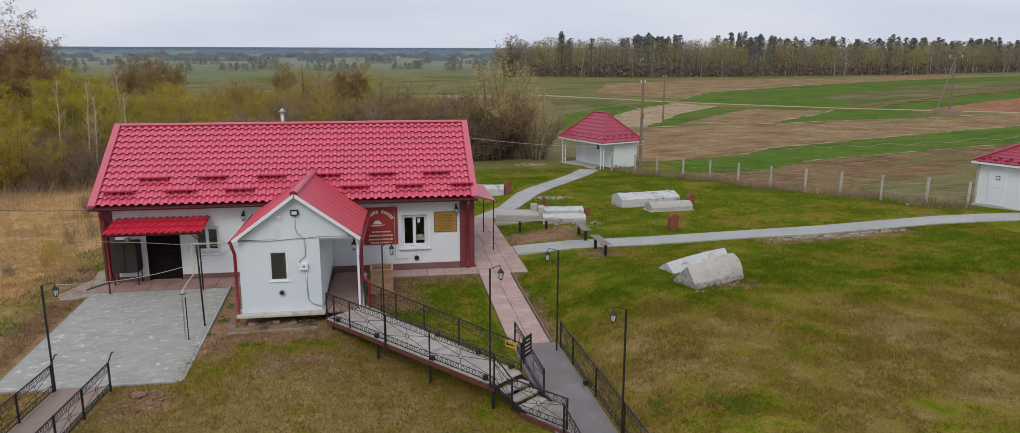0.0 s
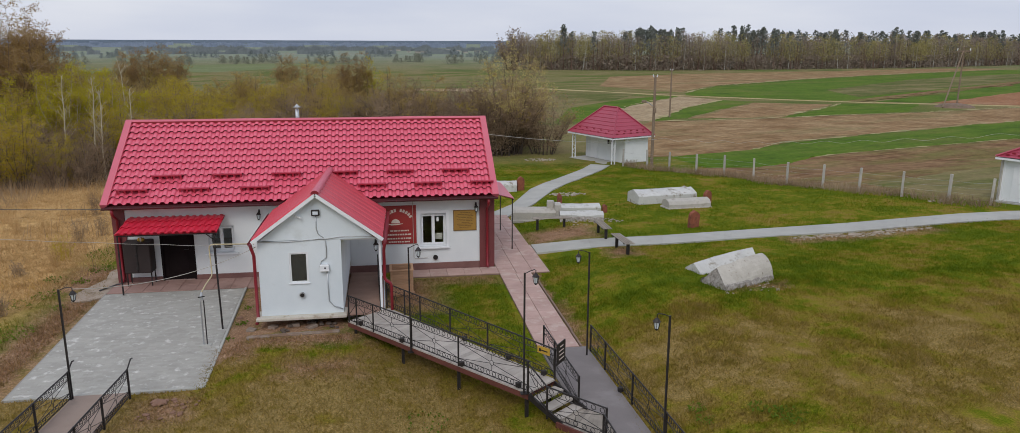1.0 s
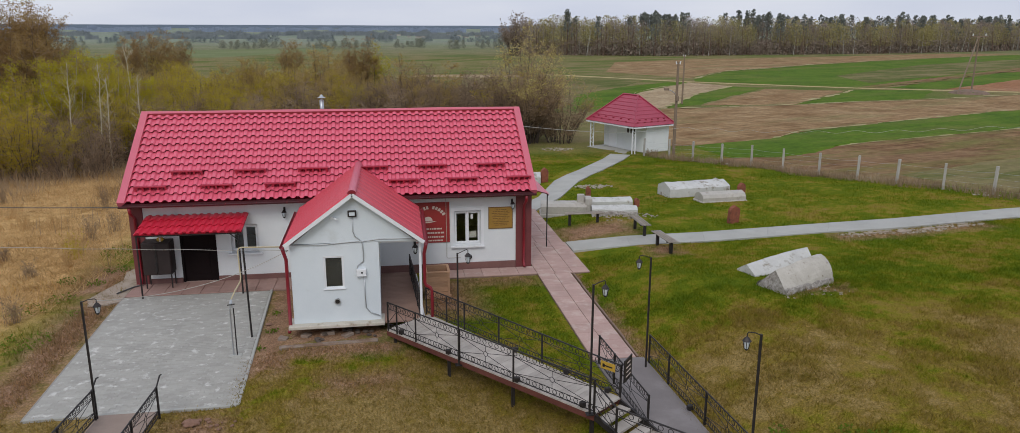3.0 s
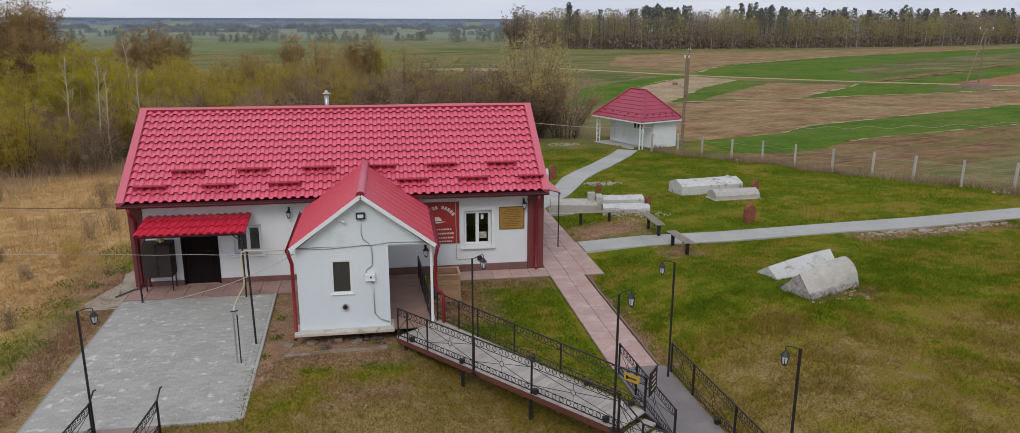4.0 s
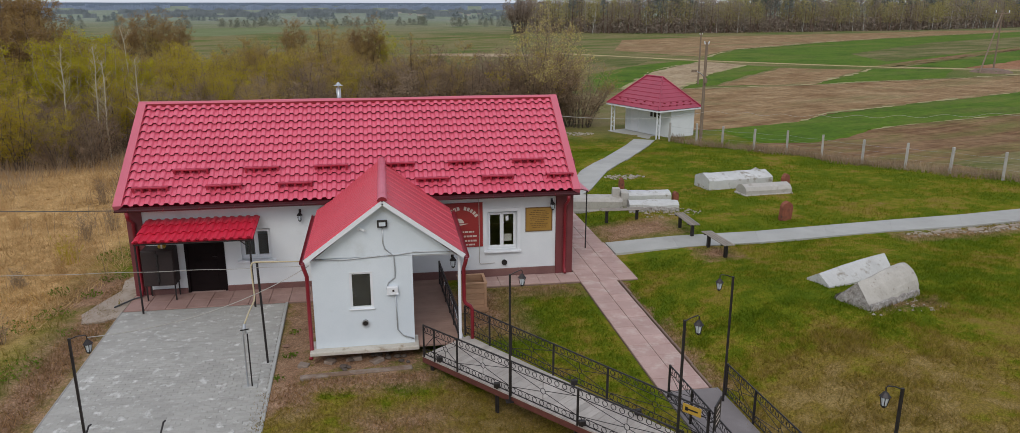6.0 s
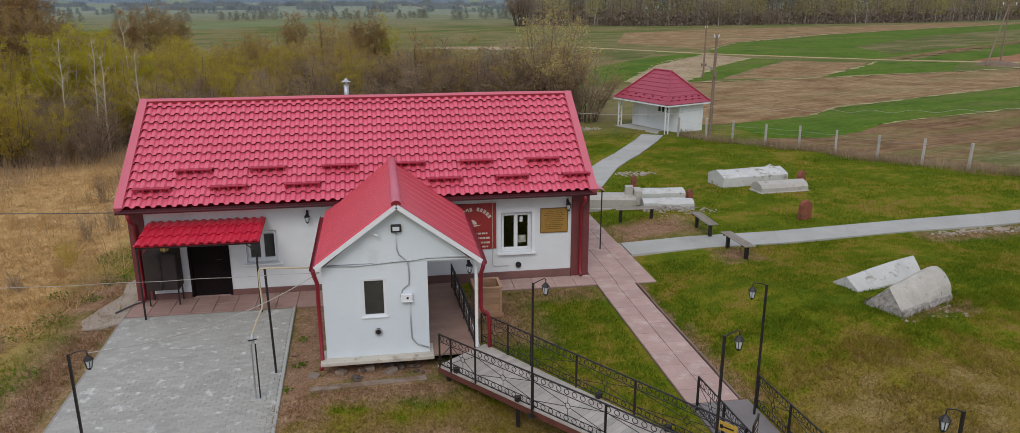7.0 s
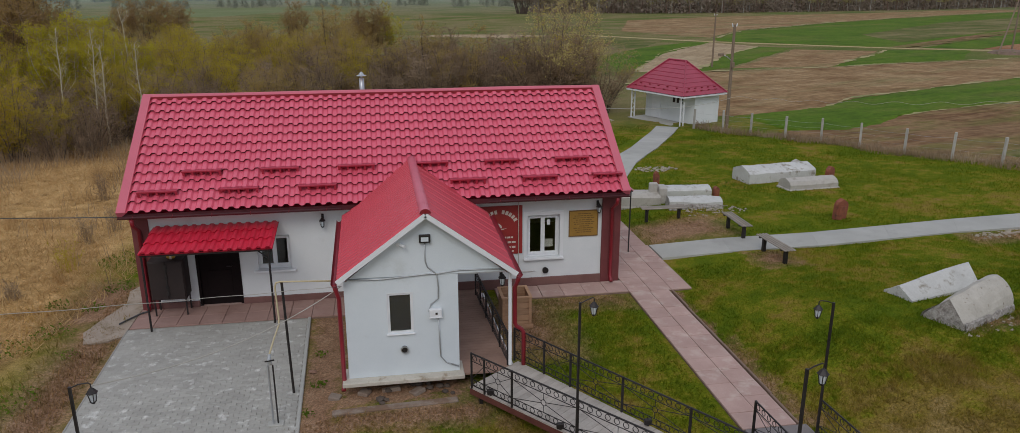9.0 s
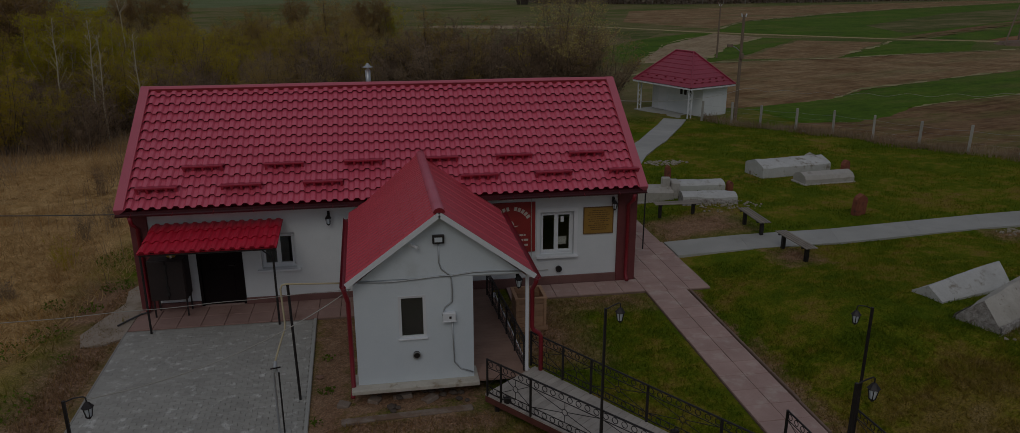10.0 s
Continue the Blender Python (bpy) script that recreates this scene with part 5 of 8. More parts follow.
def build_annexe():
    a = thing("annexe", (AX0, AY, 0), "small raised white annexe with a red gabled roof and open porch", "building")
    win = (-2.42, -1.98, 1.5, 2.28)
    part("wall", wall_shape(AX0, AX1, AZ, 2.6, AY, AY + 0.15, [win]), m_annex, a, "pale painted front wall")
    part("wall", Shape().box(AX0, AX0 + 0.15, AY + 0.152, HY0 - 0.53, AZ, 2.5), m_annex, a)
    part("wall", Shape().box(AX1 - 0.15, AX1, AY + 0.152, HY0 - 0.53, AZ, 2.6), m_annex, a)
    part("interior_floor", Shape().box(AX0 + 0.15, AX1 - 0.15, AY + 0.15, HY0 - 0.53, AZ - 0.02, AZ + 0.03), m_interior, a)
    # gable front spans the porch as well
    y = AY - 0.012
    s = Shape()
    pts = [(AX0, 2.62), (PX1, 2.6), (PX1, 2.66), (PEAK_X, PEAK_Z - 0.06), (AX0, 2.72)]
    vs = [(x, yy, z) for yy in (y, y + 0.1) for x, z in pts]
    k = len(pts)
    s.add(vs, [tuple(range(k)), tuple(range(k, 2 * k))[::-1]] + [(i, k + i, k + (i + 1) % k, (i + 1) % k) for i in range(k)])
    part("gable", s, m_annex, a, "pale painted gable board")
    part("porch_beam", Shape().box(AX1 + 0.004, PX1, AY + 0.09, AY + 0.14, 2.54, 2.6), m_white, a)
    # beam and ceiling fall with the roof towards the house
    def falling(x0, x1, z0, z1, fall):
        ya, yb = AY + 0.142, HY0 - 0.53
        vs = [(x, y, z - (fall if y == yb else 0)) for z in (z0, z1) for x, y in ((x0, ya), (x1, ya), (x1, yb), (x0, yb))]
        return Shape().add(vs, [(3, 2, 1, 0), (4, 5, 6, 7), (0, 1, 5, 4), (1, 2, 6, 5), (2, 3, 7, 6), (3, 0, 4, 7)])

    part("porch_beam", falling(PX1 - 0.12, PX1 - 0.04, 2.5, 2.58, 0.32), m_white, a)
    part("porch_ceiling", falling(AX1 + 0.004, PX1 - 0.124, 2.55, 2.58, 0.32), m_white, a)
    part("porch_column", Shape().box(PX1 - 0.065, PX1 - 0.004, AY + 0.06, AY + 0.12, AZ - 0.02, 2.538, c=0.008), m_white, a, "white porch column")
    # roof
    run_l, run_r = PEAK_X - (AX0 - 0.1), PX1 + 0.05 - PEAK_X
    pitch = 0.735
    y_f = AY - 0.2

    def back(z):
        """Where a line of the roof that starts at height z meets the house roof."""
        return (z + SAG * y_f - EAVE_Z - SHIFT[2] * -1 - 0.05 - SLOPE * (SHIFT[1] - EAVE_Y)) / (SLOPE + SAG) + 0.12

    for sgn, run in ((-1, run_l), (1, run_r)):
        # tile-pressed sheet on the west, smooth sheets with standing laps on the east
        n = 8 if sgn < 0 else 3
        rows = []
        for r in range(n):
            for u, dz in ((r / n, 0.006), ((r + 0.985) / n, 0.026 if sgn < 0 else 0.008), ((r + 0.99) / n, 0.004)):
                x = PEAK_X + sgn * run * u
                z = PEAK_Z - run * u * pitch
                yb = max(back(z), EAVE_Y - SHIFT[1])
                line = []
                y, k = y_f, 0
                while y < yb + 0.03:
                    if sgn < 0:
                        h = (0.0, 0.045, 0.05, 0.052, 0.05, 0.045)[k % 6]
                    else:
                        h = 0.02 if k % 20 in (0, 1) else 0.002
                    y2 = min(y, yb)
                    line.append((x + sgn * u * 0.025 * (y2 - y_f), y2, z + dz + h - SAG * (y2 - y_f)))
                    y, k = y + 0.032, k + 1
                rows.append(line)
        wide = max(len(line) for line in rows)
        rows = [line + [line[-1]] * (wide - len(line)) for line in rows]
        part("roof_slope", Shape().grid(rows), m_roof_annex, a, "red ribbed metal roof slope")
        xs, zs = PEAK_X + sgn * run, PEAK_Z - run * pitch
        low = Shape().add([(PEAK_X, y_f + 0.02, PEAK_Z - 0.05), (xs - sgn * 0.14, y_f + 0.02, zs - 0.03), (xs - sgn * 0.14, HY0 - 1.2, zs - 0.34), (PEAK_X, 24.7, PEAK_Z - 0.44)],
                          [(0, 1, 2, 3)])
        part("roof_lining", low, m_white, a)
        # barge board and gutter
        p, q = Vector((PEAK_X, y_f - 0.012, PEAK_Z - 0.032)), Vector((xs, y_f - 0.012, zs - 0.032))
        part("barge_board", Shape().bar(p, q, 0.03, 0.085), m_white, a, "white barge board")
        g = Shape()
        arc = [(xs + sgn * 0.05 + 0.055 * math.cos(t), zs - 0.05 + 0.055 * math.sin(t)) for t in np.linspace(math.pi, 2 * math.pi, 6)]
        g.grid([[(gx + sgn * w * 0.13, yy, gz - w * 0.23) for gx, gz in arc] for w, yy in ((0, y_f), (1, EAVE_Y - 0.14 - SHIFT[1]))])
        part("gutter", g, m_gutter, a, "dark red gutter")
        x2 = (AX0 - 0.09) if sgn < 0 else PX1 + 0.06
        yy = AY - 0.02 if sgn < 0 else AY + 0.1
        pipe = [(xs + sgn * 0.05, y_f + 0.08, zs - 0.09), (xs + sgn * 0.03, y_f + 0.1, zs - 0.2), (x2, yy, zs - 0.4)]
        if sgn < 0:
            pipe += [(x2, yy, 0.62), (x2 - 0.01, yy - 0.06, 0.55), (x2 - 0.02, yy - 0.14, 0.5)]
        else:
            pipe += [(x2, yy, 1.5), (x2 + 0.03, yy, 1.43), (x2 + 0.13, yy, 1.36), (x2 + 0.17, yy, 1.28), (x2 + 0.17, yy, 0.3)]
        part("downpipe", Shape().tube(pipe, 0.042, n=10), m_gutter, a, "dark red downpipe", smooth=True)
    # rounded ridge cap
    rows = []
    y_b = back(PEAK_Z)
    for yy in np.linspace(y_f - 0.02, y_b + 0.05, 12):
        rows.append([(PEAK_X + 0.1 * math.cos(t), yy, PEAK_Z - SAG * (yy - y_f) + 0.085 * math.sin(t)) for t in np.linspace(0, math.pi, 9)])
    for k, yy in enumerate(np.linspace(y_f + 0.5, y_b - 0.2, 6)):
        part("ridge_band", Shape().grid([[(PEAK_X + 0.106 * math.cos(t), yy + d, PEAK_Z - SAG * (yy - y_f) + 0.092 * math.sin(t)) for t in np.linspace(0, math.pi, 9)] for d in (0, 0.03)]), m_trim, a)
    part("ridge_cap", Shape().grid(rows), m_trim, a, "rounded pink-red ridge cap")
    part("ridge_end", Shape().add([(PEAK_X + 0.1 * math.cos(t), y_f - 0.018, PEAK_Z + 0.085 * math.sin(t)) for t in np.linspace(0, math.pi, 9)], [tuple(range(9))[::-1]]), m_gutter, a)
    # window
    x0, x1, z0, z1 = win
    f = Shape().box(x0, x0 + 0.035, AY + 0.01, AY + 0.07, z0, z1).box(x1 - 0.035, x1, AY + 0.01, AY + 0.07, z0, z1)
    f.box(x0 + 0.035, x1 - 0.035, AY + 0.01, AY + 0.07, z0, z0 + 0.035).box(x0 + 0.035, x1 - 0.035, AY + 0.01, AY + 0.07, z1 - 0.035, z1)
    w = part("window", f, m_white, a, "white plastic window")
    pane = part("pane", Shape().box(x0 + 0.035, x1 - 0.035, AY + 0.022, AY + 0.03, z0 + 0.035, z1 - 0.035), m_glass, w)
    pane.visible_shadow = False
    # added panel that hides the lit reveal and keeps the pane dark
    part("dark_panel", Shape().box(x0 + 0.036, x1 - 0.036, AY + 0.045, AY + 0.055, z0 + 0.036, z1 - 0.036), m_dark_panel, w, "added dark panel behind the pane")
    s = Shape().box(x0 - 0.016, x0 - 0.002, AY - 0.008, AY - 0.002, z0 - 0.016, z1 + 0.016).box(x1 + 0.002, x1 + 0.016, AY - 0.008, AY - 0.002, z0 - 0.016, z1 + 0.016)
    s.box(x0 - 0.002, x1 + 0.002, AY - 0.008, AY - 0.002, z1 + 0.002, z1 + 0.016)
    part("surround", s, m_white, w)
    part("sill", Shape().box(x0 - 0.04, x1 + 0.04, AY - 0.04, AY - 0.001, z0 - 0.03, z0 - 0.005, c=0.005), m_white, w)
    # floor slab and its supports
    part("floor_slab", Shape().box(AX0 - 0.12, AX1 + 0.08, AY - 0.2, AY + 0.4, AZ - 0.085, AZ - 0.003, c=0.012), m_ledge, a, "stained pale concrete slab edge")
    part("floor_slab", Shape().box(AX0 - 0.04, AX1, AY + 0.402, HY0 - 0.53, AZ - 0.12, AZ - 0.003), m_cement, a)
    for x in (AX0 + 0.25, -2.1, AX1 - 0.15):
        for yy in (AY + 1.5, 22.8, 25.0):
            # soil brown darkens the blocks, painting in the shade of the gap
            part("support", Shape().box(x - 0.12, x + 0.12, yy - 0.12, yy + 0.12, -0.03, AZ - 0.122, c=0.01), m_soil, a, "block support darkened for the shade under the floor")
    # broken footing left lying along the front
    rnd = random.Random(14)
    for k in range(4):
        x, y = AX0 - 0.2 + k * 0.5 + rnd.uniform(-0.1, 0.1), AY - 0.1 + rnd.uniform(-0.14, 0.16)
        m = pose(x, y, land(x, y) - SHIFT[2], rnd.uniform(-12, 12), rnd.uniform(-9, 9), rnd.uniform(-38, 38))
        w, d = rnd.uniform(0.07, 0.22), rnd.uniform(0.04, 0.1)
        part("footing_piece", Shape().box(-w, w, -d, d, -0.05, rnd.uniform(0.02, 0.05), m, 0.012), m_worn_slab, a, "broken concrete footing")
    part("footing_strip", Shape().box(-0.5, 1.75, -0.09, 0.07, -0.08, 0.015, pose(AX0 + 0.2, AY - 0.62, land(-2, 19.6) - SHIFT[2], 0, 0, 3), 0.02), m_worn_slab, a, "worn concrete strip along the front")
    # fittings on the front
    lamp = part("floodlight", Shape().box(-1.82, -1.62, AY - 0.1, AY - 0.03, 3.24, 3.39, c=0.01), m_iron, a, "black floodlight")
    part("floodlight_glass", Shape().box(-1.785, -1.655, AY - 0.108, AY - 0.1, 3.275, 3.355), m_lampglass, lamp)
    part("floodlight_arm", Shape().bar((-1.72, AY - 0.06, 3.28), (-1.72, AY - 0.012, 3.22), 0.02), m_iron, lamp)
    camr = part("security_camera", Shape().tube([(-2.07, AY - 0.13, 3.2), (-2.17, AY - 0.02, 3.22)], 0.026, n=8), m_white, a, "small white security camera")
    part("camera_mount", Shape().tube([(-2.19, AY - 0.012, 3.22), (-2.19, AY - 0.04, 3.22)], 0.035, n=8), m_white, camr)
    part("wall_vent", Shape().tube([(-2.15, AY - 0.06, 1.18), (-2.15, AY + 0.0, 1.18)], 0.06, n=14), m_iron, a, "black round vent")
    part("vent_rim", Shape().ring((-2.15, AY - 0.06, 1.18), 0.062, 0.018, (1, 0, 0), (0, 0, 1), 14), m_galv, a)
    box = part("meter_box", Shape().box(-1.68, -1.45, AY - 0.1, AY - 0.002, 1.79, 1.96, c=0.012), m_white, a, "white electric meter box")
    part("meter_window", Shape().box(-1.57, -1.53, AY - 0.106, AY - 0.1, 1.86, 1.9), m_iron, box)
    part("meter_lid", Shape().box(-1.69, -1.44, AY - 0.108, AY - 0.1, 1.795, 1.81), m_white, box)
    y = AY - 0.022
    for pts in ([(-1.72, y, 3.26), (-1.72, y, 2.88), (-1.68, y, 2.76), (-1.52, y, 2.62), (-1.5, y, 2.36), (-1.51, y, 2.14), (-1.64, y, 2.04), (-1.68, y, 1.9), (-1.64, y, 1.84)],
                [(-3.16, y, 2.6), (-2.5, y, 2.58), (-1.7, y, 2.63), (-1.5, y, 2.63), (-1.12, y, 2.67), (-0.6, y, 2.66), (-0.22, y, 2.63)],
                [(-1.51, y, 1.79), (-1.5, y, 1.3), (-1.49, y, 0.98), (-1.38, y, 0.84), (-1.16, y - 0.02, 0.76)]):
        part("conduit", Shape().tube(pts, 0.014, n=6), m_galv, a, "grey conduit", smooth=True)
    a.matrix_basis = Matrix.Translation(SHIFT) @ a.matrix_basis
    return a


build_annexe()


# porch floor falls gently to the house wall
def porch_floor():
    t = thing("porch_floor", (-0.5, 22.5, 0.3), "brown boarded porch floor between annexe and house", "floor", kind="structure")
    n = 34
    for k in range(n):
        y0, y1 = 19.86 + (HY0 - 0.53 - 19.86) * k / n, 19.86 + (HY0 - 0.53 - 19.86) * (k + 0.97) / n
        z0, z1 = [0.6 - 0.4 * min(1, max(0, (y - 20.3) / 4.6)) for y in (y0, y1)]
        s = Shape().add([(AX1 + 0.004, y0, z0 - 0.04), (PX1 + 0.02, y0, z0 - 0.04), (PX1 + 0.02, y1, z1 - 0.04), (AX1 + 0.004, y1, z1 - 0.04),
                         (AX1 + 0.004, y0, z0), (PX1 + 0.02, y0, z0), (PX1 + 0.02, y1, z1), (AX1 + 0.004, y1, z1)],
                        [(3, 2, 1, 0), (4, 5, 6, 7), (0, 1, 5, 4), (1, 2, 6, 5), (2, 3, 7, 6), (3, 0, 4, 7)])
        part("plank", s, m_floor, t)
    part("skirt", Shape().box(PX1 - 0.03, PX1 + 0.03, 19.9, 24.5, 0.16, 0.26), m_white, t)
    part("skirt_board", Shape().add([(PX1 + 0.022, 19.86, 0.2), (PX1 + 0.022, 24.5, 0.2), (PX1 + 0.022, 24.5, 0.26), (PX1 + 0.022, 19.86, 0.6),
                                     (PX1 + 0.05, 19.86, 0.2), (PX1 + 0.05, 24.5, 0.2), (PX1 + 0.05, 24.5, 0.26), (PX1 + 0.05, 19.86, 0.6)],
                                    [(0, 1, 2, 3), (7, 6, 5, 4), (3, 2, 6, 7), (0, 3, 7, 4), (1, 5, 6, 2), (0, 4, 5, 1)]), m_white, t)
    t.matrix_basis = Matrix.Translation(SHIFT) @ t.matrix_basis


porch_floor()


# ---- iron railings ----
def railing(name, p, q, tall, posts, label, motif="ring", curl=False, group="railings"):
    """Wrought-iron railing from p to q (feet), with rings along top and foot and starbursts between the posts."""
    p, q = Vector(p), Vector(q)
    t = thing(name, p, label, "railing", group)
    d = q - p
    flat = Vector((d.x, d.y, 0))
    length, ax = flat.length, flat.normalized()
    slope = d.z / length
    along = lambda s, h: p + ax * s + Vector((0, 0, slope * s + h))
    up = Vector((0, 0, 1))
    for s in posts:
        part("post", Shape().bar(along(s, -0.02), along(s, tall + 0.01), 0.036), m_iron, t)
    end = [along(0, tall), along(length, tall)]
    if curl:
        end.append(along(length + 0.22, tall + 0.14))
        end.append(along(length + 0.3, tall + 0.12))
    part("top_rail", Shape().tube(end, 0.016, n=6), m_iron, t)
    part("lower_rail", Shape().bar(along(0, tall - 0.15), along(length, tall - 0.15), 0.011), m_iron, t)
    part("foot_rail", Shape().bar(along(0, 0.05), along(length, 0.05), 0.015), m_iron, t)
    part("foot_rail", Shape().bar(along(0, 0.17), along(length, 0.17), 0.011), m_iron, t)
    rise = Vector((ax.x, ax.y, slope)).normalized()
    one = Shape()
    if motif == "ring":
        one.ring((0, 0, 0), 0.05, 0.009, rise, up, 10)
    else:
        sq = [rise * a * 0.055 + up * b2 * 0.042 for a, b2 in ((-1, -1), (1, -1), (1, 1), (-1, 1), (-1, 0.0), (0.4, 0.0))]
        for a, b2 in zip(sq, sq[1:]):
            one.bar(a, b2, 0.0095)
    me = mesh_of(motif, one, m_iron)
    for h in (tall - 0.075, 0.11):
        n = max(1, int(length / 0.17))
        for k in range(n):
            s = (k + 0.5) * length / n
            piece(motif, me, t, Matrix.Translation(along(s, h) - p))
    lo, hi = 0.17, tall - 0.15
    for s0, s1 in zip(posts, posts[1:]):
        sm, hm = (s0 + s1) / 2, (lo + hi) / 2
        star = Shape()
        if s1 - s0 > 0.35:
            star.ring(along(sm, hm), 0.055, 0.009, rise, up, 10)
            for a in (-1, 1):
                for h in (lo, hi):
                    star.bar(along(sm + a * 0.05, hm + (0.02 if h == hi else -0.02)), along(sm + a * (s1 - s0) * 0.48, h), 0.0085)
                star.bar(along(sm, hm + a * 0.055), along(sm, hi if a > 0 else lo), 0.0085)
        else:
            star.bar(along(s0, lo), along(s1, hi), 0.011)
        part("starburst", star, m_iron, t)
    return t


# ---- the raised boardwalk ----
UX, UY = 0.62, -0.785
NX, NY = 0.785, 0.62
DECK_Z, C0, C1 = 0.45, 11.28, 12.15


def dk(c, u, z=DECK_Z):
    """A point of the boardwalk: c across, u along."""
    if c > 11.7:
        c += max(0.0, -10.0 - u) * 0.075
    return (NX * c + UX * u + 0.15, NY * c + UY * u + 0.23, z)


U0, U1 = -16.0, -10.0


def build_boardwalk():
    t = thing("boardwalk", (*dk(C0, U1)[:2], 0), "raised boardwalk of weathered grey boards on a rusty red frame", "boardwalk")
    n = 46
    for k in range(n):
        a, b2 = U0 + (U1 - U0) * k / n, U0 + (U1 - U0) * (k + 0.96) / n
        p = [dk(C0, a), dk(C1, a), dk(C1, b2), dk(C0, b2)]
        s = Shape().add([(x, y, DECK_Z - 0.035) for x, y, z in p] + [(x, y, DECK_Z - 0.001 * (k % 3)) for x, y, z in p],
                        [(3, 2, 1, 0), (4, 5, 6, 7), (0, 1, 5, 4), (1, 2, 6, 5), (2, 3, 7, 6), (3, 0, 4, 7)])
        part("board", s, m_deck, t)
    for c in (C0 + 0.02, C1 - 0.02):
        part("beam", Shape().bar(dk(c, U0, DECK_Z - 0.095), dk(c, U1, DECK_Z - 0.095), 0.05, 0.11), m_rust, t, "rusty red edge beam")
    for u in (-15.8, -13.97, -12.08, -10.1):
        part("joist", Shape().bar(dk(C0, u, DECK_Z - 0.1), dk(C1, u, DECK_Z - 0.1), 0.05, 0.09), m_rust, t)
        for c in (C0 + 0.08, C1 - 0.08):
            x, y, z = dk(c, u)
            part("leg", Shape().bar((x, y, land(x, y) - 0.06), (x, y, DECK_Z - 0.15), 0.07), m_iron, t)
    # four treads down at the far end
    for k in range(3):
        a = U1 + 0.03 + k * 0.25
        z = DECK_Z - 0.115 * (k + 1)
        p = [dk(C0 + 0.06, a), dk(C1 - 0.06, a), dk(C1 - 0.06, a + 0.24), dk(C0 + 0.06, a + 0.24)]
        s = Shape().add([(x, y, z - 0.045) for x, y, _ in p] + [(x, y, z) for x, y, _ in p],
                        [(3, 2, 1, 0), (4, 5, 6, 7), (0, 1, 5, 4), (1, 2, 6, 5), (2, 3, 7, 6), (3, 0, 4, 7)])
        part("tread", s, m_deck, t)
    for c in (C0 + 0.03, C1 - 0.03):
        part("stringer", Shape().bar(dk(c, U1, DECK_Z - 0.08), dk(c, U1 + 0.85, 0.04), 0.04, 0.12), m_iron, t)
    # low landing at the foot of the steps
    for k in range(8):
        a, b2 = [[Vector(dk(C0, U1 + 0.78 + 1.5 * u)), Vector(dk(C1, U1 + 0.78 + 0.55 * u))] for u in (k / 8, (k + 0.95) / 8)]
        p = [a[0], a[1], b2[1], b2[0]]
        s = Shape().add([(q.x, q.y, 0.04) for q in p] + [(q.x, q.y, 0.07) for q in p],
                        [(3, 2, 1, 0), (4, 5, 6, 7), (0, 1, 5, 4), (1, 2, 6, 5), (2, 3, 7, 6), (3, 0, 4, 7)])
        part("landing_board", s, m_bench, t)
    part("landing_beam", Shape().bar(dk(C0 - 0.02, U1 + 0.76, 0.03), dk(C0 - 0.02, U1 + 2.3, 0.03), 0.05, 0.12), m_rust, t, "rusty red edge beam")
    return t


build_boardwalk()
RAIL = "black wrought-iron railing with rings and starbursts"
railing("railing", dk(C0, -15.95), dk(C0, U1), 0.68, [0.0, 0.32, 0.98, 2.4, 3.95, U1 + 15.95], RAIL)
railing("railing", dk(C1, -16.1), dk(C1, U1), 0.66, [0.0, 0.8, 1.46, 2.65, 4.0, U1 + 16.1], RAIL)
railing("railing", (-0.1, 20.5, 0.46), (-0.18, 24.75, 0.08), 0.66, [0.0, 0.9, 1.8, 2.7, 3.6, 4.4], RAIL)
railing("railing", dk(C0, U1 + 0.5, 0.08), dk(C0 + 0.1, U1 + 1.85, 0.05), 0.66, [0.0, 1.35], RAIL)
railing("railing", dk(C0, U1, 0.45), dk(C0, U1 + 0.5, 0.1), 0.64, [0.0, 0.5], RAIL)
railing("railing", (3.92, 13.5, 0.03), (4.0, 9.0, 0.03), 0.66, [0.0, 1.5, 3.0, 4.4], RAIL)
railing("railing", (3.75, 18.02, 0.03), (3.87, 15.13, 0.03), 0.68, [0.0, 1.0, 2.9], RAIL)
railing("railing", (4.89, 17.93, 0.03), (5.26, 9.0, 0.03), 0.66, [0.0, 1.08, 2.82, 4.55, 6.2, 8.85], RAIL)
railing("railing", (-6.83, 11.95, 0.03), (-6.47, 17.1, 0.03), 0.62, [0.0, 1.3, 2.6, 3.75, 5.15], "dark brown wrought-iron railing with a square key pattern", "key_scroll", True)
railing("railing", (-5.62, 11.95, 0.03), (-5.29, 17.0, 0.03), 0.64, [0.0, 1.3, 2.6, 3.75, 5.05], "dark brown wrought-iron railing with a square key pattern", "key_scroll", True)

lamp_post(0.58, 17.82, 2.5, (0.22, 0.0, 0.05), 0.33)
lamp_post(2.72, 15.07, 2.52, (0.22, 0.0, 0.04), 0.45)
lamp_post(4.74, 17.71, 2.58, (-0.26, 0.0, 0.03))
lamp_post(5.0, 13.27, 2.62, (-0.24, 0.0, 0.03))
lamp_post(-6.46, 17.14, 2.42, (0.26, 0.0, 0.02))


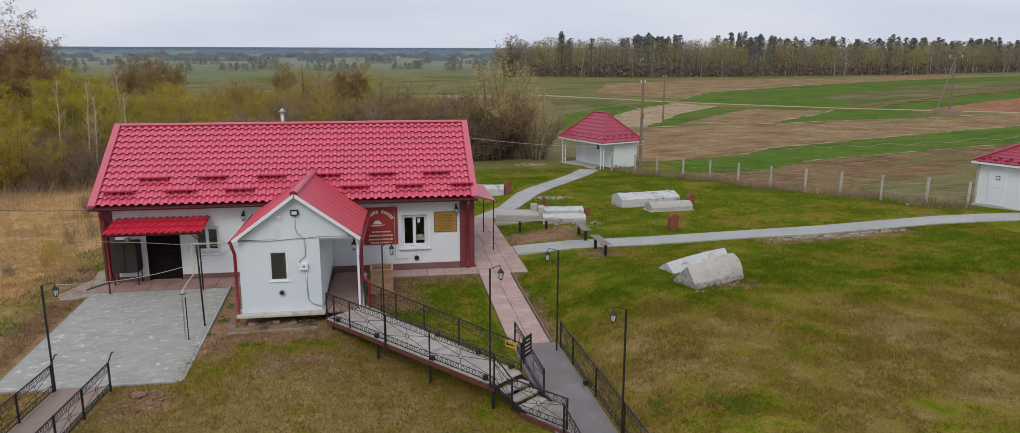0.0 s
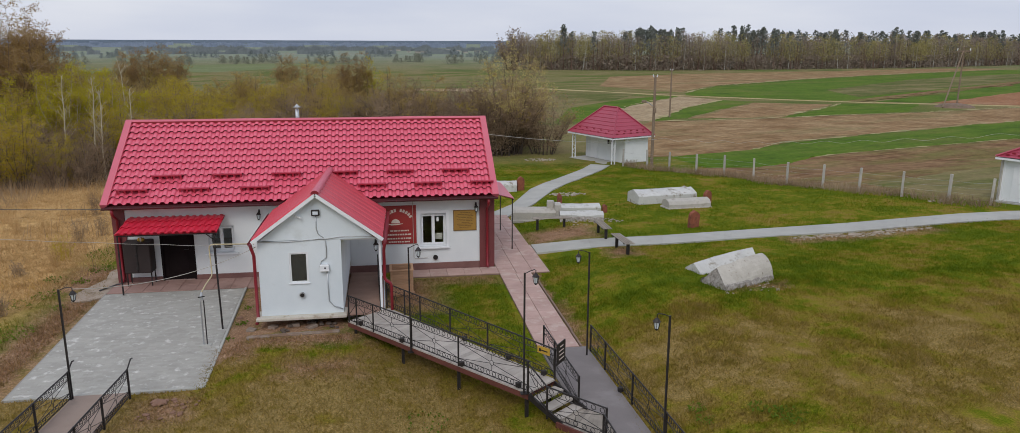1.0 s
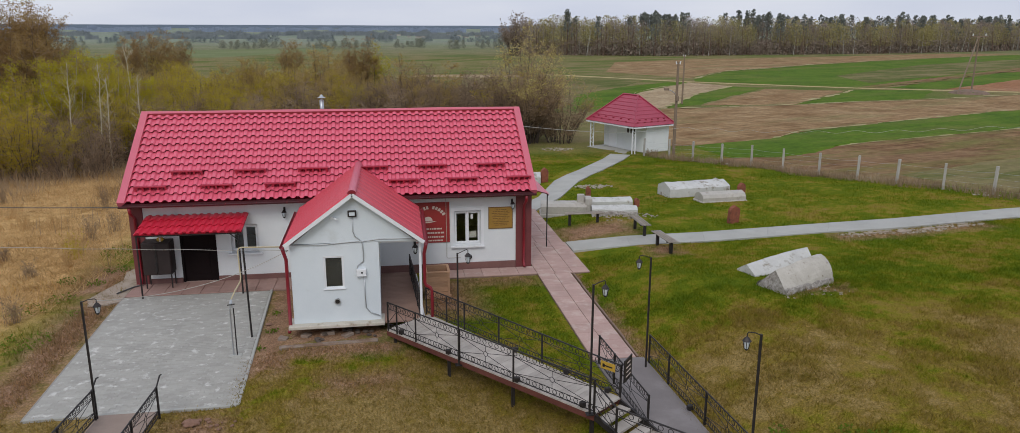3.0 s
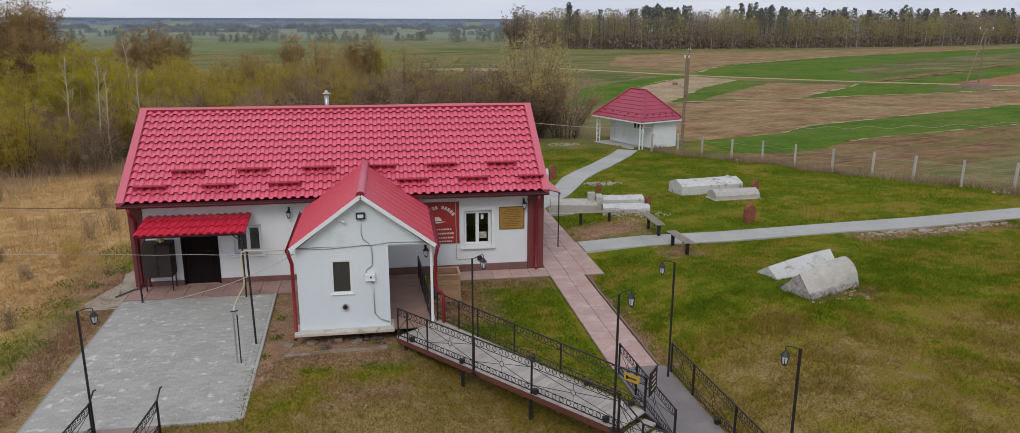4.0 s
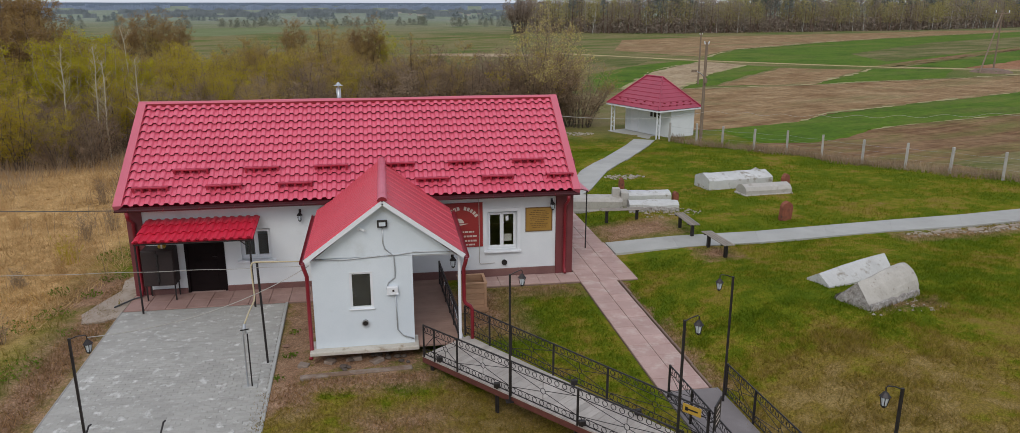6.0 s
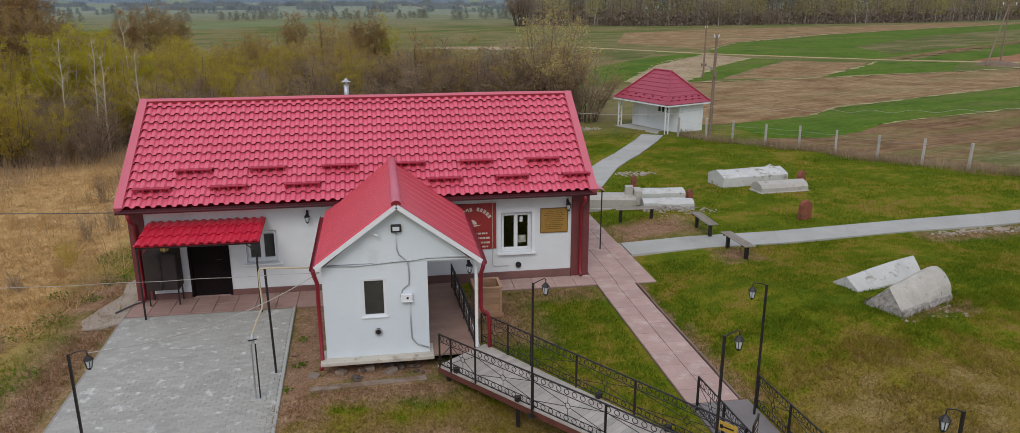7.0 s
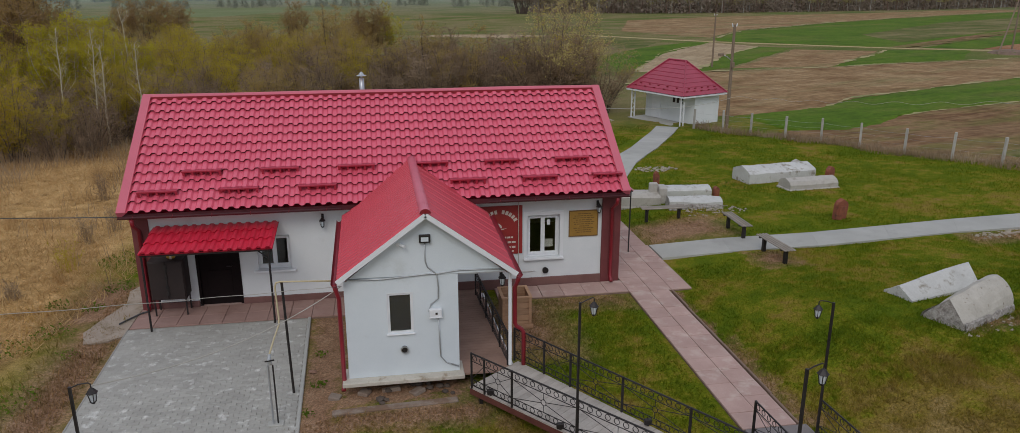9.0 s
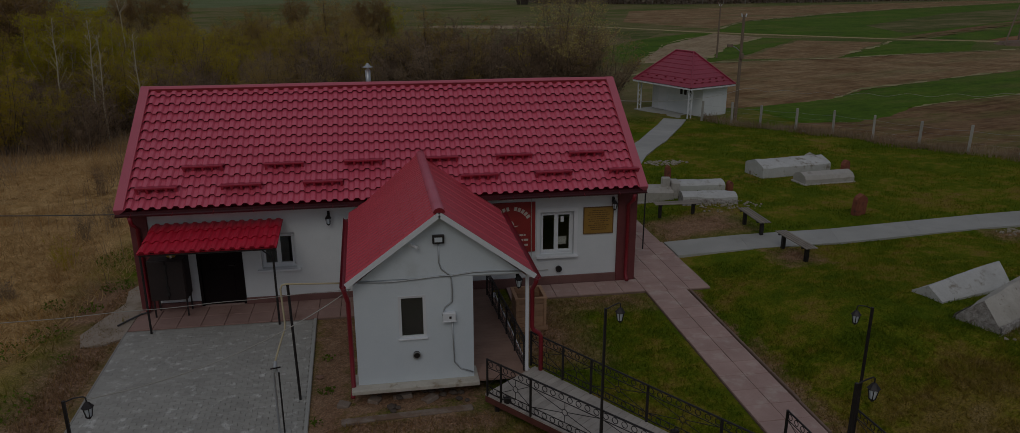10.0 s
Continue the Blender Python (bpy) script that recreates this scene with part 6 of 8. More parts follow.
def floor_lamp(x, y, z):
    t = thing("deck_spotlight", (x, y, z), "small black spotlight fixed at the boardwalk edge", "lamp", "deck spotlights")
    part("body", Shape().box(x - 0.06, x + 0.06, y - 0.04, y + 0.04, z + 0.02, z + 0.12, c=0.012), m_iron, t)
    part("bracket", Shape().box(x - 0.02, x + 0.02, y - 0.02, y + 0.02, z, z + 0.022), m_iron, t)


for u, c in ((-15.5, C0 + 0.02), (-13.9, C0 + 0.0), (-11.9, C0 + 0.0), (-12.9, C1 - 0.02), (-11.4, C1 - 0.02), (-10.3, C0 + 0.05), (-10.3, C1 - 0.04)):
    floor_lamp(*dk(c, u))
floor_lamp(4.93, 15.65, 0.03)


# ---- signs on the house ----
def bars(x0, x1, z, y, mat, parent, h, rnd, gap=0.02):
    """One line of unreadable writing as plain bars."""
    x = x0
    while x < x1 - 0.02:
        w = min(rnd.uniform(0.03, 0.1), x1 - x)
        part("letter_bar", Shape().box(x, x + w, y - 0.004, y, z, z + h), mat, parent)
        x += w + gap


def build_banner():
    y = HY0 - 0.035
    t = thing("banner", (0.5, y, 1.5), "dark red banner with cream lettering and a leafy emblem", "banner")
    part("cloth", Shape().box(-0.03, 1.08, y, y + 0.02, 0.92, 2.19, c=0.004), m_banner, t)
    rnd = random.Random(2)
    for k in range(11):
        a = radians(148 - k * 11.6)
        m = Matrix.Translation((0.5 + 0.47 * math.cos(a), y - 0.004, 1.58 + 0.46 * math.sin(a))) @ Matrix.Rotation(-(a - math.pi / 2), 4, "Y")
        if k != 5:
            part("letter_bar", Shape().box(-0.034, 0.034, 0, 0.004, -0.05, 0.05, m), m_letter, t)
    # emblem: a rounded crown over a leaf-shaped scroll
    crown = [(0.42 + 0.14 * math.cos(a), 1.62 + 0.13 * math.sin(a)) for a in np.linspace(0, math.pi, 12)]
    part("emblem", Shape().add([(px, y - 0.004, pz) for px, pz in crown], [tuple(range(12))[::-1]]), m_letter, t)
    leaf = [(0.42 + 0.26 * u, 1.575 + 0.03 * v) for u, v in ((-1, 0.6), (-0.5, -0.9), (0.2, -0.7), (0.7, 0.1), (1, 1), (0.4, 0.8), (-0.3, 0.9))]
    part("emblem_scroll", Shape().add([(px, y - 0.004, pz) for px, pz in leaf], [tuple(range(7))]), m_letter, t)
    for z, a, e, h in ((1.34, 0.24, 0.84, 0.045), (1.21, 0.14, 0.92, 0.05), (1.08, 0.12, 0.94, 0.05), (0.97, 0.18, 0.86, 0.045)):
        bars(a, e, z, y, m_letter, t, h, rnd)
    t2 = thing("small_banner", (-0.5, y, 1.6), "small dark red banner hanging in the porch", "banner")
    part("cloth", Shape().box(-0.86, -0.12, y, y + 0.02, 1.32, 1.85, c=0.004), m_banner, t2)
    bars(-0.78, -0.2, 1.4, y, m_letter, t2, 0.05, rnd)
    p = thing("brass_plaque", (2.67, y, 1.65), "brass plaque with rows of dark lettering on the wall", "plaque")
    part("plate", Shape().box(2.3, 3.02, HY0 - 0.03, HY0 - 0.005, 1.31, 1.96, c=0.005), m_gold, p)
    frame_s = Shape().box(2.28, 3.04, HY0 - 0.034, HY0 - 0.004, 1.29, 1.312).box(2.28, 3.04, HY0 - 0.034, HY0 - 0.004, 1.958, 1.98)
    frame_s.box(2.28, 2.302, HY0 - 0.034, HY0 - 0.004, 1.312, 1.958).box(3.018, 3.04, HY0 - 0.034, HY0 - 0.004, 1.312, 1.958)
    part("rim", frame_s, m_gold_dark, p)
    for k, (a, e) in enumerate(((2.5, 2.84), (2.42, 2.92), (2.38, 2.95), (2.45, 2.9), (2.4, 2.94), (2.42, 2.9), (2.55, 2.8), (2.4, 2.92), (2.45, 2.88), (2.48, 2.86))):
        bars(a, e, 1.88 - k * 0.054, HY0 - 0.03, m_gold_dark, p, 0.02, rnd, 0.014)


build_banner()


def build_path_signs():
    x, y = dk(C1, U1)[:2]
    t = thing("path_sign", (x, y, 0.5), "black sign with white lettering on the railing post", "sign")
    m = Matrix.Translation((x + 0.1, y - 0.05, 0.86)) @ Matrix.Rotation(radians(52), 4, "Z")
    part("board", Shape().box(-0.2, 0.2, -0.012, 0.012, -0.02, 0.44, m, 0.004), m_iron, t)
    rnd = random.Random(4)
    for k in range(4):
        part("letter_bar", Shape().box(-0.13 + rnd.uniform(0, 0.06), 0.13 - rnd.uniform(0, 0.06), -0.016, -0.012, 0.07 + 0.09 * k, 0.092 + 0.09 * k, m), m_letter, t)
    part("clip", Shape().bar((x, y, 0.9), (x + 0.1, y - 0.05, 0.95), 0.02), m_iron, t)
    x, y = dk(C1, U1 - 0.25)[:2]
    t = thing("arrow_sign", (x, y, 0.9), "small yellow sign with a dark arrow on the railing", "sign")
    m = Matrix.Translation((x, y, 0.98)) @ Matrix.Rotation(math.atan2(UY, UX), 4, "Z")
    part("board", Shape().box(-0.24, 0.1, -0.03, -0.018, -0.06, 0.1, m, 0.004), m_yellow, t)
    part("arrow", Shape().box(-0.17, 0.04, -0.035, -0.03, 0.005, 0.03, m).box(-0.19, -0.14, -0.035, -0.03, -0.015, 0.05, m), m_iron, t, "dark arrow")


build_path_signs()


# ---- wooden planter beside the porch ----
def build_planter():
    t = thing("wooden_bin", (0.5, 23.3, 0), "tall pale pine plank bin, open on top", "bin")
    x0, x1, y0, y1, z1 = 0.2, 0.84, 23.0, 23.65, 0.72
    for k in range(5):
        z0 = 0.03 + k * 0.146
        part("plank", Shape().box(x0, x1, y0, y0 + 0.025, z0, z0 + 0.138, c=0.004), m_box, t)
        part("plank", Shape().box(x0, x1, y1 - 0.025, y1, z0, z0 + 0.138, c=0.004), m_box, t)
        part("plank", Shape().box(x0, x0 + 0.025, y0 + 0.026, y1 - 0.026, z0, z0 + 0.138, c=0.004), m_box, t)
        part("plank", Shape().box(x1 - 0.025, x1, y0 + 0.026, y1 - 0.026, z0, z0 + 0.138, c=0.004), m_box, t)
    for x in (x0 - 0.012, x1 - 0.05):
        part("corner_post", Shape().box(x, x + 0.062, y0 - 0.022, y0 - 0.001, 0.0, z1 + 0.03, c=0.004), m_box, t)
    rim = Shape().box(x0 - 0.03, x1 + 0.03, y0 - 0.03, y0 + 0.04, z1 + 0.01, z1 + 0.04).box(x0 - 0.03, x1 + 0.03, y1 - 0.04, y1 + 0.03, z1 + 0.01, z1 + 0.04)
    rim.box(x0 - 0.03, x0 + 0.04, y0 + 0.04, y1 - 0.04, z1 + 0.01, z1 + 0.04).box(x1 - 0.04, x1 + 0.03, y0 + 0.04, y1 - 0.04, z1 + 0.01, z1 + 0.04)
    part("rim", rim, m_box, t)
    part("bottom", Shape().box(x0 + 0.03, x1 - 0.03, y0 + 0.03, y1 - 0.03, 0.02, 0.06), m_floor, t)
    part("base_frame", Shape().box(x0 - 0.05, x1 + 0.05, y0 - 0.06, y0 - 0.03, 0.0, 0.1), m_box, t)


build_planter()


# ---- canopy post at the east corner ----
def build_side_canopy():
    t = thing("side_canopy", (4.7, 28, 0), "small red metal side canopy on thin dark posts", "canopy")
    part("canopy_roof", Shape().grid([[(3.62, y, 2.2), (4.0, y, 2.08), (4.64, y, 1.9)] for y in np.linspace(27.4, 30.6, 8)])
         .grid([[(3.62, y, 2.17), (4.0, y, 2.05), (4.64, y, 1.87)] for y in np.linspace(30.6, 27.4, 8)]), m_trim, t)
    for y in (27.48, 30.3):
        part("post", Shape().tube([(4.58, y, -0.1), (4.58, y, 1.88)], 0.02, n=8), m_iron, t)
    part("edge_bar", Shape().bar((4.6, 27.4, 1.86), (4.6, 30.6, 1.86), 0.03), m_iron, t)
    part("wall_bar", Shape().bar((3.63, 27.4, 2.165), (3.63, 30.6, 2.165), 0.03), m_iron, t)


build_side_canopy()


# ---- gas riser and mast in the yard ----
def build_gas():
    t = thing("gas_riser", (-4.36, 19.77, 0), "thin gas riser with a yellow pipe and a steel valve", "pipe")
    part("stand", Shape().tube([(-4.4, 19.77, 0.02), (-4.4, 19.77, 1.18)], 0.018, n=8), m_galv, t, "grey stand pipe")
    part("stand", Shape().tube([(-4.32, 19.77, 0.02), (-4.32, 19.77, 1.18)], 0.014, n=8), m_iron, t)
    part("foot", Shape().box(-4.5, -4.22, 19.69, 19.85, 0.02, 0.05, c=0.006), m_concrete, t)
    valve = part("valve", Shape().tube([(-4.37, 19.77, 1.2), (-4.37, 19.77, 1.3), (-4.36, 19.8, 1.38)], 0.045, 0.025, n=8), m_galv, t, "steel valve")
    part("valve_lever", Shape().bar((-4.44, 19.74, 1.27), (-4.28, 19.74, 1.29), 0.02), m_iron, valve)
    part("riser", Shape().tube([(-4.36, 19.8, 1.38), (-4.33, 20.2, 1.46), (-4.3, 20.72, 1.5), (-4.3, 20.8, 1.58), (-4.32, 20.8, 2.22), (-4.29, 20.8, 2.29), (-4.22, 20.8, 2.31), (-3.2, 20.62, 2.33)], 0.017, n=8),
         m_gaspipe, t, "yellow gas pipe", smooth=True)
    t = thing("mast", (-4.16, 20.82, 0), "slim dark steel mast at the edge of the yard", "post")
    part("pole", Shape().tube([(-4.16, 20.84, 0.0), (-4.2, 20.84, 2.27)], 0.024, n=8), m_iron, t)
    part("cap", Shape().tube([(-4.2, 20.84, 2.27), (-4.2, 20.84, 2.29)], 0.032, n=8), m_iron, t)


build_gas()


single("drain_hose", Shape().tube([(-7.86, 25.3, 0.16), (-7.9, 25.2, 0.07), (-8.05, 25.12, 0.06), (-8.3, 24.75, 0.05), (-8.38, 24.6, 0.05)], 0.02, n=6), m_cable_dark,
       "black drain hose lying at the house corner", "hose", at=(-8.0, 25.1, 0.05))


def cable(name, p, q, sag, r, mat, label, wave=0.0):
    p, q = Vector(p), Vector(q)
    pts = []
    for k in range(145):
        u = k / 144
        c = p.lerp(q, u)
        pts.append((c.x, c.y, c.z - sag * 4 * u * (1 - u) + wave * math.sin(u * 75)))
    return single(name, Shape().tube(pts, r, n=5), mat, label, "cable", kind="structure", at=tuple(p))


cable("cable", (-6.2, 17.14, 2.42), (-3.12, 20.42, 2.3), 0.26, 0.008, m_cable, "pale slack cable from lamp post to annexe")
cable("cable", (-24, 27, 3.2), (-3.9, 24.95, 2.42), 0.35, 0.012, m_cable_dark, "dark overhead cable to the house eave")
cable("cable", (-16.0, 10.3, 6.3), (-3.12, 20.42, 2.3), 0.12, 0.005, m_cable, "pale twisted cable coming in to the annexe", 0.006)
cable("cable", (3.75, 28.3, 4.1), (18.25, 50.1, 1.0), 0.25, 0.009, m_cable, "pale overhead cable to the pole")
cable("cable", (18.3, 50.1, 1.0), (33.5, 30.0, 3.9), 0.5, 0.006, m_cable, "pale slack cable above the fence", 0.07)


# ---- benches ----
def bench(x, y, rz, label):
    t = new("bench")
    tagged(t, label, "bench", "benches")
    for k in range(4):
        part("slat", Shape().box(-0.74, 0.74, -0.17 + k * 0.088, -0.102 + k * 0.088, 0.43, 0.458, c=0.006), m_bench, t)
    for s in (-0.54, 0.54):
        part("leg", Shape().box(s - 0.045, s + 0.045, -0.045, 0.045, -0.03, 0.395), m_iron, t)
        part("crossbar", Shape().box(s - 0.025, s + 0.025, -0.17, 0.17, 0.395, 0.428), m_iron, t)
    t.matrix_basis = pose(x, y, land(x, y), 0, 0, rz)
    return t


bench(6.58, 30.1, -2, "long grey slatted bench beside the tombs")
bench(8.03, 27.85, 89, "grey slatted bench on black legs by the worn turf")
bench(8.11, 25.64, 93, "grey slatted bench on black legs beside the path")


# ---- tombs ----
def vault(name, at, rz, length, width, wall, rise, mat, label, end_mat=None, seg=12, rough=0.02, peak=0.0, low_end=1.0, lean=0.0):
    """A barrel-topped grave cover; peak: how far the top is pointed instead of round."""
    prof = [(-width / 2, -0.08), (-width / 2, wall)]
    for k in range(1, seg):
        a = math.pi - math.pi * k / seg
        x = width / 2 * math.cos(a)
        z = wall + rise * ((1 - peak) * math.sin(a) + peak * (1 - abs(math.cos(a))))
        prof.append((x, z))
    gable = [min(z, wall + rise * (1 - abs(2 * x / width))) if z > wall else z for x, z in prof] + [wall, -0.08]
    prof += [(width / 2, wall), (width / 2, -0.08)]
    n = 26
    rows = []
    for i in range(n + 1):
        y = -length / 2 + length * i / n
        row = []
        for (x, z), sharp in zip(prof, gable):
            if lean:
                z += (sharp - z) * (i / n) ** 1.5
            w = noise.noise((x * 2.5 + at[0], y * 2.5 + at[1], z * 2.5)) * rough + noise.noise((x * 9 + at[0], y * 9, z * 9)) * rough * 0.45
            u = i / n
            z *= 1 - (1 - low_end) * u ** 1.5 if z > 0 else 1
            y2 = y - lean * max(0, z / (wall + rise)) * max(0, (u - 0.5) / 0.5)
            row.append((x * (1 + w * 0.6), y2 + w * (0.5 if i in (0, n) else 0), z + (w if z > 0 else 0)))
        rows.append(row)
    s = Shape().grid(rows)
    k = len(prof)
    t = new(name)
    tagged(t, label, "tomb", "grave covers")
    body = part("cover", s, mat, t)
    for row, flip in ((rows[0], False), (rows[-1], True)):
        c = (0, (row[0][1] + row[k // 2][1]) / 2, wall * 0.6)
        vs = list(row) + [c]
        part("end_wall", Shape().add(vs, [((i, (i + 1) % k, k) if flip else ((i + 1) % k, i, k)) for i in range(k)]), end_mat or mat, t)
    if end_mat is m_lime_rough:
        for sgn in (-1, 1):
            band = [[(sgn * (width / 2 + 0.012 + d + 0.03 * noise.noise((y * 6, z * 9, sgn))), y, z + 0.03 * noise.noise((y * 5, 3, z))) for z, d in ((-0.06, 0.04), (0.05, 0.03), (0.13, 0.012), (0.16, -0.02))]
                    for y in np.linspace(-length / 2, length / 2, 40)]
            part("crumbled_foot", Shape().grid(band), m_lime_rough, t)
    elif mat is m_cement:
        part("footing", Shape().box(-width / 2 - 0.05, width / 2 + 0.05, -length / 2 - 0.05, length / 2 + 0.05, -0.1, 0.05, c=0.02), end_mat or mat, t)
    t.matrix_basis = pose(*at[:2], land(*at[:2]), 0, 0, rz)
    return t


vault("tomb", (9.95, 20.7), 113.5, 1.98, 0.86, 0.12, 0.57, m_lime, "whitewashed barrel-topped tomb with crumbling ends", m_lime_rough, rough=0.035, low_end=0.78, lean=0.14, peak=0.1)
vault("tomb", (10.14, 22.08), 103, 2.15, 0.78, 0.08, 0.46, m_limewash, "whitewashed gabled tomb beside a rounder one", m_limewash, seg=8, rough=0.012, peak=0.95, low_end=0.5, lean=0.0)
vault("tomb", (13.04, 35.02), 97, 3.0, 1.2, 0.42, 0.22, m_limewash, "large whitewashed tomb with a pointed top", m_limewash, seg=6, rough=0.03, peak=0.75)
vault("tomb", (13.57, 33.35), 95, 2.05, 0.78, 0.2, 0.22, m_cement, "low grey cement tomb with a flattened top", m_cement, seg=4, rough=0.015, peak=0.2)
vault("tomb", (6.38, 32.55), 80, 1.85, 0.9, 0.36, 0.14, m_cement, "grey cement tomb with a sloping top beside benches", m_cement, seg=4, rough=0.012)
vault("tomb", (8.5, 33.0), 86, 1.75, 0.7, 0.24, 0.12, m_limewash, "whitewashed tomb with a flattened top beside benches", m_cement, seg=5, rough=0.02, peak=0.15)
vault("tomb", (8.14, 31.3), 80, 1.8, 0.7, 0.22, 0.1, m_limewash, "low whitewashed tomb on a crumbling cement base", m_lime_rough, seg=4, rough=0.04, peak=0.2)
vault("tomb", (6.0, 39.8), 80, 1.8, 0.8, 0.35, 0.2, m_limewash, "small whitewashed tomb near the kiosk path", m_limewash, rough=0.03)


def stepped_stone():
    """Cement block with a lower upright slab against the tomb's end."""
    x, y = 7.36, 32.32
    t = thing("headstone", (x, y, land(x, y)), "stepped grey cement headstone at the end of a tomb", "headstone", "headstones")
    z = land(x, y)
    m = pose(x, y, z, 0, 0, -10)
    part("block", Shape().box(-0.14, 0.14, -0.3, 0.3, -0.1, 0.56, m, 0.03), m_cement, t)
    part("slab", Shape().box(-0.46, -0.16, -0.08, 0.12, 0.3, 0.68, m, 0.03), m_cement, t)


stepped_stone()


def headstone(x, y, rz, w, h, d, mat, label):
    t = new("headstone")
    tagged(t, label, "headstone", "headstones")
    prof = [(-w / 2, -0.08), (-w / 2, h * 0.72), (-w * 0.38, h * 0.86), (-w * 0.18, h * 0.93), (0, h), (w * 0.18, h * 0.93), (w * 0.38, h * 0.86), (w / 2, h * 0.72), (w / 2, -0.08)]
    k = len(prof)
    vs = [(px + noise.noise((px * 4, z * 4, x)) * 0.02, yy, z) for yy in (-d / 2, d / 2) for px, z in prof]
    s = Shape().add(vs, [tuple(range(k)), tuple(range(k, 2 * k))[::-1]] + [(i, k + i, k + (i + 1) % k, (i + 1) % k) for i in range(k)])
    part("stone", s, mat, t)
    part("panel", Shape().box(-w * 0.3, w * 0.3, -d / 2 - 0.014, -d / 2 - 0.002, h * 0.2, h * 0.66, c=0.006), mat, t)
    t.matrix_basis = pose(x, y, land(x, y), random.uniform(-4, 4), random.uniform(-4, 4), rz)
    return t


headstone(12.0, 28.8, 8, 0.4, 0.66, 0.18, m_redstone, "rust-red carved headstone standing in the lawn")
headstone(14.94, 34.16, 30, 0.42, 0.62, 0.16, m_redstone, "rust-red headstone leaning beside a tomb")
headstone(14.58, 36.08, 0, 0.45, 0.55, 0.16, m_cement, "small grey headstone behind a tomb")
headstone(7.98, 34.6, 5, 0.2, 0.62, 0.18, m_redstone, "narrow brown headstone behind a tomb")
headstone(9.52, 32.6, 5, 0.2, 0.36, 0.18, m_redstone, "small red-brown stone at the end of a tomb")
headstone(7.05, 39.5, 5, 0.35, 0.75, 0.2, m_redstone, "rust-red headstone by the small tomb")


# ---- kiosks ----
def hip_roof(cx, cy, rx, ry, z0, z1, ridge, rows, parent, rz):
    """Hipped roof of stepped metal sheets; ridge: half length of the ridge along y."""
    corners0 = [(-rx, -ry), (rx, -ry), (rx, ry), (-rx, ry)]
    corners1 = [(-0.02, -ridge), (0.02, -ridge), (0.02, ridge), (-0.02, ridge)]
    m = pose(cx, cy, 0, 0, 0, rz)
    for i in range(4):
        a0, b0, a1, b1 = corners0[i], corners0[(i + 1) % 4], corners1[i], corners1[(i + 1) % 4]
        lines = []
        for r in range(rows):
            for u, dz in ((r / rows, 0.035), ((r + 0.97) / rows, 0.0)):
                n = 10
                line = []
                for k in range(n + 1):
                    w = k / n
                    xa, ya = a0[0] + (a1[0] - a0[0]) * u, a0[1] + (a1[1] - a0[1]) * u
                    xb, yb = b0[0] + (b1[0] - b0[0]) * u, b0[1] + (b1[1] - b0[1]) * u
                    line.append(tuple(m @ Vector((xa + (xb - xa) * w, ya + (yb - ya) * w, z0 + (z1 - z0) * u + dz))))
                lines.append(line)
        part("roof_slope", Shape().grid(lines), m_roof_small, parent, "red metal roof slope")
        for u in (0.12, 0.2):
            cnt = 5
            for k in range(cnt):
                w = (k + 0.5 + (0.25 if u > 0.15 else 0)) / (cnt + 0.5)
                xa, ya = a0[0] + (a1[0] - a0[0]) * u, a0[1] + (a1[1] - a0[1]) * u
                xb, yb = b0[0] + (b1[0] - b0[0]) * u, b0[1] + (b1[1] - b0[1]) * u
                p = Vector((xa + (xb - xa) * w, ya + (yb - ya) * w, z0 + (z1 - z0) * u + 0.02))
                g = Shape().box(-0.07, 0.07, -0.02, 0.02, 0, 0.055, m @ Matrix.Translation(p) @ Matrix.Rotation(math.atan2(b0[1] - a0[1], b0[0] - a0[0]), 4, "Z"))
                part("snow_guard", g, m_gutter, parent)
        p0, p1 = Vector((*a0, z0 + 0.05)), Vector((*a1, z1 + 0.05))
        part("hip_cap", Shape().tube([m @ p0, m @ p1], 0.045, n=8), m_roof_small, parent)
    part("ridge_cap", Shape().tube([m @ Vector((0, -ridge, z1 + 0.04)), m @ Vector((0, ridge, z1 + 0.04))], 0.055, n=8), m_roof_small, parent)
    s = Shape().box(-rx, rx, -ry, ry, z0 - 0.09, z0 - 0.004, m)
    part("eave_board", s, m_white, parent, "white eave boarding")


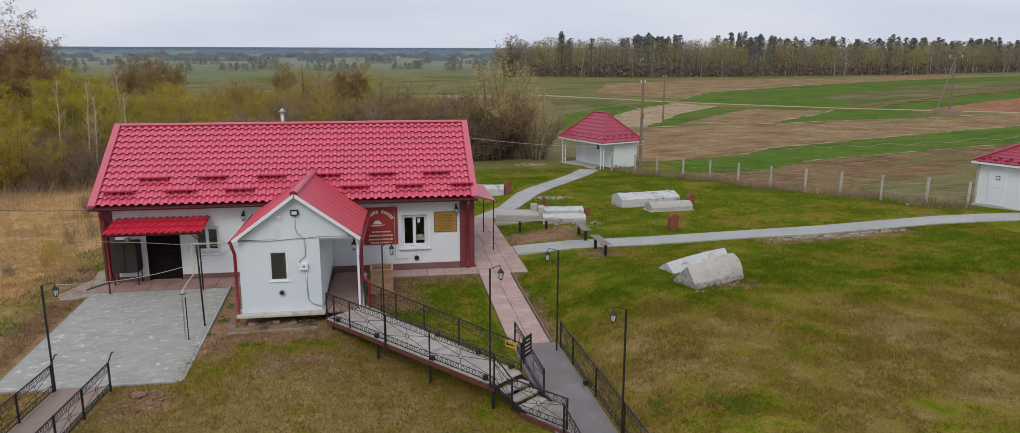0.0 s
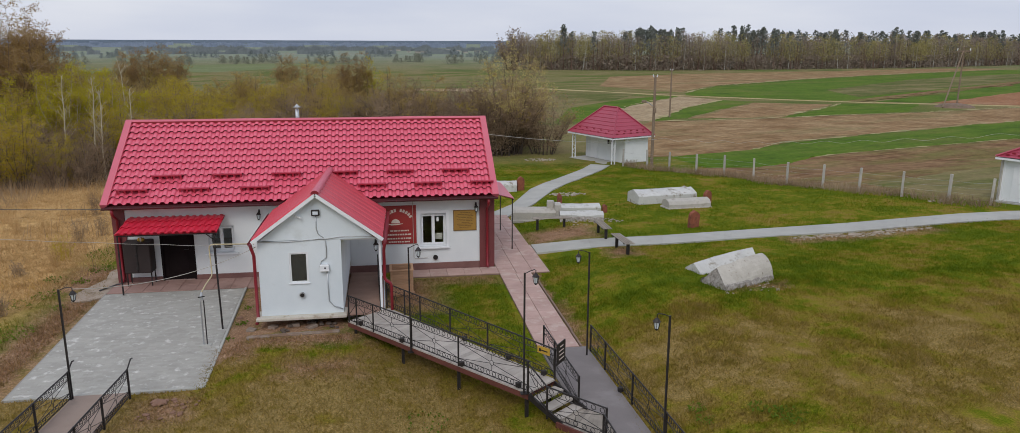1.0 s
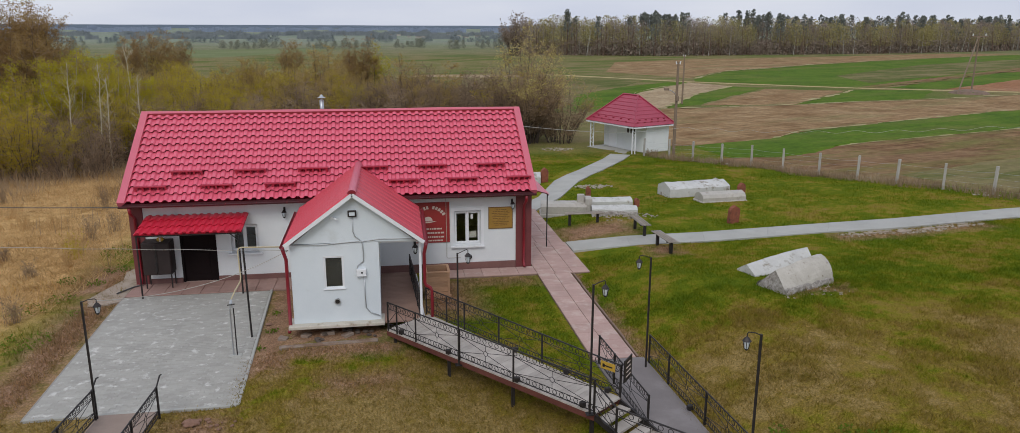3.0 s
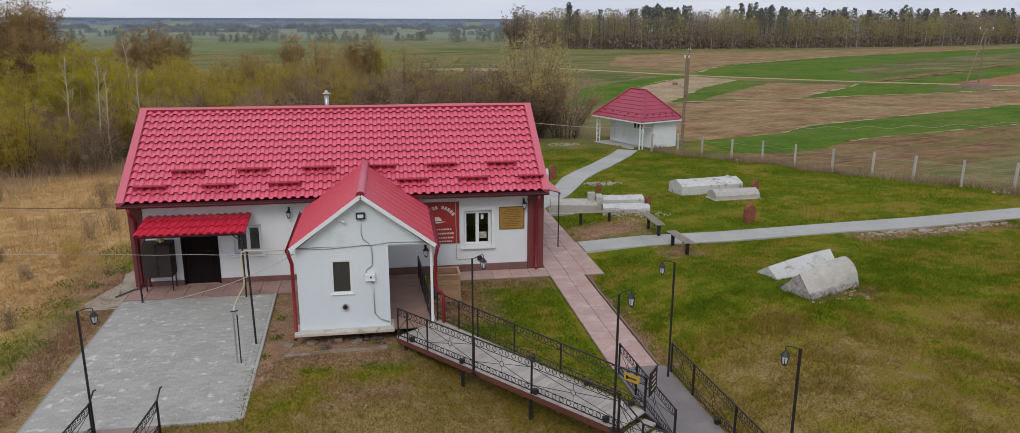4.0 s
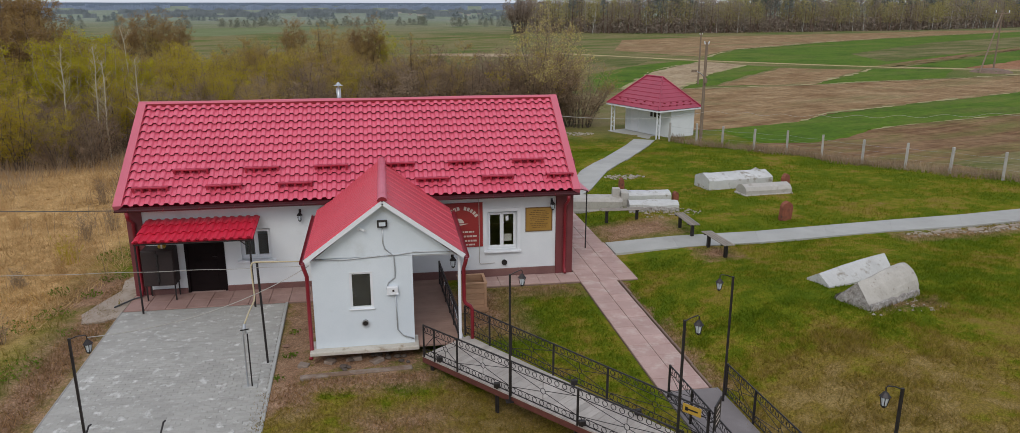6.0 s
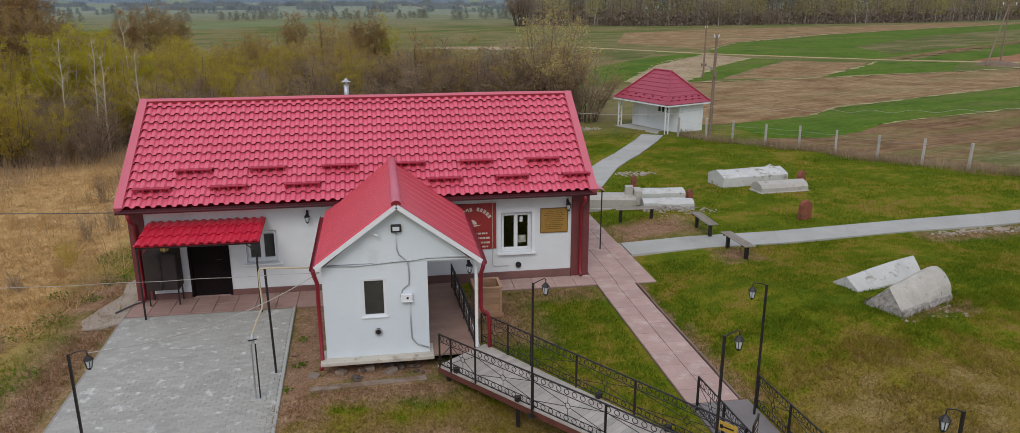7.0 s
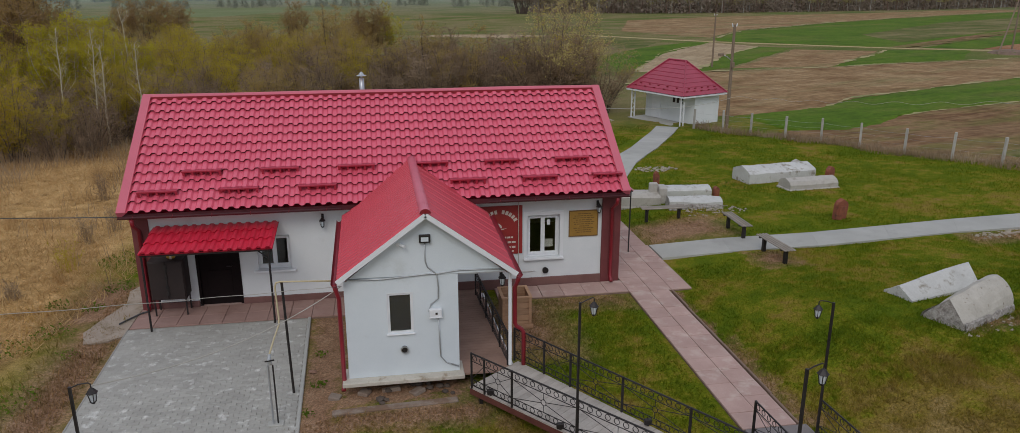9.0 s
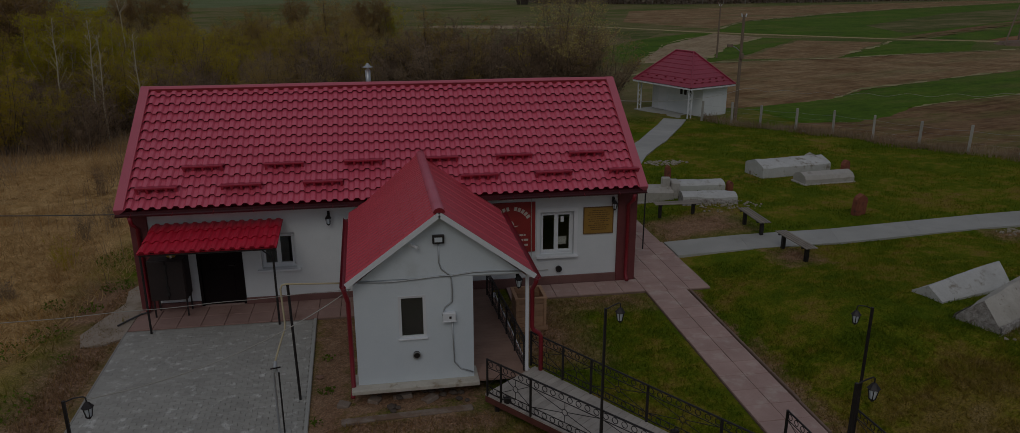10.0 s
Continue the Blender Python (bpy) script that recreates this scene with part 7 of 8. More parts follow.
def build_kiosk():
    """White kiosk with an open porch behind the lawn."""
    cx, cy, rz = 16.03, 53.5, 23.0
    z = -0.9
    t = thing("kiosk", (cx, cy, z), "small white kiosk with a hipped red metal roof and open porch", "kiosk")
    m = pose(cx, cy, 0, 0, 0, rz)
    hx, hy = 1.64, 2.3
    part("floor_slab", Shape().box(-hx - 0.15, hx + 0.1, -hy - 0.1, hy + 0.1, z - 0.1, z + 0.08, m, 0.01), m_concrete, t)
    part("body", Shape().box(-0.45, hx - 0.02, -hy + 0.15, hy - 0.1, z + 0.082, z + 1.82, m, 0.01), m_wall, t, "white rendered cabin")
    part("door", Shape().box(-0.485, -0.452, 0.8, 1.6, z + 0.1, z + 1.78, m, 0.005), m_white, t)
    for k in range(3):
        part("photo_panel", Shape().box(-0.47, -0.452, -1.15 + k * 0.34, -0.95 + k * 0.34, z + 1.25, z + 1.58, m), m_cabinet, t, "small dark picture panel")
    for y in (-hy + 0.1, hy - 0.1):
        s = Shape()
        for dx in (-0.13, 0.13):
            s.box(-hx + dx - 0.03 + 0.1, -hx + dx + 0.03 + 0.1, y - 0.03, y + 0.03, z + 0.08, z + 1.82, m)
        for k in range(5):
            za, zb = z + 0.23 + k * 0.3, z + 0.23 + (k + 1) * 0.3
            e = (-hx - 0.03, -hx + 0.23) if k % 2 else (-hx + 0.23, -hx - 0.03)
            s.bar(m @ Vector((e[0], y, za)), m @ Vector((e[1], y, zb)), 0.025)
        part("lattice_post", s, m_white, t, "white lattice porch post")
    hip_roof(cx, cy, 1.86, 2.54, z + 1.92, z + 3.76, 0.74, 8, t, rz)
    return t


build_kiosk()


def build_shed():
    """White shed at the east end of the path."""
    cx, cy, rz, k = 28.4, 29.6, -67, 0.87
    z = land(26.3, 29.0) - 0.03
    t = thing("shed", (cx, cy, z), "white shed with a hipped red metal roof and panelled door", "shed")
    m = pose(cx, cy, z, 0, 0, rz) @ Matrix.Diagonal((k, k, k, 1))
    part("floor_slab", Shape().box(-1.6, 1.7, -1.5, 1.5, -0.12, 0.06, m, 0.01), m_concrete, t)
    part("body", Shape().box(-1.4, 1.4, -1.3, 1.3, 0.062, 2.15, m, 0.01), m_wall, t, "white boarded body")
    d = part("door", Shape().box(-0.95, -0.1, -1.335, -1.302, 0.1, 1.85, m, 0.006), m_white, t, "white panelled door")
    for z0, z1 in ((0.3, 0.9), (1.0, 1.25)):
        part("door_panel", Shape().box(-0.8, -0.25, -1.348, -1.336, z0, z1, m, 0.004), m_white, d)
    part("notice", Shape().box(-0.62, -0.42, -1.345, -1.336, 1.4, 1.6, m), m_iron, d, "small framed notice")
    part("notice_sheet", Shape().box(-0.59, -0.45, -1.35, -1.345, 1.43, 1.57, m), m_white, d)
    part("corner_trim", Shape().box(-1.44, -1.34, -1.34, -1.302, 0.062, 2.15, m), m_white, t)
    hip_roof(cx, cy, 1.75 * k, 1.65 * k, z + 2.25 * k, z + 3.2 * k, 0.4 * k, 7, t, rz)
    part("corner_post", Shape().bar(m @ Vector((-1.5, -1.35, 0.06)), m @ Vector((-1.5, -1.35, 2.1)), 0.09), m_post, t)


build_shed()


# ---- fence ----
def build_fence():
    t = thing("fence", (19.0, 46.5, land(19, 46.5)), "wire fence on rough concrete posts", "fence")
    feet = [(15.9, 50.0), (17.1, 48.6), (17.95, 46.9), (18.87, 44.8), (19.8, 42.9), (20.55, 40.75), (21.34, 38.55), (22.23, 36.6), (22.93, 34.6), (23.7, 32.5), (24.75, 30.8), (25.75, 29.5)]
    rnd = random.Random(8)
    tops = []
    for x, y in feet:
        z = land(x, y)
        lx, ly = rnd.uniform(-0.03, 0.03), rnd.uniform(-0.03, 0.03)
        h = rnd.uniform(1.16, 1.24)
        s = Shape().box(-0.053, 0.053, -0.053, 0.053, -0.1, h, c=0.012)
        m = Matrix.Translation((x, y, z)) @ Euler((ly, lx, rnd.uniform(0, 1))).to_matrix().to_4x4()
        part("post", s.moved(m), m_post, t)
        tops.append((x, y, z))
    for (xa, ya, za), (xb, yb, zb) in zip(tops, tops[1:]):
        for h in (0.95, 0.7, 0.45, 0.2):
            pts = [(xa + (xb - xa) * u, ya + (yb - ya) * u, za + (zb - za) * u + h - 0.05 * math.sin(math.pi * u)) for u in np.linspace(0, 1, 6)]
            part("wire", Shape().tube(pts, 0.0035 if h > 0.9 else 0.002, n=4), m_galv, t)


build_fence()


# ---- poles ----
def utility_pole(x, y, tall, lamp):
    z = land(x, y)
    t = thing("utility_pole", (x, y, z), "weathered wooden utility pole" + (" with a street lamp arm" if lamp else ""), "pole", "utility poles")
    part("shaft", Shape().tube([(x, y, z - 0.1), (x, y, z + tall)], 0.105, 0.075, 10), m_wood_pole, t)
    if lamp:
        part("lamp_arm", Shape().tube([(x, y, z + tall * 0.66), (x - 0.35, y - 0.1, z + tall * 0.7), (x - 0.65, y - 0.15, z + tall * 0.72)], 0.025, n=6), m_galv, t)
        part("lamp_head", Shape().box(x - 0.9, x - 0.6, y - 0.22, y - 0.08, z + tall * 0.71, z + tall * 0.735, c=0.01), m_wood_pole, t)
        part("switch_box", Shape().box(x - 0.08, x + 0.08, y - 0.24, y - 0.13, z + tall * 0.6, z + tall * 0.65, c=0.01), m_wood_pole, t)
    for dx in (-0.1, 0.1):
        part("insulator", Shape().tube([(x + dx, y, z + tall - 0.12), (x + dx * 1.6, y, z + tall + 0.05)], 0.035, n=6), m_white, t)


utility_pole(17.7, 49.44, 6.0, True)
utility_pole(33.7, 88.0, 5.6, False)


def power_pole():
    """Braced wooden pole with a crossarm far out in the fields."""
    x, y = 81.2, 99.6
    z = land(x, y)
    t = thing("power_pole", (x, y, z), "braced wooden power pole with a crossarm in the fields", "pole")
    part("shaft", Shape().tube([(x, y, z), (x, y, z + 8.2)], 0.12, 0.08, 8), m_wood_pole, t)
    part("brace", Shape().tube([(x - 4.6, y - 3.0, z), (x - 0.1, y, z + 7.6)], 0.11, 0.08, 8), m_wood_pole, t)
    part("crossarm", Shape().bar((x - 1.1, y, z + 7.6), (x + 1.1, y, z + 7.6), 0.16), m_wood_pole, t)
    for dx in (-1.0, 0, 1.0):
        part("insulator", Shape().tube([(x + dx, y, z + 7.68), (x + dx, y, z + 8.0)], 0.06, n=6), m_white, t)
    mound = Shape().tube([(x - 2, y - 2, z - 0.3), (x - 2, y - 2, z + 0.3), (x - 2, y - 2, z + 0.5)], 3.2, 0.8, 12)
    single("soil_mound", mound, m_soil, "low mound of bare soil at the pole's foot", "soil", kind="structure")


power_pole()


# ---- plants ----
def leaf_quad(s, c, size, rnd):
    """A small bent leaf or spray at c, turned at random."""
    a = Vector((rnd.gauss(0, 1), rnd.gauss(0, 1), rnd.gauss(0, 1))).normalized()
    b2 = a.cross(Vector((rnd.gauss(0, 1), rnd.gauss(0, 1), rnd.gauss(0, 1)))).normalized()
    c = Vector(c)
    s.add([tuple(c - a * size * 0.5), tuple(c + b2 * size * 0.32), tuple(c + a * size * 0.5), tuple(c - b2 * size * 0.32)], [(0, 1, 2, 3)])


def spray(s, c, size, rnd):
    """A three-cornered spray of leaves or twigs at c, turned at random."""
    a = Vector((rnd.gauss(0, 1), rnd.gauss(0, 1), rnd.gauss(0, 1))).normalized()
    b2 = a.cross(Vector((rnd.gauss(0, 1), rnd.gauss(0, 1), rnd.gauss(0, 1)))).normalized()
    c = Vector(c)
    s.add([tuple(c - a * size * 0.5 - b2 * size * 0.3), tuple(c - a * size * 0.4 + b2 * size * 0.35), tuple(c + a * size * 0.6)], [(0, 1, 2)])


def sliver(s, p, q, w, rnd):
    p, q = Vector(p), Vector(q)
    side = (q - p).cross(Vector((rnd.gauss(0, 1), rnd.gauss(0, 1), 0.3))).normalized() * w
    s.add([tuple(p - side), tuple(p + side), tuple(q)], [(0, 1, 2)])


def bush_shapes(seed, tall, spread, stems, twigs, leaves, leaf, leaf_from=0.0, low=0.25, stem_r=0.03):
    """Wood and foliage of a many-stemmed bush or young tree."""
    rnd = random.Random(seed)
    wood, twig, green = Shape(), Shape(), Shape()
    for k in range(stems):
        a = rnd.uniform(0, 2 * math.pi)
        out = Vector((math.cos(a), math.sin(a), 0))
        r = spread * math.sqrt(rnd.random())
        h = tall * rnd.uniform(0.55, 1.0) * (1 - 0.35 * (r / spread) ** 2)
        p = out * r * 0.3
        pts = [p.copy() + Vector((0, 0, -0.15))]
        n = 5
        for i in range(1, n + 1):
            u = i / n
            q = out * (r * (0.3 + 0.7 * u ** 1.3)) + Vector((rnd.gauss(0, 0.06), rnd.gauss(0, 0.06), 0)) * tall * 0.25 + Vector((0, 0, h * u))
            pts.append(q)
        wood.tube(pts, stem_r * rnd.uniform(0.6, 1.2), 0.006, 3, caps=False)
        for j in range(twigs):
            u = low + (1 - low) * rnd.random() ** 0.8
            i = min(n - 1, int(u * n))
            base = pts[i].lerp(pts[i + 1], u * n - i)
            d = Vector((rnd.gauss(0, 1), rnd.gauss(0, 1), abs(rnd.gauss(0.6, 0.6)))).normalized()
            ln = tall * rnd.uniform(0.06, 0.17) * (1.25 - 0.6 * u)
            tip = base + d * ln
            sliver(twig, base, tip, 0.02, rnd)
            for m in range(2):
                d2 = (d + Vector((rnd.gauss(0, 0.6), rnd.gauss(0, 0.6), rnd.gauss(0.1, 0.5)))).normalized()
                b2 = base.lerp(tip, rnd.uniform(0.3, 0.9))
                t2 = b2 + d2 * ln * 0.6
                sliver(twig, b2, t2, 0.014, rnd)
                for w in range(leaves):
                    spray(green if u >= leaf_from else twig, b2.lerp(t2, rnd.uniform(0.1, 1.25)) + Vector((rnd.gauss(0, 0.09), rnd.gauss(0, 0.09), rnd.gauss(0, 0.09))), leaf * rnd.uniform(0.6, 1.3), rnd)
    return wood, twig, green


def make_bush(name, seed, leaf_mat, label, category, bark=None, group="thicket bushes", **how):
    wood, twig, green = bush_shapes(seed, **how)
    t = new(name)
    tagged(t, label, category, group)
    part("trunk", wood, bark or m_bark, t)
    part("branchwork", twig, m_twig, t)
    if green.v:
        part("crown", green, leaf_mat, t)
    return t


WILLOW = dict(tall=5.6, spread=2.2, stems=18, twigs=15, leaves=22, leaf=0.068, low=0.12)
BARE = dict(tall=4.4, spread=2.2, stems=22, twigs=24, leaves=3, leaf=0.08, low=0.1)
kinds = {
    "willow": [make_bush("willow_bush", 10 + k, m_leaf_yellow, "young willow bush hazed with yellow-green leaves", "bush", **WILLOW) for k in range(4)],
    "birch": [make_bush("birch_sapling", 20 + k, m_leaf_green, "young birch with fresh bright green leaves", "tree", m_birch, tall=7.2, spread=1.25, stems=9, twigs=24, leaves=26,
                        leaf=0.072, low=0.18, stem_r=0.04) for k in range(3)],
    "ochre": [make_bush("alder_bush", 30 + k, m_leaf_ochre, "leafing bush with ochre-brown buds", "bush", **WILLOW) for k in range(3)],
    "bare": [make_bush("bare_bush", 40 + k, m_leaf_bare, "bare bush of fine brown twigs", "bush", **BARE) for k in range(3)],
    "rust": [make_bush("budding_tree", 50 + k, m_leaf_rust, "tall tree with rust-brown budding twigs", "tree", tall=9.6, spread=2.0, stems=13, twigs=36, leaves=18, leaf=0.095,
                       low=0.3, stem_r=0.07) for k in range(2)],
}
used = set()


def plant(kind, x, y, size, turn, k=None):
    src = kinds[kind]
    i = (int(abs(x * 7 + y * 13)) if k is None else k) % len(src)
    m = pose(x, y, land(x, y) - 0.05, 0, 0, turn)
    ob = src[i]
    if (kind, i) not in used:
        used.add((kind, i))
        ob.matrix_basis = m @ Matrix.Diagonal((size, size, size, 1))
        return ob
    ob = copy_thing(ob, m)
    ob.scale = (size * random.uniform(0.9, 1.15), size * random.uniform(0.9, 1.15), size)
    return ob


def at_bearing(deg, dist):
    x, y = dist * math.sin(radians(deg)), dist * math.cos(radians(deg))
    return x - 0.0185 * (y - 27), y + 0.0185 * x


rnd = random.Random(77)
# the thicket, front edge to back, by bearing and distance from the camera's start, to fit its view
for deg0, deg1, d0, d1, count, mix, lo, hi in (
        (-27, -17, 50, 60, 30, (("bare", 8), ("willow", 2), ("ochre", 1)), 0.6, 0.92),
        (-30, -17, 60, 84, 40, (("willow", 6), ("ochre", 1), ("birch", 3)), 0.9, 1.2),
        (-18, -6, 54, 66, 36, (("bare", 6), ("willow", 4), ("ochre", 2)), 0.65, 0.95),
        (-18, -6, 66, 90, 44, (("willow", 4), ("ochre", 5), ("birch", 0)), 0.8, 1.12),
        (-6, 1, 58, 72, 24, (("bare", 8), ("ochre", 1), ("willow", 1)), 0.75, 1.1),
        (-6, -1.5, 72, 92, 16, (("ochre", 4), ("bare", 3), ("willow", 1)), 0.75, 1.08),
        (0.0, 9, 57, 66, 26, (("bare", 9), ("ochre", 1)), 0.95, 1.3),
        (6.6, 12.2, 58, 66, 12, (("bare", 8), ("ochre", 1)), 0.8, 1.05)):
    names = [n for n, w in mix for _ in range(w)]
    for _ in range(count):
        x, y = at_bearing(rnd.uniform(deg0, deg1), d0 + (d1 - d0) * rnd.random())
        plant(rnd.choice(names), x, y, rnd.uniform(lo, hi), rnd.uniform(0, 360))
for deg, d, s in ((-21.0, 70, 1.2), (-22.0, 73, 1.25), (-20.3, 72, 1.12), (-23.2, 72, 1.2), (-24.8, 71, 1.15), (-21.6, 68, 1.18), (-14.6, 118, 0.95), (-15.8, 120, 0.9), (-13.4, 122, 0.88), (-12.6, 119, 0.8)):
    plant("rust", *at_bearing(deg, d), s, rnd.uniform(0, 360))
for deg, d, s in ((-19.6, 60, 1.0), (-18.6, 62, 1.05), (-17.8, 61, 0.92), (-20.6, 62, 0.95), (-16.6, 60, 0.9), (-15.4, 62, 0.85), (-24.5, 62, 1.0), (-22.5, 61, 0.95)):
    plant("birch", *at_bearing(deg, d), s, rnd.uniform(0, 360))
for kind, deg, d, s in (("ochre", -4.2, 84, 1.3), ("rust", -0.6, 100, 0.82), ("birch", 0.4, 101, 1.0), ("rust", -1.7, 100, 0.8), ("rust", -5.6, 116, 0.85), ("ochre", -3.2, 104, 1.3)):
    plant(kind, *at_bearing(deg, d), s, rnd.uniform(0, 360))


def slim_birch(x, y, tall, lean, seed):
    """A slender bare birch with a white trunk."""
    rnd2 = random.Random(seed)
    z = land(x, y)
    t = thing("slim_birch", (x, y, z), "slender white-trunked birch with thin bare branches", "tree", "slim birches")
    pts = [(x + rnd2.gauss(0, 0.05) + lean * (k / 6) ** 1.4, y, z + tall * k / 6) for k in range(7)]
    pts[0] = (x, y, z - 0.1)
    part("trunk", Shape().tube(pts, 0.048, 0.016, 6), m_slim, t)
    tw = Shape()
    for k in range(26):
        u = rnd2.uniform(0.35, 0.98)
        b2 = Vector(pts[int(u * 6)]).lerp(Vector(pts[min(6, int(u * 6) + 1)]), u * 6 % 1)
        a = rnd2.uniform(0, 6.28)
        ln = tall * 0.16 * (1.2 - u)
        tip = b2 + Vector((math.cos(a) * ln, math.sin(a) * ln, ln * 1.1))
        tw.tube([b2, tip], 0.01, 0.003, 3, caps=False)
        for j in range(3):
            c = b2.lerp(tip, rnd2.uniform(0.4, 1))
            sliver(tw, c, c + Vector((rnd2.gauss(0, 0.2), rnd2.gauss(0, 0.2), rnd2.uniform(0.1, 0.4))), 0.008, rnd2)
    part("branchwork", tw, m_slim, t)


for k, (x, y, h, lean) in enumerate(((-18.6, 50.3, 6.2, 0.35), (-16.9, 50.3, 6.1, 0.2), (-16.4, 50.0, 5.4, 0.2), (-15.0, 50.5, 5.4, 0.35), (-17.6, 59.5, 7.0, -0.4), (-22.6, 49.8, 5.6, 0.3))):
    slim_birch(x, y, h, lean, 300 + k)

big_willow = make_bush("willow_tree", 91, m_leaf_pale, "large spreading willow with pale yellow-green young leaves", "tree", group="", tall=8.4, spread=3.4, stems=46, twigs=26, leaves=6,
                       leaf=0.095, low=0.15, leaf_from=0.72, stem_r=0.04)
big_willow.matrix_basis = pose(9.4, 57.6, land(9.4, 57.6), 0, 0, 30)
for k, (deg, d, s, mat) in enumerate(((8.9, 57.5, 1.0, m_leaf_yellow), (12.4, 58.5, 0.9, m_leaf_ochre))):
    t = make_bush("willow_bush", 95 + k, mat, "rounded willow bush with brown twigs and few leaves", "bush", tall=6.2 * s, spread=2.8, stems=34, twigs=26, leaves=4, leaf=0.085, low=0.1, leaf_from=0.85)
    x, y = at_bearing(deg, d)
    t.matrix_basis = pose(x, y, land(x, y), 0, 0, 50 * k)


# ---- the wood beyond the fields ----
def wood():
    rnd = random.Random(11)
    pine_t, pine_c, leaf_t, leaf_c, bare_c = Shape(), Shape(), Shape(), Shape(), Shape()
    line = [(46, 244), (84, 233), (133, 241), (189, 253), (267, 287), (394, 337)]
    for (xa, ya), (xb, yb) in zip(line, line[1:]):
        n = int(math.hypot(xb - xa, yb - ya) / 0.3)
        for k in range(n):
            u = (k + rnd.random()) / n
            depth = rnd.random() * 26
            x, y = xa + (xb - xa) * u - depth * 0.05, ya + (yb - ya) * u + depth
            z = land(x, y)
            drift = noise.noise((x * 0.05, y * 0.02, 1))
            tall = 1 + 0.12 * noise.noise((x * 0.11, 0, 5))
            is_pine = rnd.random() < (0.26 + 0.75 * drift if depth > 7 else 0.03 + 0.3 * drift)
            if is_pine:
                h = rnd.uniform(11.2, 13.7) * tall
                pine_t.tube([(x, y, z), (x + rnd.gauss(0, 0.2), y, z + h * 0.95)], 0.15, 0.05, 3, caps=False)
                for j in range(100):
                    v = 0.34 + 0.66 * math.sqrt(rnd.random())
                    r = 2.0 * math.sqrt(1.03 - v) + 0.15
                    a, q = rnd.uniform(0, 6.28), math.sqrt(rnd.random())
                    spray(pine_c, (x + r * q * math.cos(a), y + r * q * math.sin(a), z + h * v), rnd.uniform(0.5, 1.05), rnd)
            else:
                h = rnd.uniform(9.0, 12.6) * tall * (0.86 if depth < 5 else 1.0)
                white = rnd.random() < (0.6 if x > 150 else 0.4) and depth < 12
                (leaf_t if white else pine_t).tube([(x, y, z), (x + rnd.gauss(0, 0.5), y, z + h * 0.92)], 0.13, 0.04, 3, caps=False)
                dst = leaf_c if rnd.random() < 0.55 + 0.5 * noise.noise((x * 0.09, y * 0.09, 4)) else bare_c
                wide = rnd.uniform(1.7, 3.1)
                for j in range(210):
                    v = rnd.uniform(0.3, 1.0)
                    r = wide * math.sin(math.pi * min(1, max(0.04, (v - 0.24) / 0.78))) ** 0.7 + 0.15
                    a, q = rnd.uniform(0, 6.28), math.sqrt(rnd.random())
                    spray(dst, (x + r * q * math.cos(a), y + r * q * math.sin(a), z + h * v), rnd.uniform(0.25, 0.55), rnd)
    # brown undergrowth right through the wood
    for (xa, ya), (xb, yb) in zip(line, line[1:]):
        for k in range(int((xb - xa) * 120)):
            u, depth = rnd.random(), rnd.uniform(0.5, 24)
            x, y = xa + (xb - xa) * u, ya + (yb - ya) * u + depth
            spray(bare_c, (x, y, land(x, y) + 4.5 * rnd.random() ** 1.3), rnd.uniform(0.5, 1.1), rnd)
    t = thing("far_wood", (137, 238, land(137, 238)), "mixed pine and birch wood beyond the fields", "wood", kind="stuff")
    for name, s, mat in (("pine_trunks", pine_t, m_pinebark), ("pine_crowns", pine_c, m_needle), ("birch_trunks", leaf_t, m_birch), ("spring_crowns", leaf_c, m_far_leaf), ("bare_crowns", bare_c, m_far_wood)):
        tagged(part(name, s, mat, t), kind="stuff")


wood()
lone = make_bush("lone_tree", 61, m_far_wood, "bare round-crowned tree at the wood's edge", "tree", group="", tall=13.5, spread=5.2, stems=40, twigs=26, leaves=2, leaf=0.4, low=0.35, stem_r=0.14)
lone.matrix_basis = pose(40.6, 241.8, land(40.6, 241.8))


# ---- far country ----
def tree_line(name, deg0, deg1, dist, tall, count, mat, label, seed, gaps=0.0):
    rnd = random.Random(seed)
    s = Shape()
    for k in range(count):
        deg = deg0 + (deg1 - deg0) * (k + rnd.random()) / count
        if noise.noise((deg * 0.5, seed, 0)) < gaps - 0.5:
            continue
        d = dist * rnd.uniform(0.94, 1.06)
        x, y = at_bearing(deg, d)
        h = tall * (0.65 + 0.5 * rnd.random()) * (1 + 0.35 * noise.noise((deg * 0.9, seed, 4)))
        w = h * 0.45
        for j in range(260):
            v = rnd.random()
            spray(s, (x + rnd.gauss(0, w * 0.55 * (1.15 - v * 0.8)), y + rnd.gauss(0, w * 0.4), land(x, y) + h * (0.02 + 0.9 * v)), h * rnd.uniform(0.07, 0.15), rnd)
    single(name, s, mat, label, "woods", kind="stuff")


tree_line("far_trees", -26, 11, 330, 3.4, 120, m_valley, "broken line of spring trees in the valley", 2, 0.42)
tree_line("far_trees", -27, 13, 460, 3.8, 170, m_distance, "belt of valley trees greyed by painted haze", 3, 0.5)


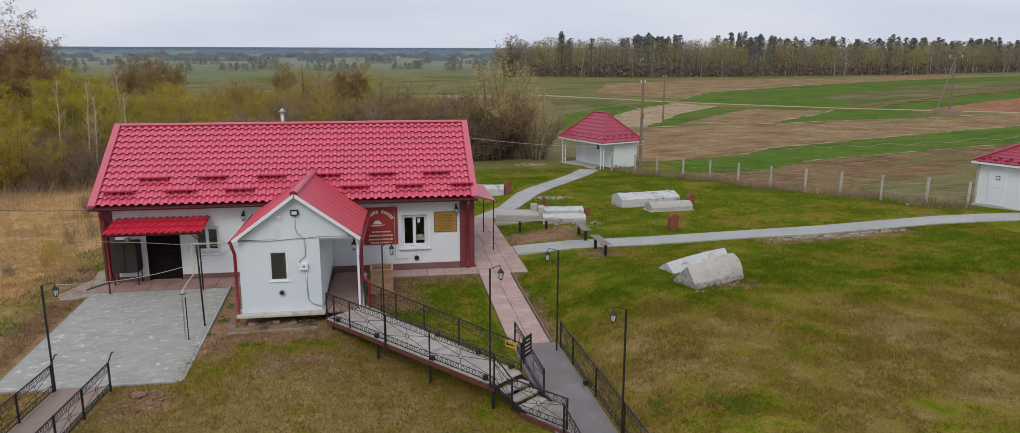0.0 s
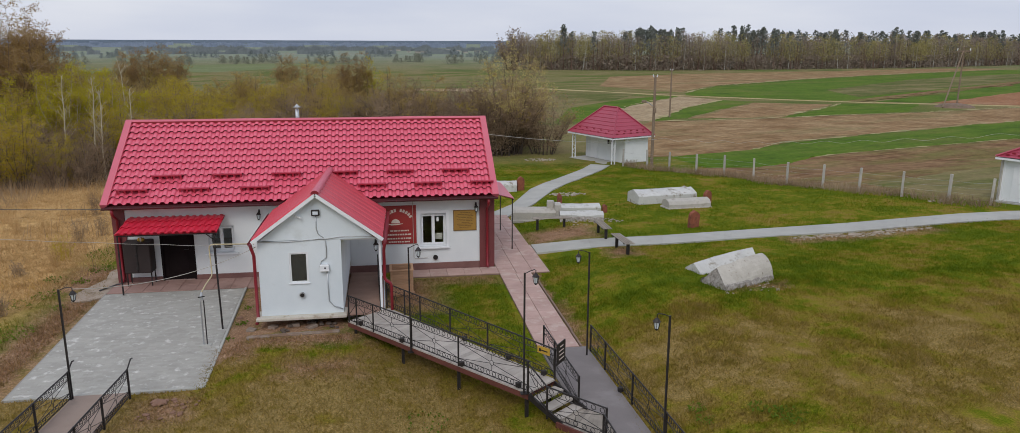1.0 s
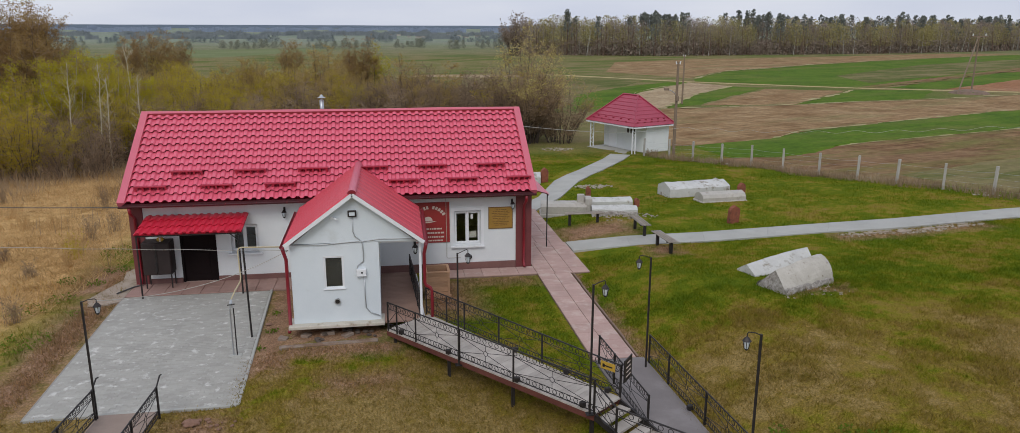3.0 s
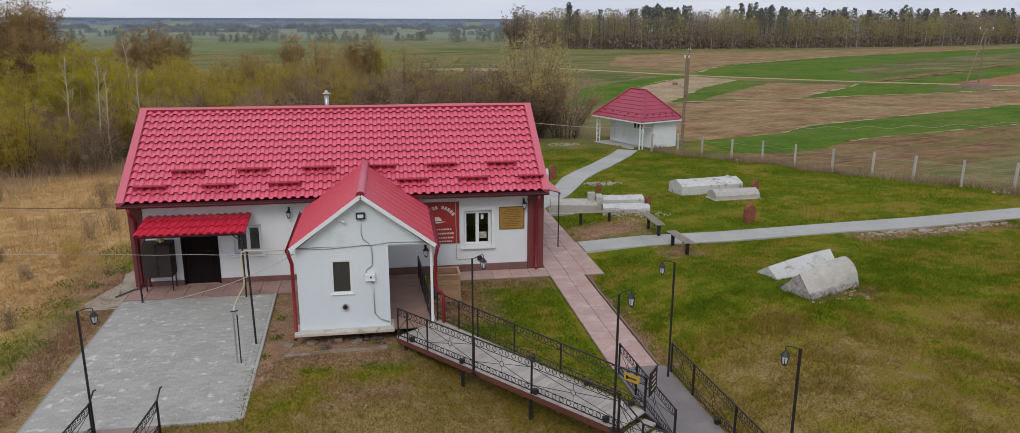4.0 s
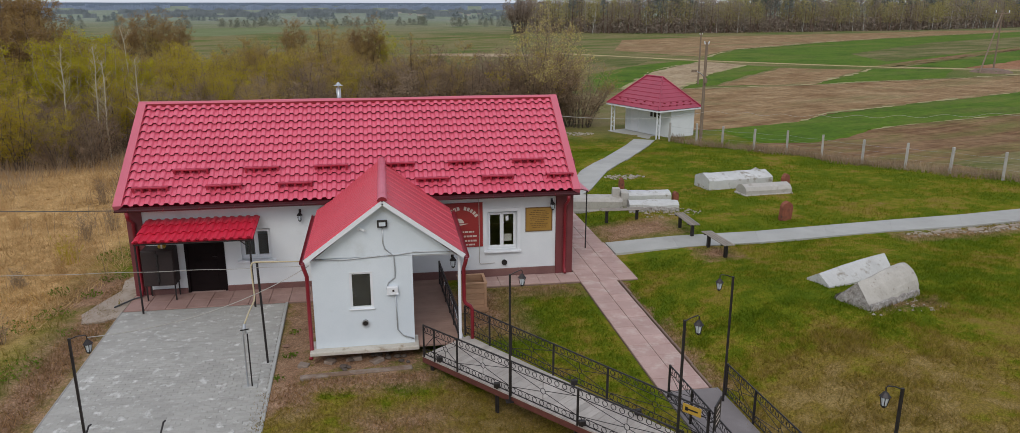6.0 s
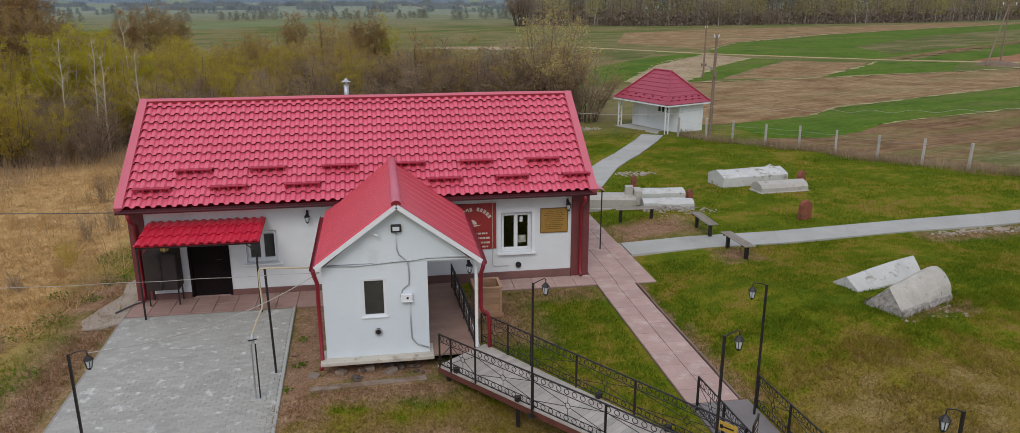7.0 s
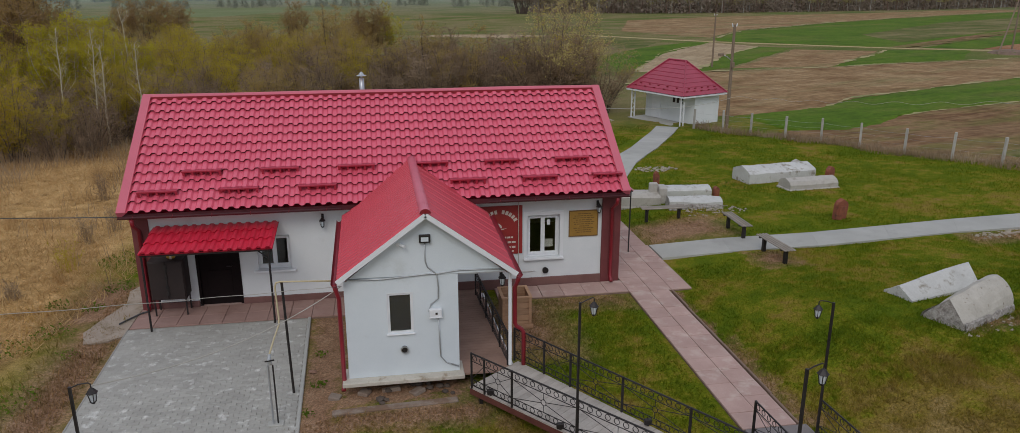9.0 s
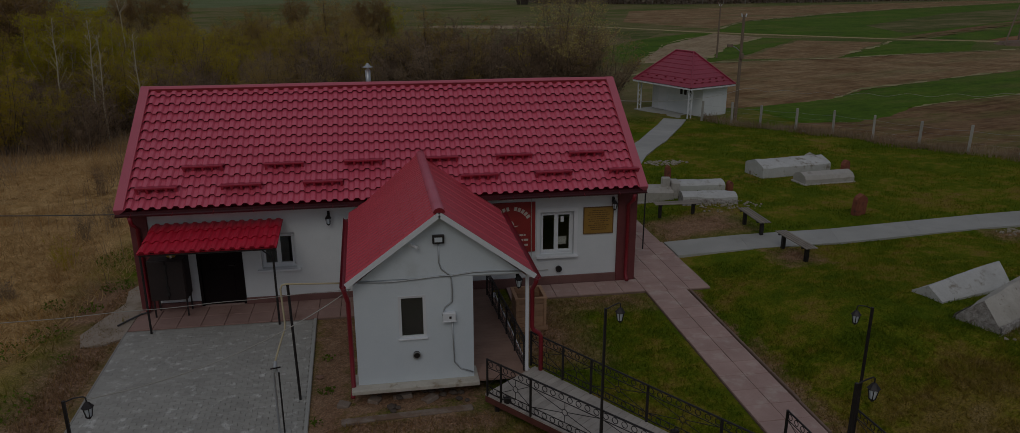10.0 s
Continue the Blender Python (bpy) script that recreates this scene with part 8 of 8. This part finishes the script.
def belt(deg0, deg1, dist, tall, mat, label, seed, gaps):
    """A distant belt of woods: one long bank with a lumpy outline, broken by gaps."""
    s = Shape()
    row, rows = [], []
    for deg in np.arange(deg0, deg1, 40.0 / dist):
        h = tall * (0.55 + 0.55 * noise.noise((deg * 1.3, seed, 0)) + 0.5 * abs(noise.noise((deg * 6.0, seed, 3))) + 0.25 * noise.noise((deg * 17.0, seed, 5)))
        if noise.noise((deg * 0.45, seed, 9)) < gaps or h < 0.6:
            if len(rows) > 2:
                s.grid(rows)
            rows = []
            continue
        d = dist * (1 + 0.03 * noise.noise((deg * 0.8, seed, 7)))
        pts = []
        for f, v in ((0, -0.2), (0.004, 0.55), (0.009, 0.9), (0.016, 1.0), (0.03, -0.2)):
            x, y = at_bearing(deg, d * (1 + f))
            pts.append((x, y, land(x, y) + h * v))
        rows.append(pts)
    if len(rows) > 2:
        s.grid(rows)
    single("far_trees", s, mat, label, "woods", kind="stuff", smooth=True)


belt(-28, 14, 560, 5.0, m_distance, "belt of valley trees greyed by painted haze", 13, -0.02)
belt(-29, 15, 760, 6.0, m_distance, "distant belt of trees greyed by painted haze", 4, -0.2)
belt(-30, 16, 1150, 6.5, m_ridge, "distant woods in painted blue-grey haze", 5, -0.15)
belt(-32, 20, 1700, 7.5, m_ridge, "distant woods in painted blue-grey haze", 6, -0.3)


def horizon():
    rows = []
    for deg in np.linspace(-60, 60, 241):
        x, y = at_bearing(deg, 2700)
        h = 9.4 + 0.8 * noise.noise((deg * 0.35, 0, 7)) + 0.5 * noise.noise((deg * 2.0, 0, 2))
        rows.append([(x, y, -1.6), (x, y, h), (x * 1.05, y * 1.05, h + 0.2)])
    single("backdrop", Shape().grid(rows), m_ridge, "wooded horizon in painted blue-grey haze", "backdrop", kind="structure")


horizon()


def village():
    rnd = random.Random(21)
    for k in range(11):
        deg = 1.6 + 6.6 * (k + rnd.uniform(0.1, 0.9)) / 11
        x, y = at_bearing(deg, rnd.uniform(560, 740))
        z = land(x, y)
        t = thing("far_house", (x, y, z), "small distant village house with a pale wall", "house", "village houses")
        w, d, h = rnd.uniform(2.4, 4.2), 3.5, rnd.uniform(1.6, 2.3)
        part("wall", Shape().box(x - w / 2, x + w / 2, y - d / 2, y + d / 2, z + 0.6, z + h), m_cement if k % 2 else m_post, t)
        vs = [(x + sx * (w / 2 + 0.3), y + sy * (d / 2 + 0.3), z + h) for sx in (-1, 1) for sy in (-1, 1)] + [(x - w / 2 - 0.3, y, z + h + 1.8), (x + w / 2 + 0.3, y, z + h + 1.8)]
        # roof takes the hazed woods colour, so haze is painted on it too
        part("roof", Shape().add(vs, [(0, 2, 5, 4), (1, 4, 5, 3), (0, 4, 1), (2, 3, 5), (0, 1, 3, 2)]), m_distance, t)


village()


# ---- grass, reeds, weeds ----
def blades(name, area, count, tall, wide, mat, label, seed, keep=None, droop=0.35):
    rnd = random.Random(seed)
    s = Shape()
    x0, x1, y0, y1 = area
    made = 0
    while made < count:
        x, y = rnd.uniform(x0, x1), rnd.uniform(y0, y1)
        made += 1
        if keep and not keep(x, y):
            continue
        z = land(x, y)
        h = tall * rnd.uniform(0.5, 1.2)
        a = rnd.uniform(0, 6.28)
        dx, dy = math.cos(a) * wide, math.sin(a) * wide
        lx, ly = rnd.gauss(0, droop) * h, rnd.gauss(0, droop) * h
        if tall > 0.3:
            s.add([(x - dx, y - dy, z - 0.03), (x + dx, y + dy, z - 0.03), (x + dx * 0.7 + lx * 0.4, y + dy * 0.7 + ly * 0.4, z + h * 0.6), (x - dx * 0.7 + lx * 0.4, y - dy * 0.7 + ly * 0.4, z + h * 0.6),
                   (x + lx, y + ly, z + h)], [(0, 1, 2, 3), (3, 2, 4)])
        else:
            s.add([(x - dx, y - dy, z - 0.02), (x + dx, y + dy, z - 0.02), (x + lx, y + ly, z + h)], [(0, 1, 2)])
    return single(name, s, mat, label, "grass", kind="stuff")


def on_lawn(x, y):
    if x < -4.2 and y > 17.3 and x > -8.2:
        return False
    if -4.2 < x < 0.2 and y > 19.6:
        return False
    if 3.55 < x < 4.8 or (3.5 < x < 5.4 and y > 24.4 and y < 33):
        return False
    if x < 3.7 and y > 24.5 and x > -8.5:
        return False
    if -6.8 < x < -5.6 and y < 17.5:
        return False
    mid = 26.9 + max(0, x - 8) * 0.05
    if x > 5.3 and abs(y - mid) < 0.72 + (0.25 if x < 7.5 else 0):
        return False
    if y > 32 and y < 55:
        c = 4.75 + 0.65 * (min(y, 36.4) - 33.6) + 0.48 * (min(max(y, 36.4), 40.0) - 36.4) + 0.56 * max(0, y - 40.0)
        if abs(x - c) < 0.95:
            return False
    return x < 25 - (y - 30) * 0.42


def in_reeds(x, y):
    e = -9.3 - 1.6 * noise.noise((x * 0.25, y * 0.25, 6)) - max(0, 25 - y) * 0.35
    return x < e and noise.noise((x * 0.35, y * 0.35, 8)) > -0.5


blades("lawn_grass", (-9, 24, 12.5, 27), 210000, 0.05, 0.013, m_blade, "short lawn grass, green and dry blades", 31, on_lawn, 0.9)
blades("lawn_grass", (5, 28, 26, 52), 80000, 0.055, 0.017, m_blade, "short lawn grass, green and dry blades", 32, on_lawn, 0.9)
blades("lawn_tufts", (4.9, 20, 10.5, 21), 52000, 0.1, 0.013, m_blade, "longer dry tufts in the lawn", 38, lambda x, y: x > 5.1 and noise.noise((x * 1.1, y * 1.1, 4)) > -0.05, 0.8)
blades("dry_reeds", (-34, -8.6, 20, 50), 80000, 0.22, 0.013, m_reed, "dense tan dry reeds and grass", 33, in_reeds, 1.0)
blades("dead_weeds", (-34, -9, 38, 58), 11000, 0.95, 0.008, m_weed, "brown dead weed stalks before the thicket", 34, lambda x, y: noise.noise((x * 0.3, y * 0.3, 2)) > -0.1, 0.55)
blades("dead_weeds", (-16, -9.3, 22, 38), 500, 0.8, 0.009, m_weed, "brown dead weed stalks among the reeds", 35, lambda x, y: noise.noise((x * 0.5, y * 0.5, 12)) > 0.22, 0.2)


def by_fence(x, y):
    f = 24.75 - (y - 30.8) * 0.46 if y < 38.5 else 21.34 - (y - 38.5) * 0.42
    return abs(x - f) < 0.75 + 0.7 * noise.noise((x * 0.4, y * 0.4, 3))


blades("dead_weeds", (16, 27, 29, 51), 24000, 0.4, 0.012, m_weed, "dry brown weeds along the fence", 36, by_fence, 0.5)
blades("rough_grass", (-14, -8, 14, 26), 6000, 0.16, 0.014, m_blade, "longer rough grass beside the yard", 37, lambda x, y: x < -8.3 and noise.noise((x * 0.6, y * 0.6, 1)) > -0.05)


def weed_clump(x, y, r, n, seed):
    rnd = random.Random(seed)
    s = Shape()
    for k in range(n):
        a, q = rnd.uniform(0, 6.28), r * math.sqrt(rnd.random())
        leaf_quad(s, (x + q * math.cos(a), y + q * math.sin(a), land(x, y) + rnd.uniform(0.01, 0.09)), rnd.uniform(0.035, 0.085), rnd)
    single("weed_clump", s, m_weed_green, "low clump of fresh green weeds", "weeds", "weed clumps", "stuff", at=(x, y, land(x, y)))


for k, (x, y, r, n) in enumerate(((7.3, 13.05, 0.35, 160), (6.07, 14.25, 0.2, 70), (6.04, 13.8, 0.18, 60), (7.0, 13.6, 0.2, 60), (-3.7, 20.9, 0.16, 40), (-3.75, 22.3, 0.14, 30), (-3.8, 19.9, 0.12, 25),
                                  (11.0, 34.1, 0.9, 170), (1.9, 13.6, 0.7, 150), (0.6, 15.2, 0.6, 110), (3.1, 17.4, 0.25, 50), (-9.6, 29.2, 0.7, 260), (-9.1, 27.0, 0.4, 120), (-10.1, 26.0, 0.35, 90), (-9.7, 24.4, 0.45, 120), (-9.3, 25.7, 0.3, 70), (-9.5, 21.3, 0.7, 220), (-9.0, 23.2, 0.25, 40), (-10.3, 23.6, 0.5, 110))):
    weed_clump(x, y, r, n, 400 + k)


def weed_fan(x, y, tall, n, seed, mat, label, wide=0.3):
    """A standing tuft of thin dry stalks with a few side twigs."""
    rnd = random.Random(seed)
    s = Shape()
    z = land(x, y)
    for k in range(n):
        b2 = Vector((x + rnd.gauss(0, 0.1), y + rnd.gauss(0, 0.1), z - 0.04))
        h = tall * rnd.uniform(0.5, 1.1)
        tip = b2 + Vector((rnd.gauss(0, wide) * h, rnd.gauss(0, wide) * h, h))
        sliver(s, b2, tip, 0.008, rnd)
        for j in range(3):
            p = b2.lerp(tip, rnd.uniform(0.35, 0.9))
            sliver(s, p, p + Vector((rnd.gauss(0, 0.12), rnd.gauss(0, 0.12), rnd.uniform(0.05, 0.22))) * tall, 0.006, rnd)
            spray(s, p + Vector((rnd.gauss(0, 0.03), rnd.gauss(0, 0.03), rnd.uniform(0, 0.1))), 0.05, rnd)
    single("weed_tuft", s, mat, label, "weeds", "weed tufts", "stuff", at=(x, y, z))


rnd = random.Random(88)
for k, (x, y, tall) in enumerate(((-13.3, 33.4, 1.1), (-11.3, 31.4, 1.2), (-11.0, 29.2, 0.7), (-10.3, 22.8, 0.8), (-10.7, 27.6, 0.8), (-11.4, 26.6, 0.6), (-14.4, 33.6, 1.0), (-11.0, 32.8, 1.0), (-15.8, 36.0, 1.1),
                                  (-12.6, 37.0, 1.2), (-11.2, 38.0, 1.1), (-17.5, 39.0, 1.2), (-13.8, 40.0, 1.2), (-10.2, 35.4, 0.9), (-12.4, 24.6, 0.8), (-13.0, 28.6, 0.6), (-16.0, 31.0, 0.7))):
    weed_fan(x, y, tall, 40, 600 + k, m_weed if k % 2 else m_reed, "tuft of brown dead stalks standing in dry reeds", 0.2)
for k, (x, y, tall) in enumerate(((-10.9, 28.6, 1.0), (-9.9, 33.2, 0.8), (-11.6, 24.2, 0.9), (-11.2, 22.0, 0.7))):
    weed_fan(x, y, tall, 34, 640 + k, m_leaf_yellow, "small shrub with fresh yellow-green shoots", 0.22)


# ---- rubble ----
def rocks(name, spots, mat, label, seed, category="rubble"):
    rnd = random.Random(seed)
    s = Shape()
    for x, y, r, n, size in spots:
        for k in range(n):
            a, q = rnd.uniform(0, 6.28), r * math.sqrt(rnd.random())
            px, py = x + q * math.cos(a), y + q * math.sin(a) * 0.6
            z, sz = land(px, py), size * rnd.uniform(0.4, 1.2)
            vs = []
            for lat, cnt in ((-0.6, 5), (0.35, 5)):
                for i in range(cnt):
                    t = 6.28 * i / cnt + lat
                    rr = sz * rnd.uniform(0.7, 1.1) * (1.0 if lat < 0 else 0.75)
                    vs.append((px + rr * math.cos(t), py + rr * math.sin(t), z + sz * 0.35 * (lat + 0.6)))
            vs.append((px, py, z + sz * rnd.uniform(0.4, 0.6)))
            s.add(vs, [(i, (i + 1) % 5, 5 + (i + 1) % 5, 5 + i) for i in range(5)] + [(5 + i, 5 + (i + 1) % 5, 10) for i in range(5)])
    single(name, s, mat, label, category, kind="stuff")


rocks("rubble", [(15.2 + k * 0.62, 26.35 + k * 0.01 + 0.1 * math.sin(k), 0.5, 30, 0.07) for k in range(9)], m_rubble, "pale rubble along the concrete path", 51)
rocks("rubble", [(8.9, 30.5, 0.8, 30, 0.055), (8.0, 30.35, 0.8, 26, 0.06), (9.1, 37.7, 0.9, 90, 0.085), (11.1, 54.0, 1.2, 60, 0.1), (8.5, 31.0, 1.0, 40, 0.07)], m_rubble, "pale broken stones beside the tombs", 52)
rocks("rubble", [(-4.55, 16.75, 0.22, 9, 0.13), (-4.5, 16.1, 0.45, 14, 0.06), (-4.0, 16.6, 0.5, 10, 0.05), (-4.0, 21.6, 0.2, 4, 0.07)], m_brick, "broken brick rubble in the lawn", 53)
rocks("rubble", [(10.5, 20.15, 0.7, 26, 0.045), (9.5, 19.95, 0.5, 14, 0.045)], m_rubble, "fallen plaster round the tomb", 54)
rocks("rubble", [(18.95, 44.2, 0.2, 2, 0.2), (24.6, 30.9, 0.8, 6, 0.13), (5.6, 34.5, 0.1, 1, 0.15)], m_lime, "loose white stones in the grass", 55)
rocks("rubble", [(-2.0, 20.2, 0.9, 16, 0.1)], m_bark, "dark broken blocks under the annexe", 56)


def broken_slabs():
    """Flat broken plates of old concrete along the south side of the path."""
    rnd = random.Random(58)
    for k in range(6):
        x, y = 16.0 + k * 0.75 + rnd.uniform(-0.2, 0.2), 26.36 + 0.06 * math.sin(k * 2.1)
        r = rnd.uniform(0.16, 0.34)
        ring = [(x + r * rnd.uniform(0.7, 1.3) * math.cos(a), y + 0.5 * r * rnd.uniform(0.6, 1.2) * math.sin(a)) for a in np.arange(0, 6.28, 0.9)]
        n = len(ring)
        vs = [(px, py, land(px, py) - 0.05) for px, py in ring] + [(px, py, land(px, py) + 0.035) for px, py in ring]
        t = thing("broken_slab", (x, y, land(x, y)), "broken plate of pale concrete beside the path", "rubble", "broken slabs")
        part("plate", Shape().add(vs, [tuple(range(n, 2 * n))] + [(i, (i + 1) % n, n + (i + 1) % n, n + i) for i in range(n)]), m_dusty, t)


broken_slabs()


# ---- single slabs and pavers ----
paver_mesh = mesh_of("paver", Shape().box(0.002, 0.198, 0.002, 0.098, 0.0, 0.026, c=0.003), m_pave)
for x, y, lift in near_pavers:
    piece("paver", paver_mesh, yard, yard.matrix_basis.inverted() @ Matrix.Translation((x, y, lift)))


def lay_slabs(owner, cells, lift, mat):
    made = {}
    rnd = random.Random(3)
    for x, y, w, d in cells:
        key = (round(w, 3), round(d, 3))
        if key not in made:
            made[key] = mesh_of("slab", Shape().box(0.005, w - 0.005, 0.005, d - 0.005, 0.0, 0.034, c=0.006), mat)
        tilt = pose(x, y, lift + rnd.uniform(-0.003, 0.004), rnd.uniform(-0.25, 0.25), rnd.uniform(-0.25, 0.25))
        piece("slab", made[key], owner, owner.matrix_basis.inverted() @ tilt)


lay_slabs(pink_walk, pink_cells, 0.004, m_slab)
lay_slabs(apron, apron_cells, 0.004, m_apron)
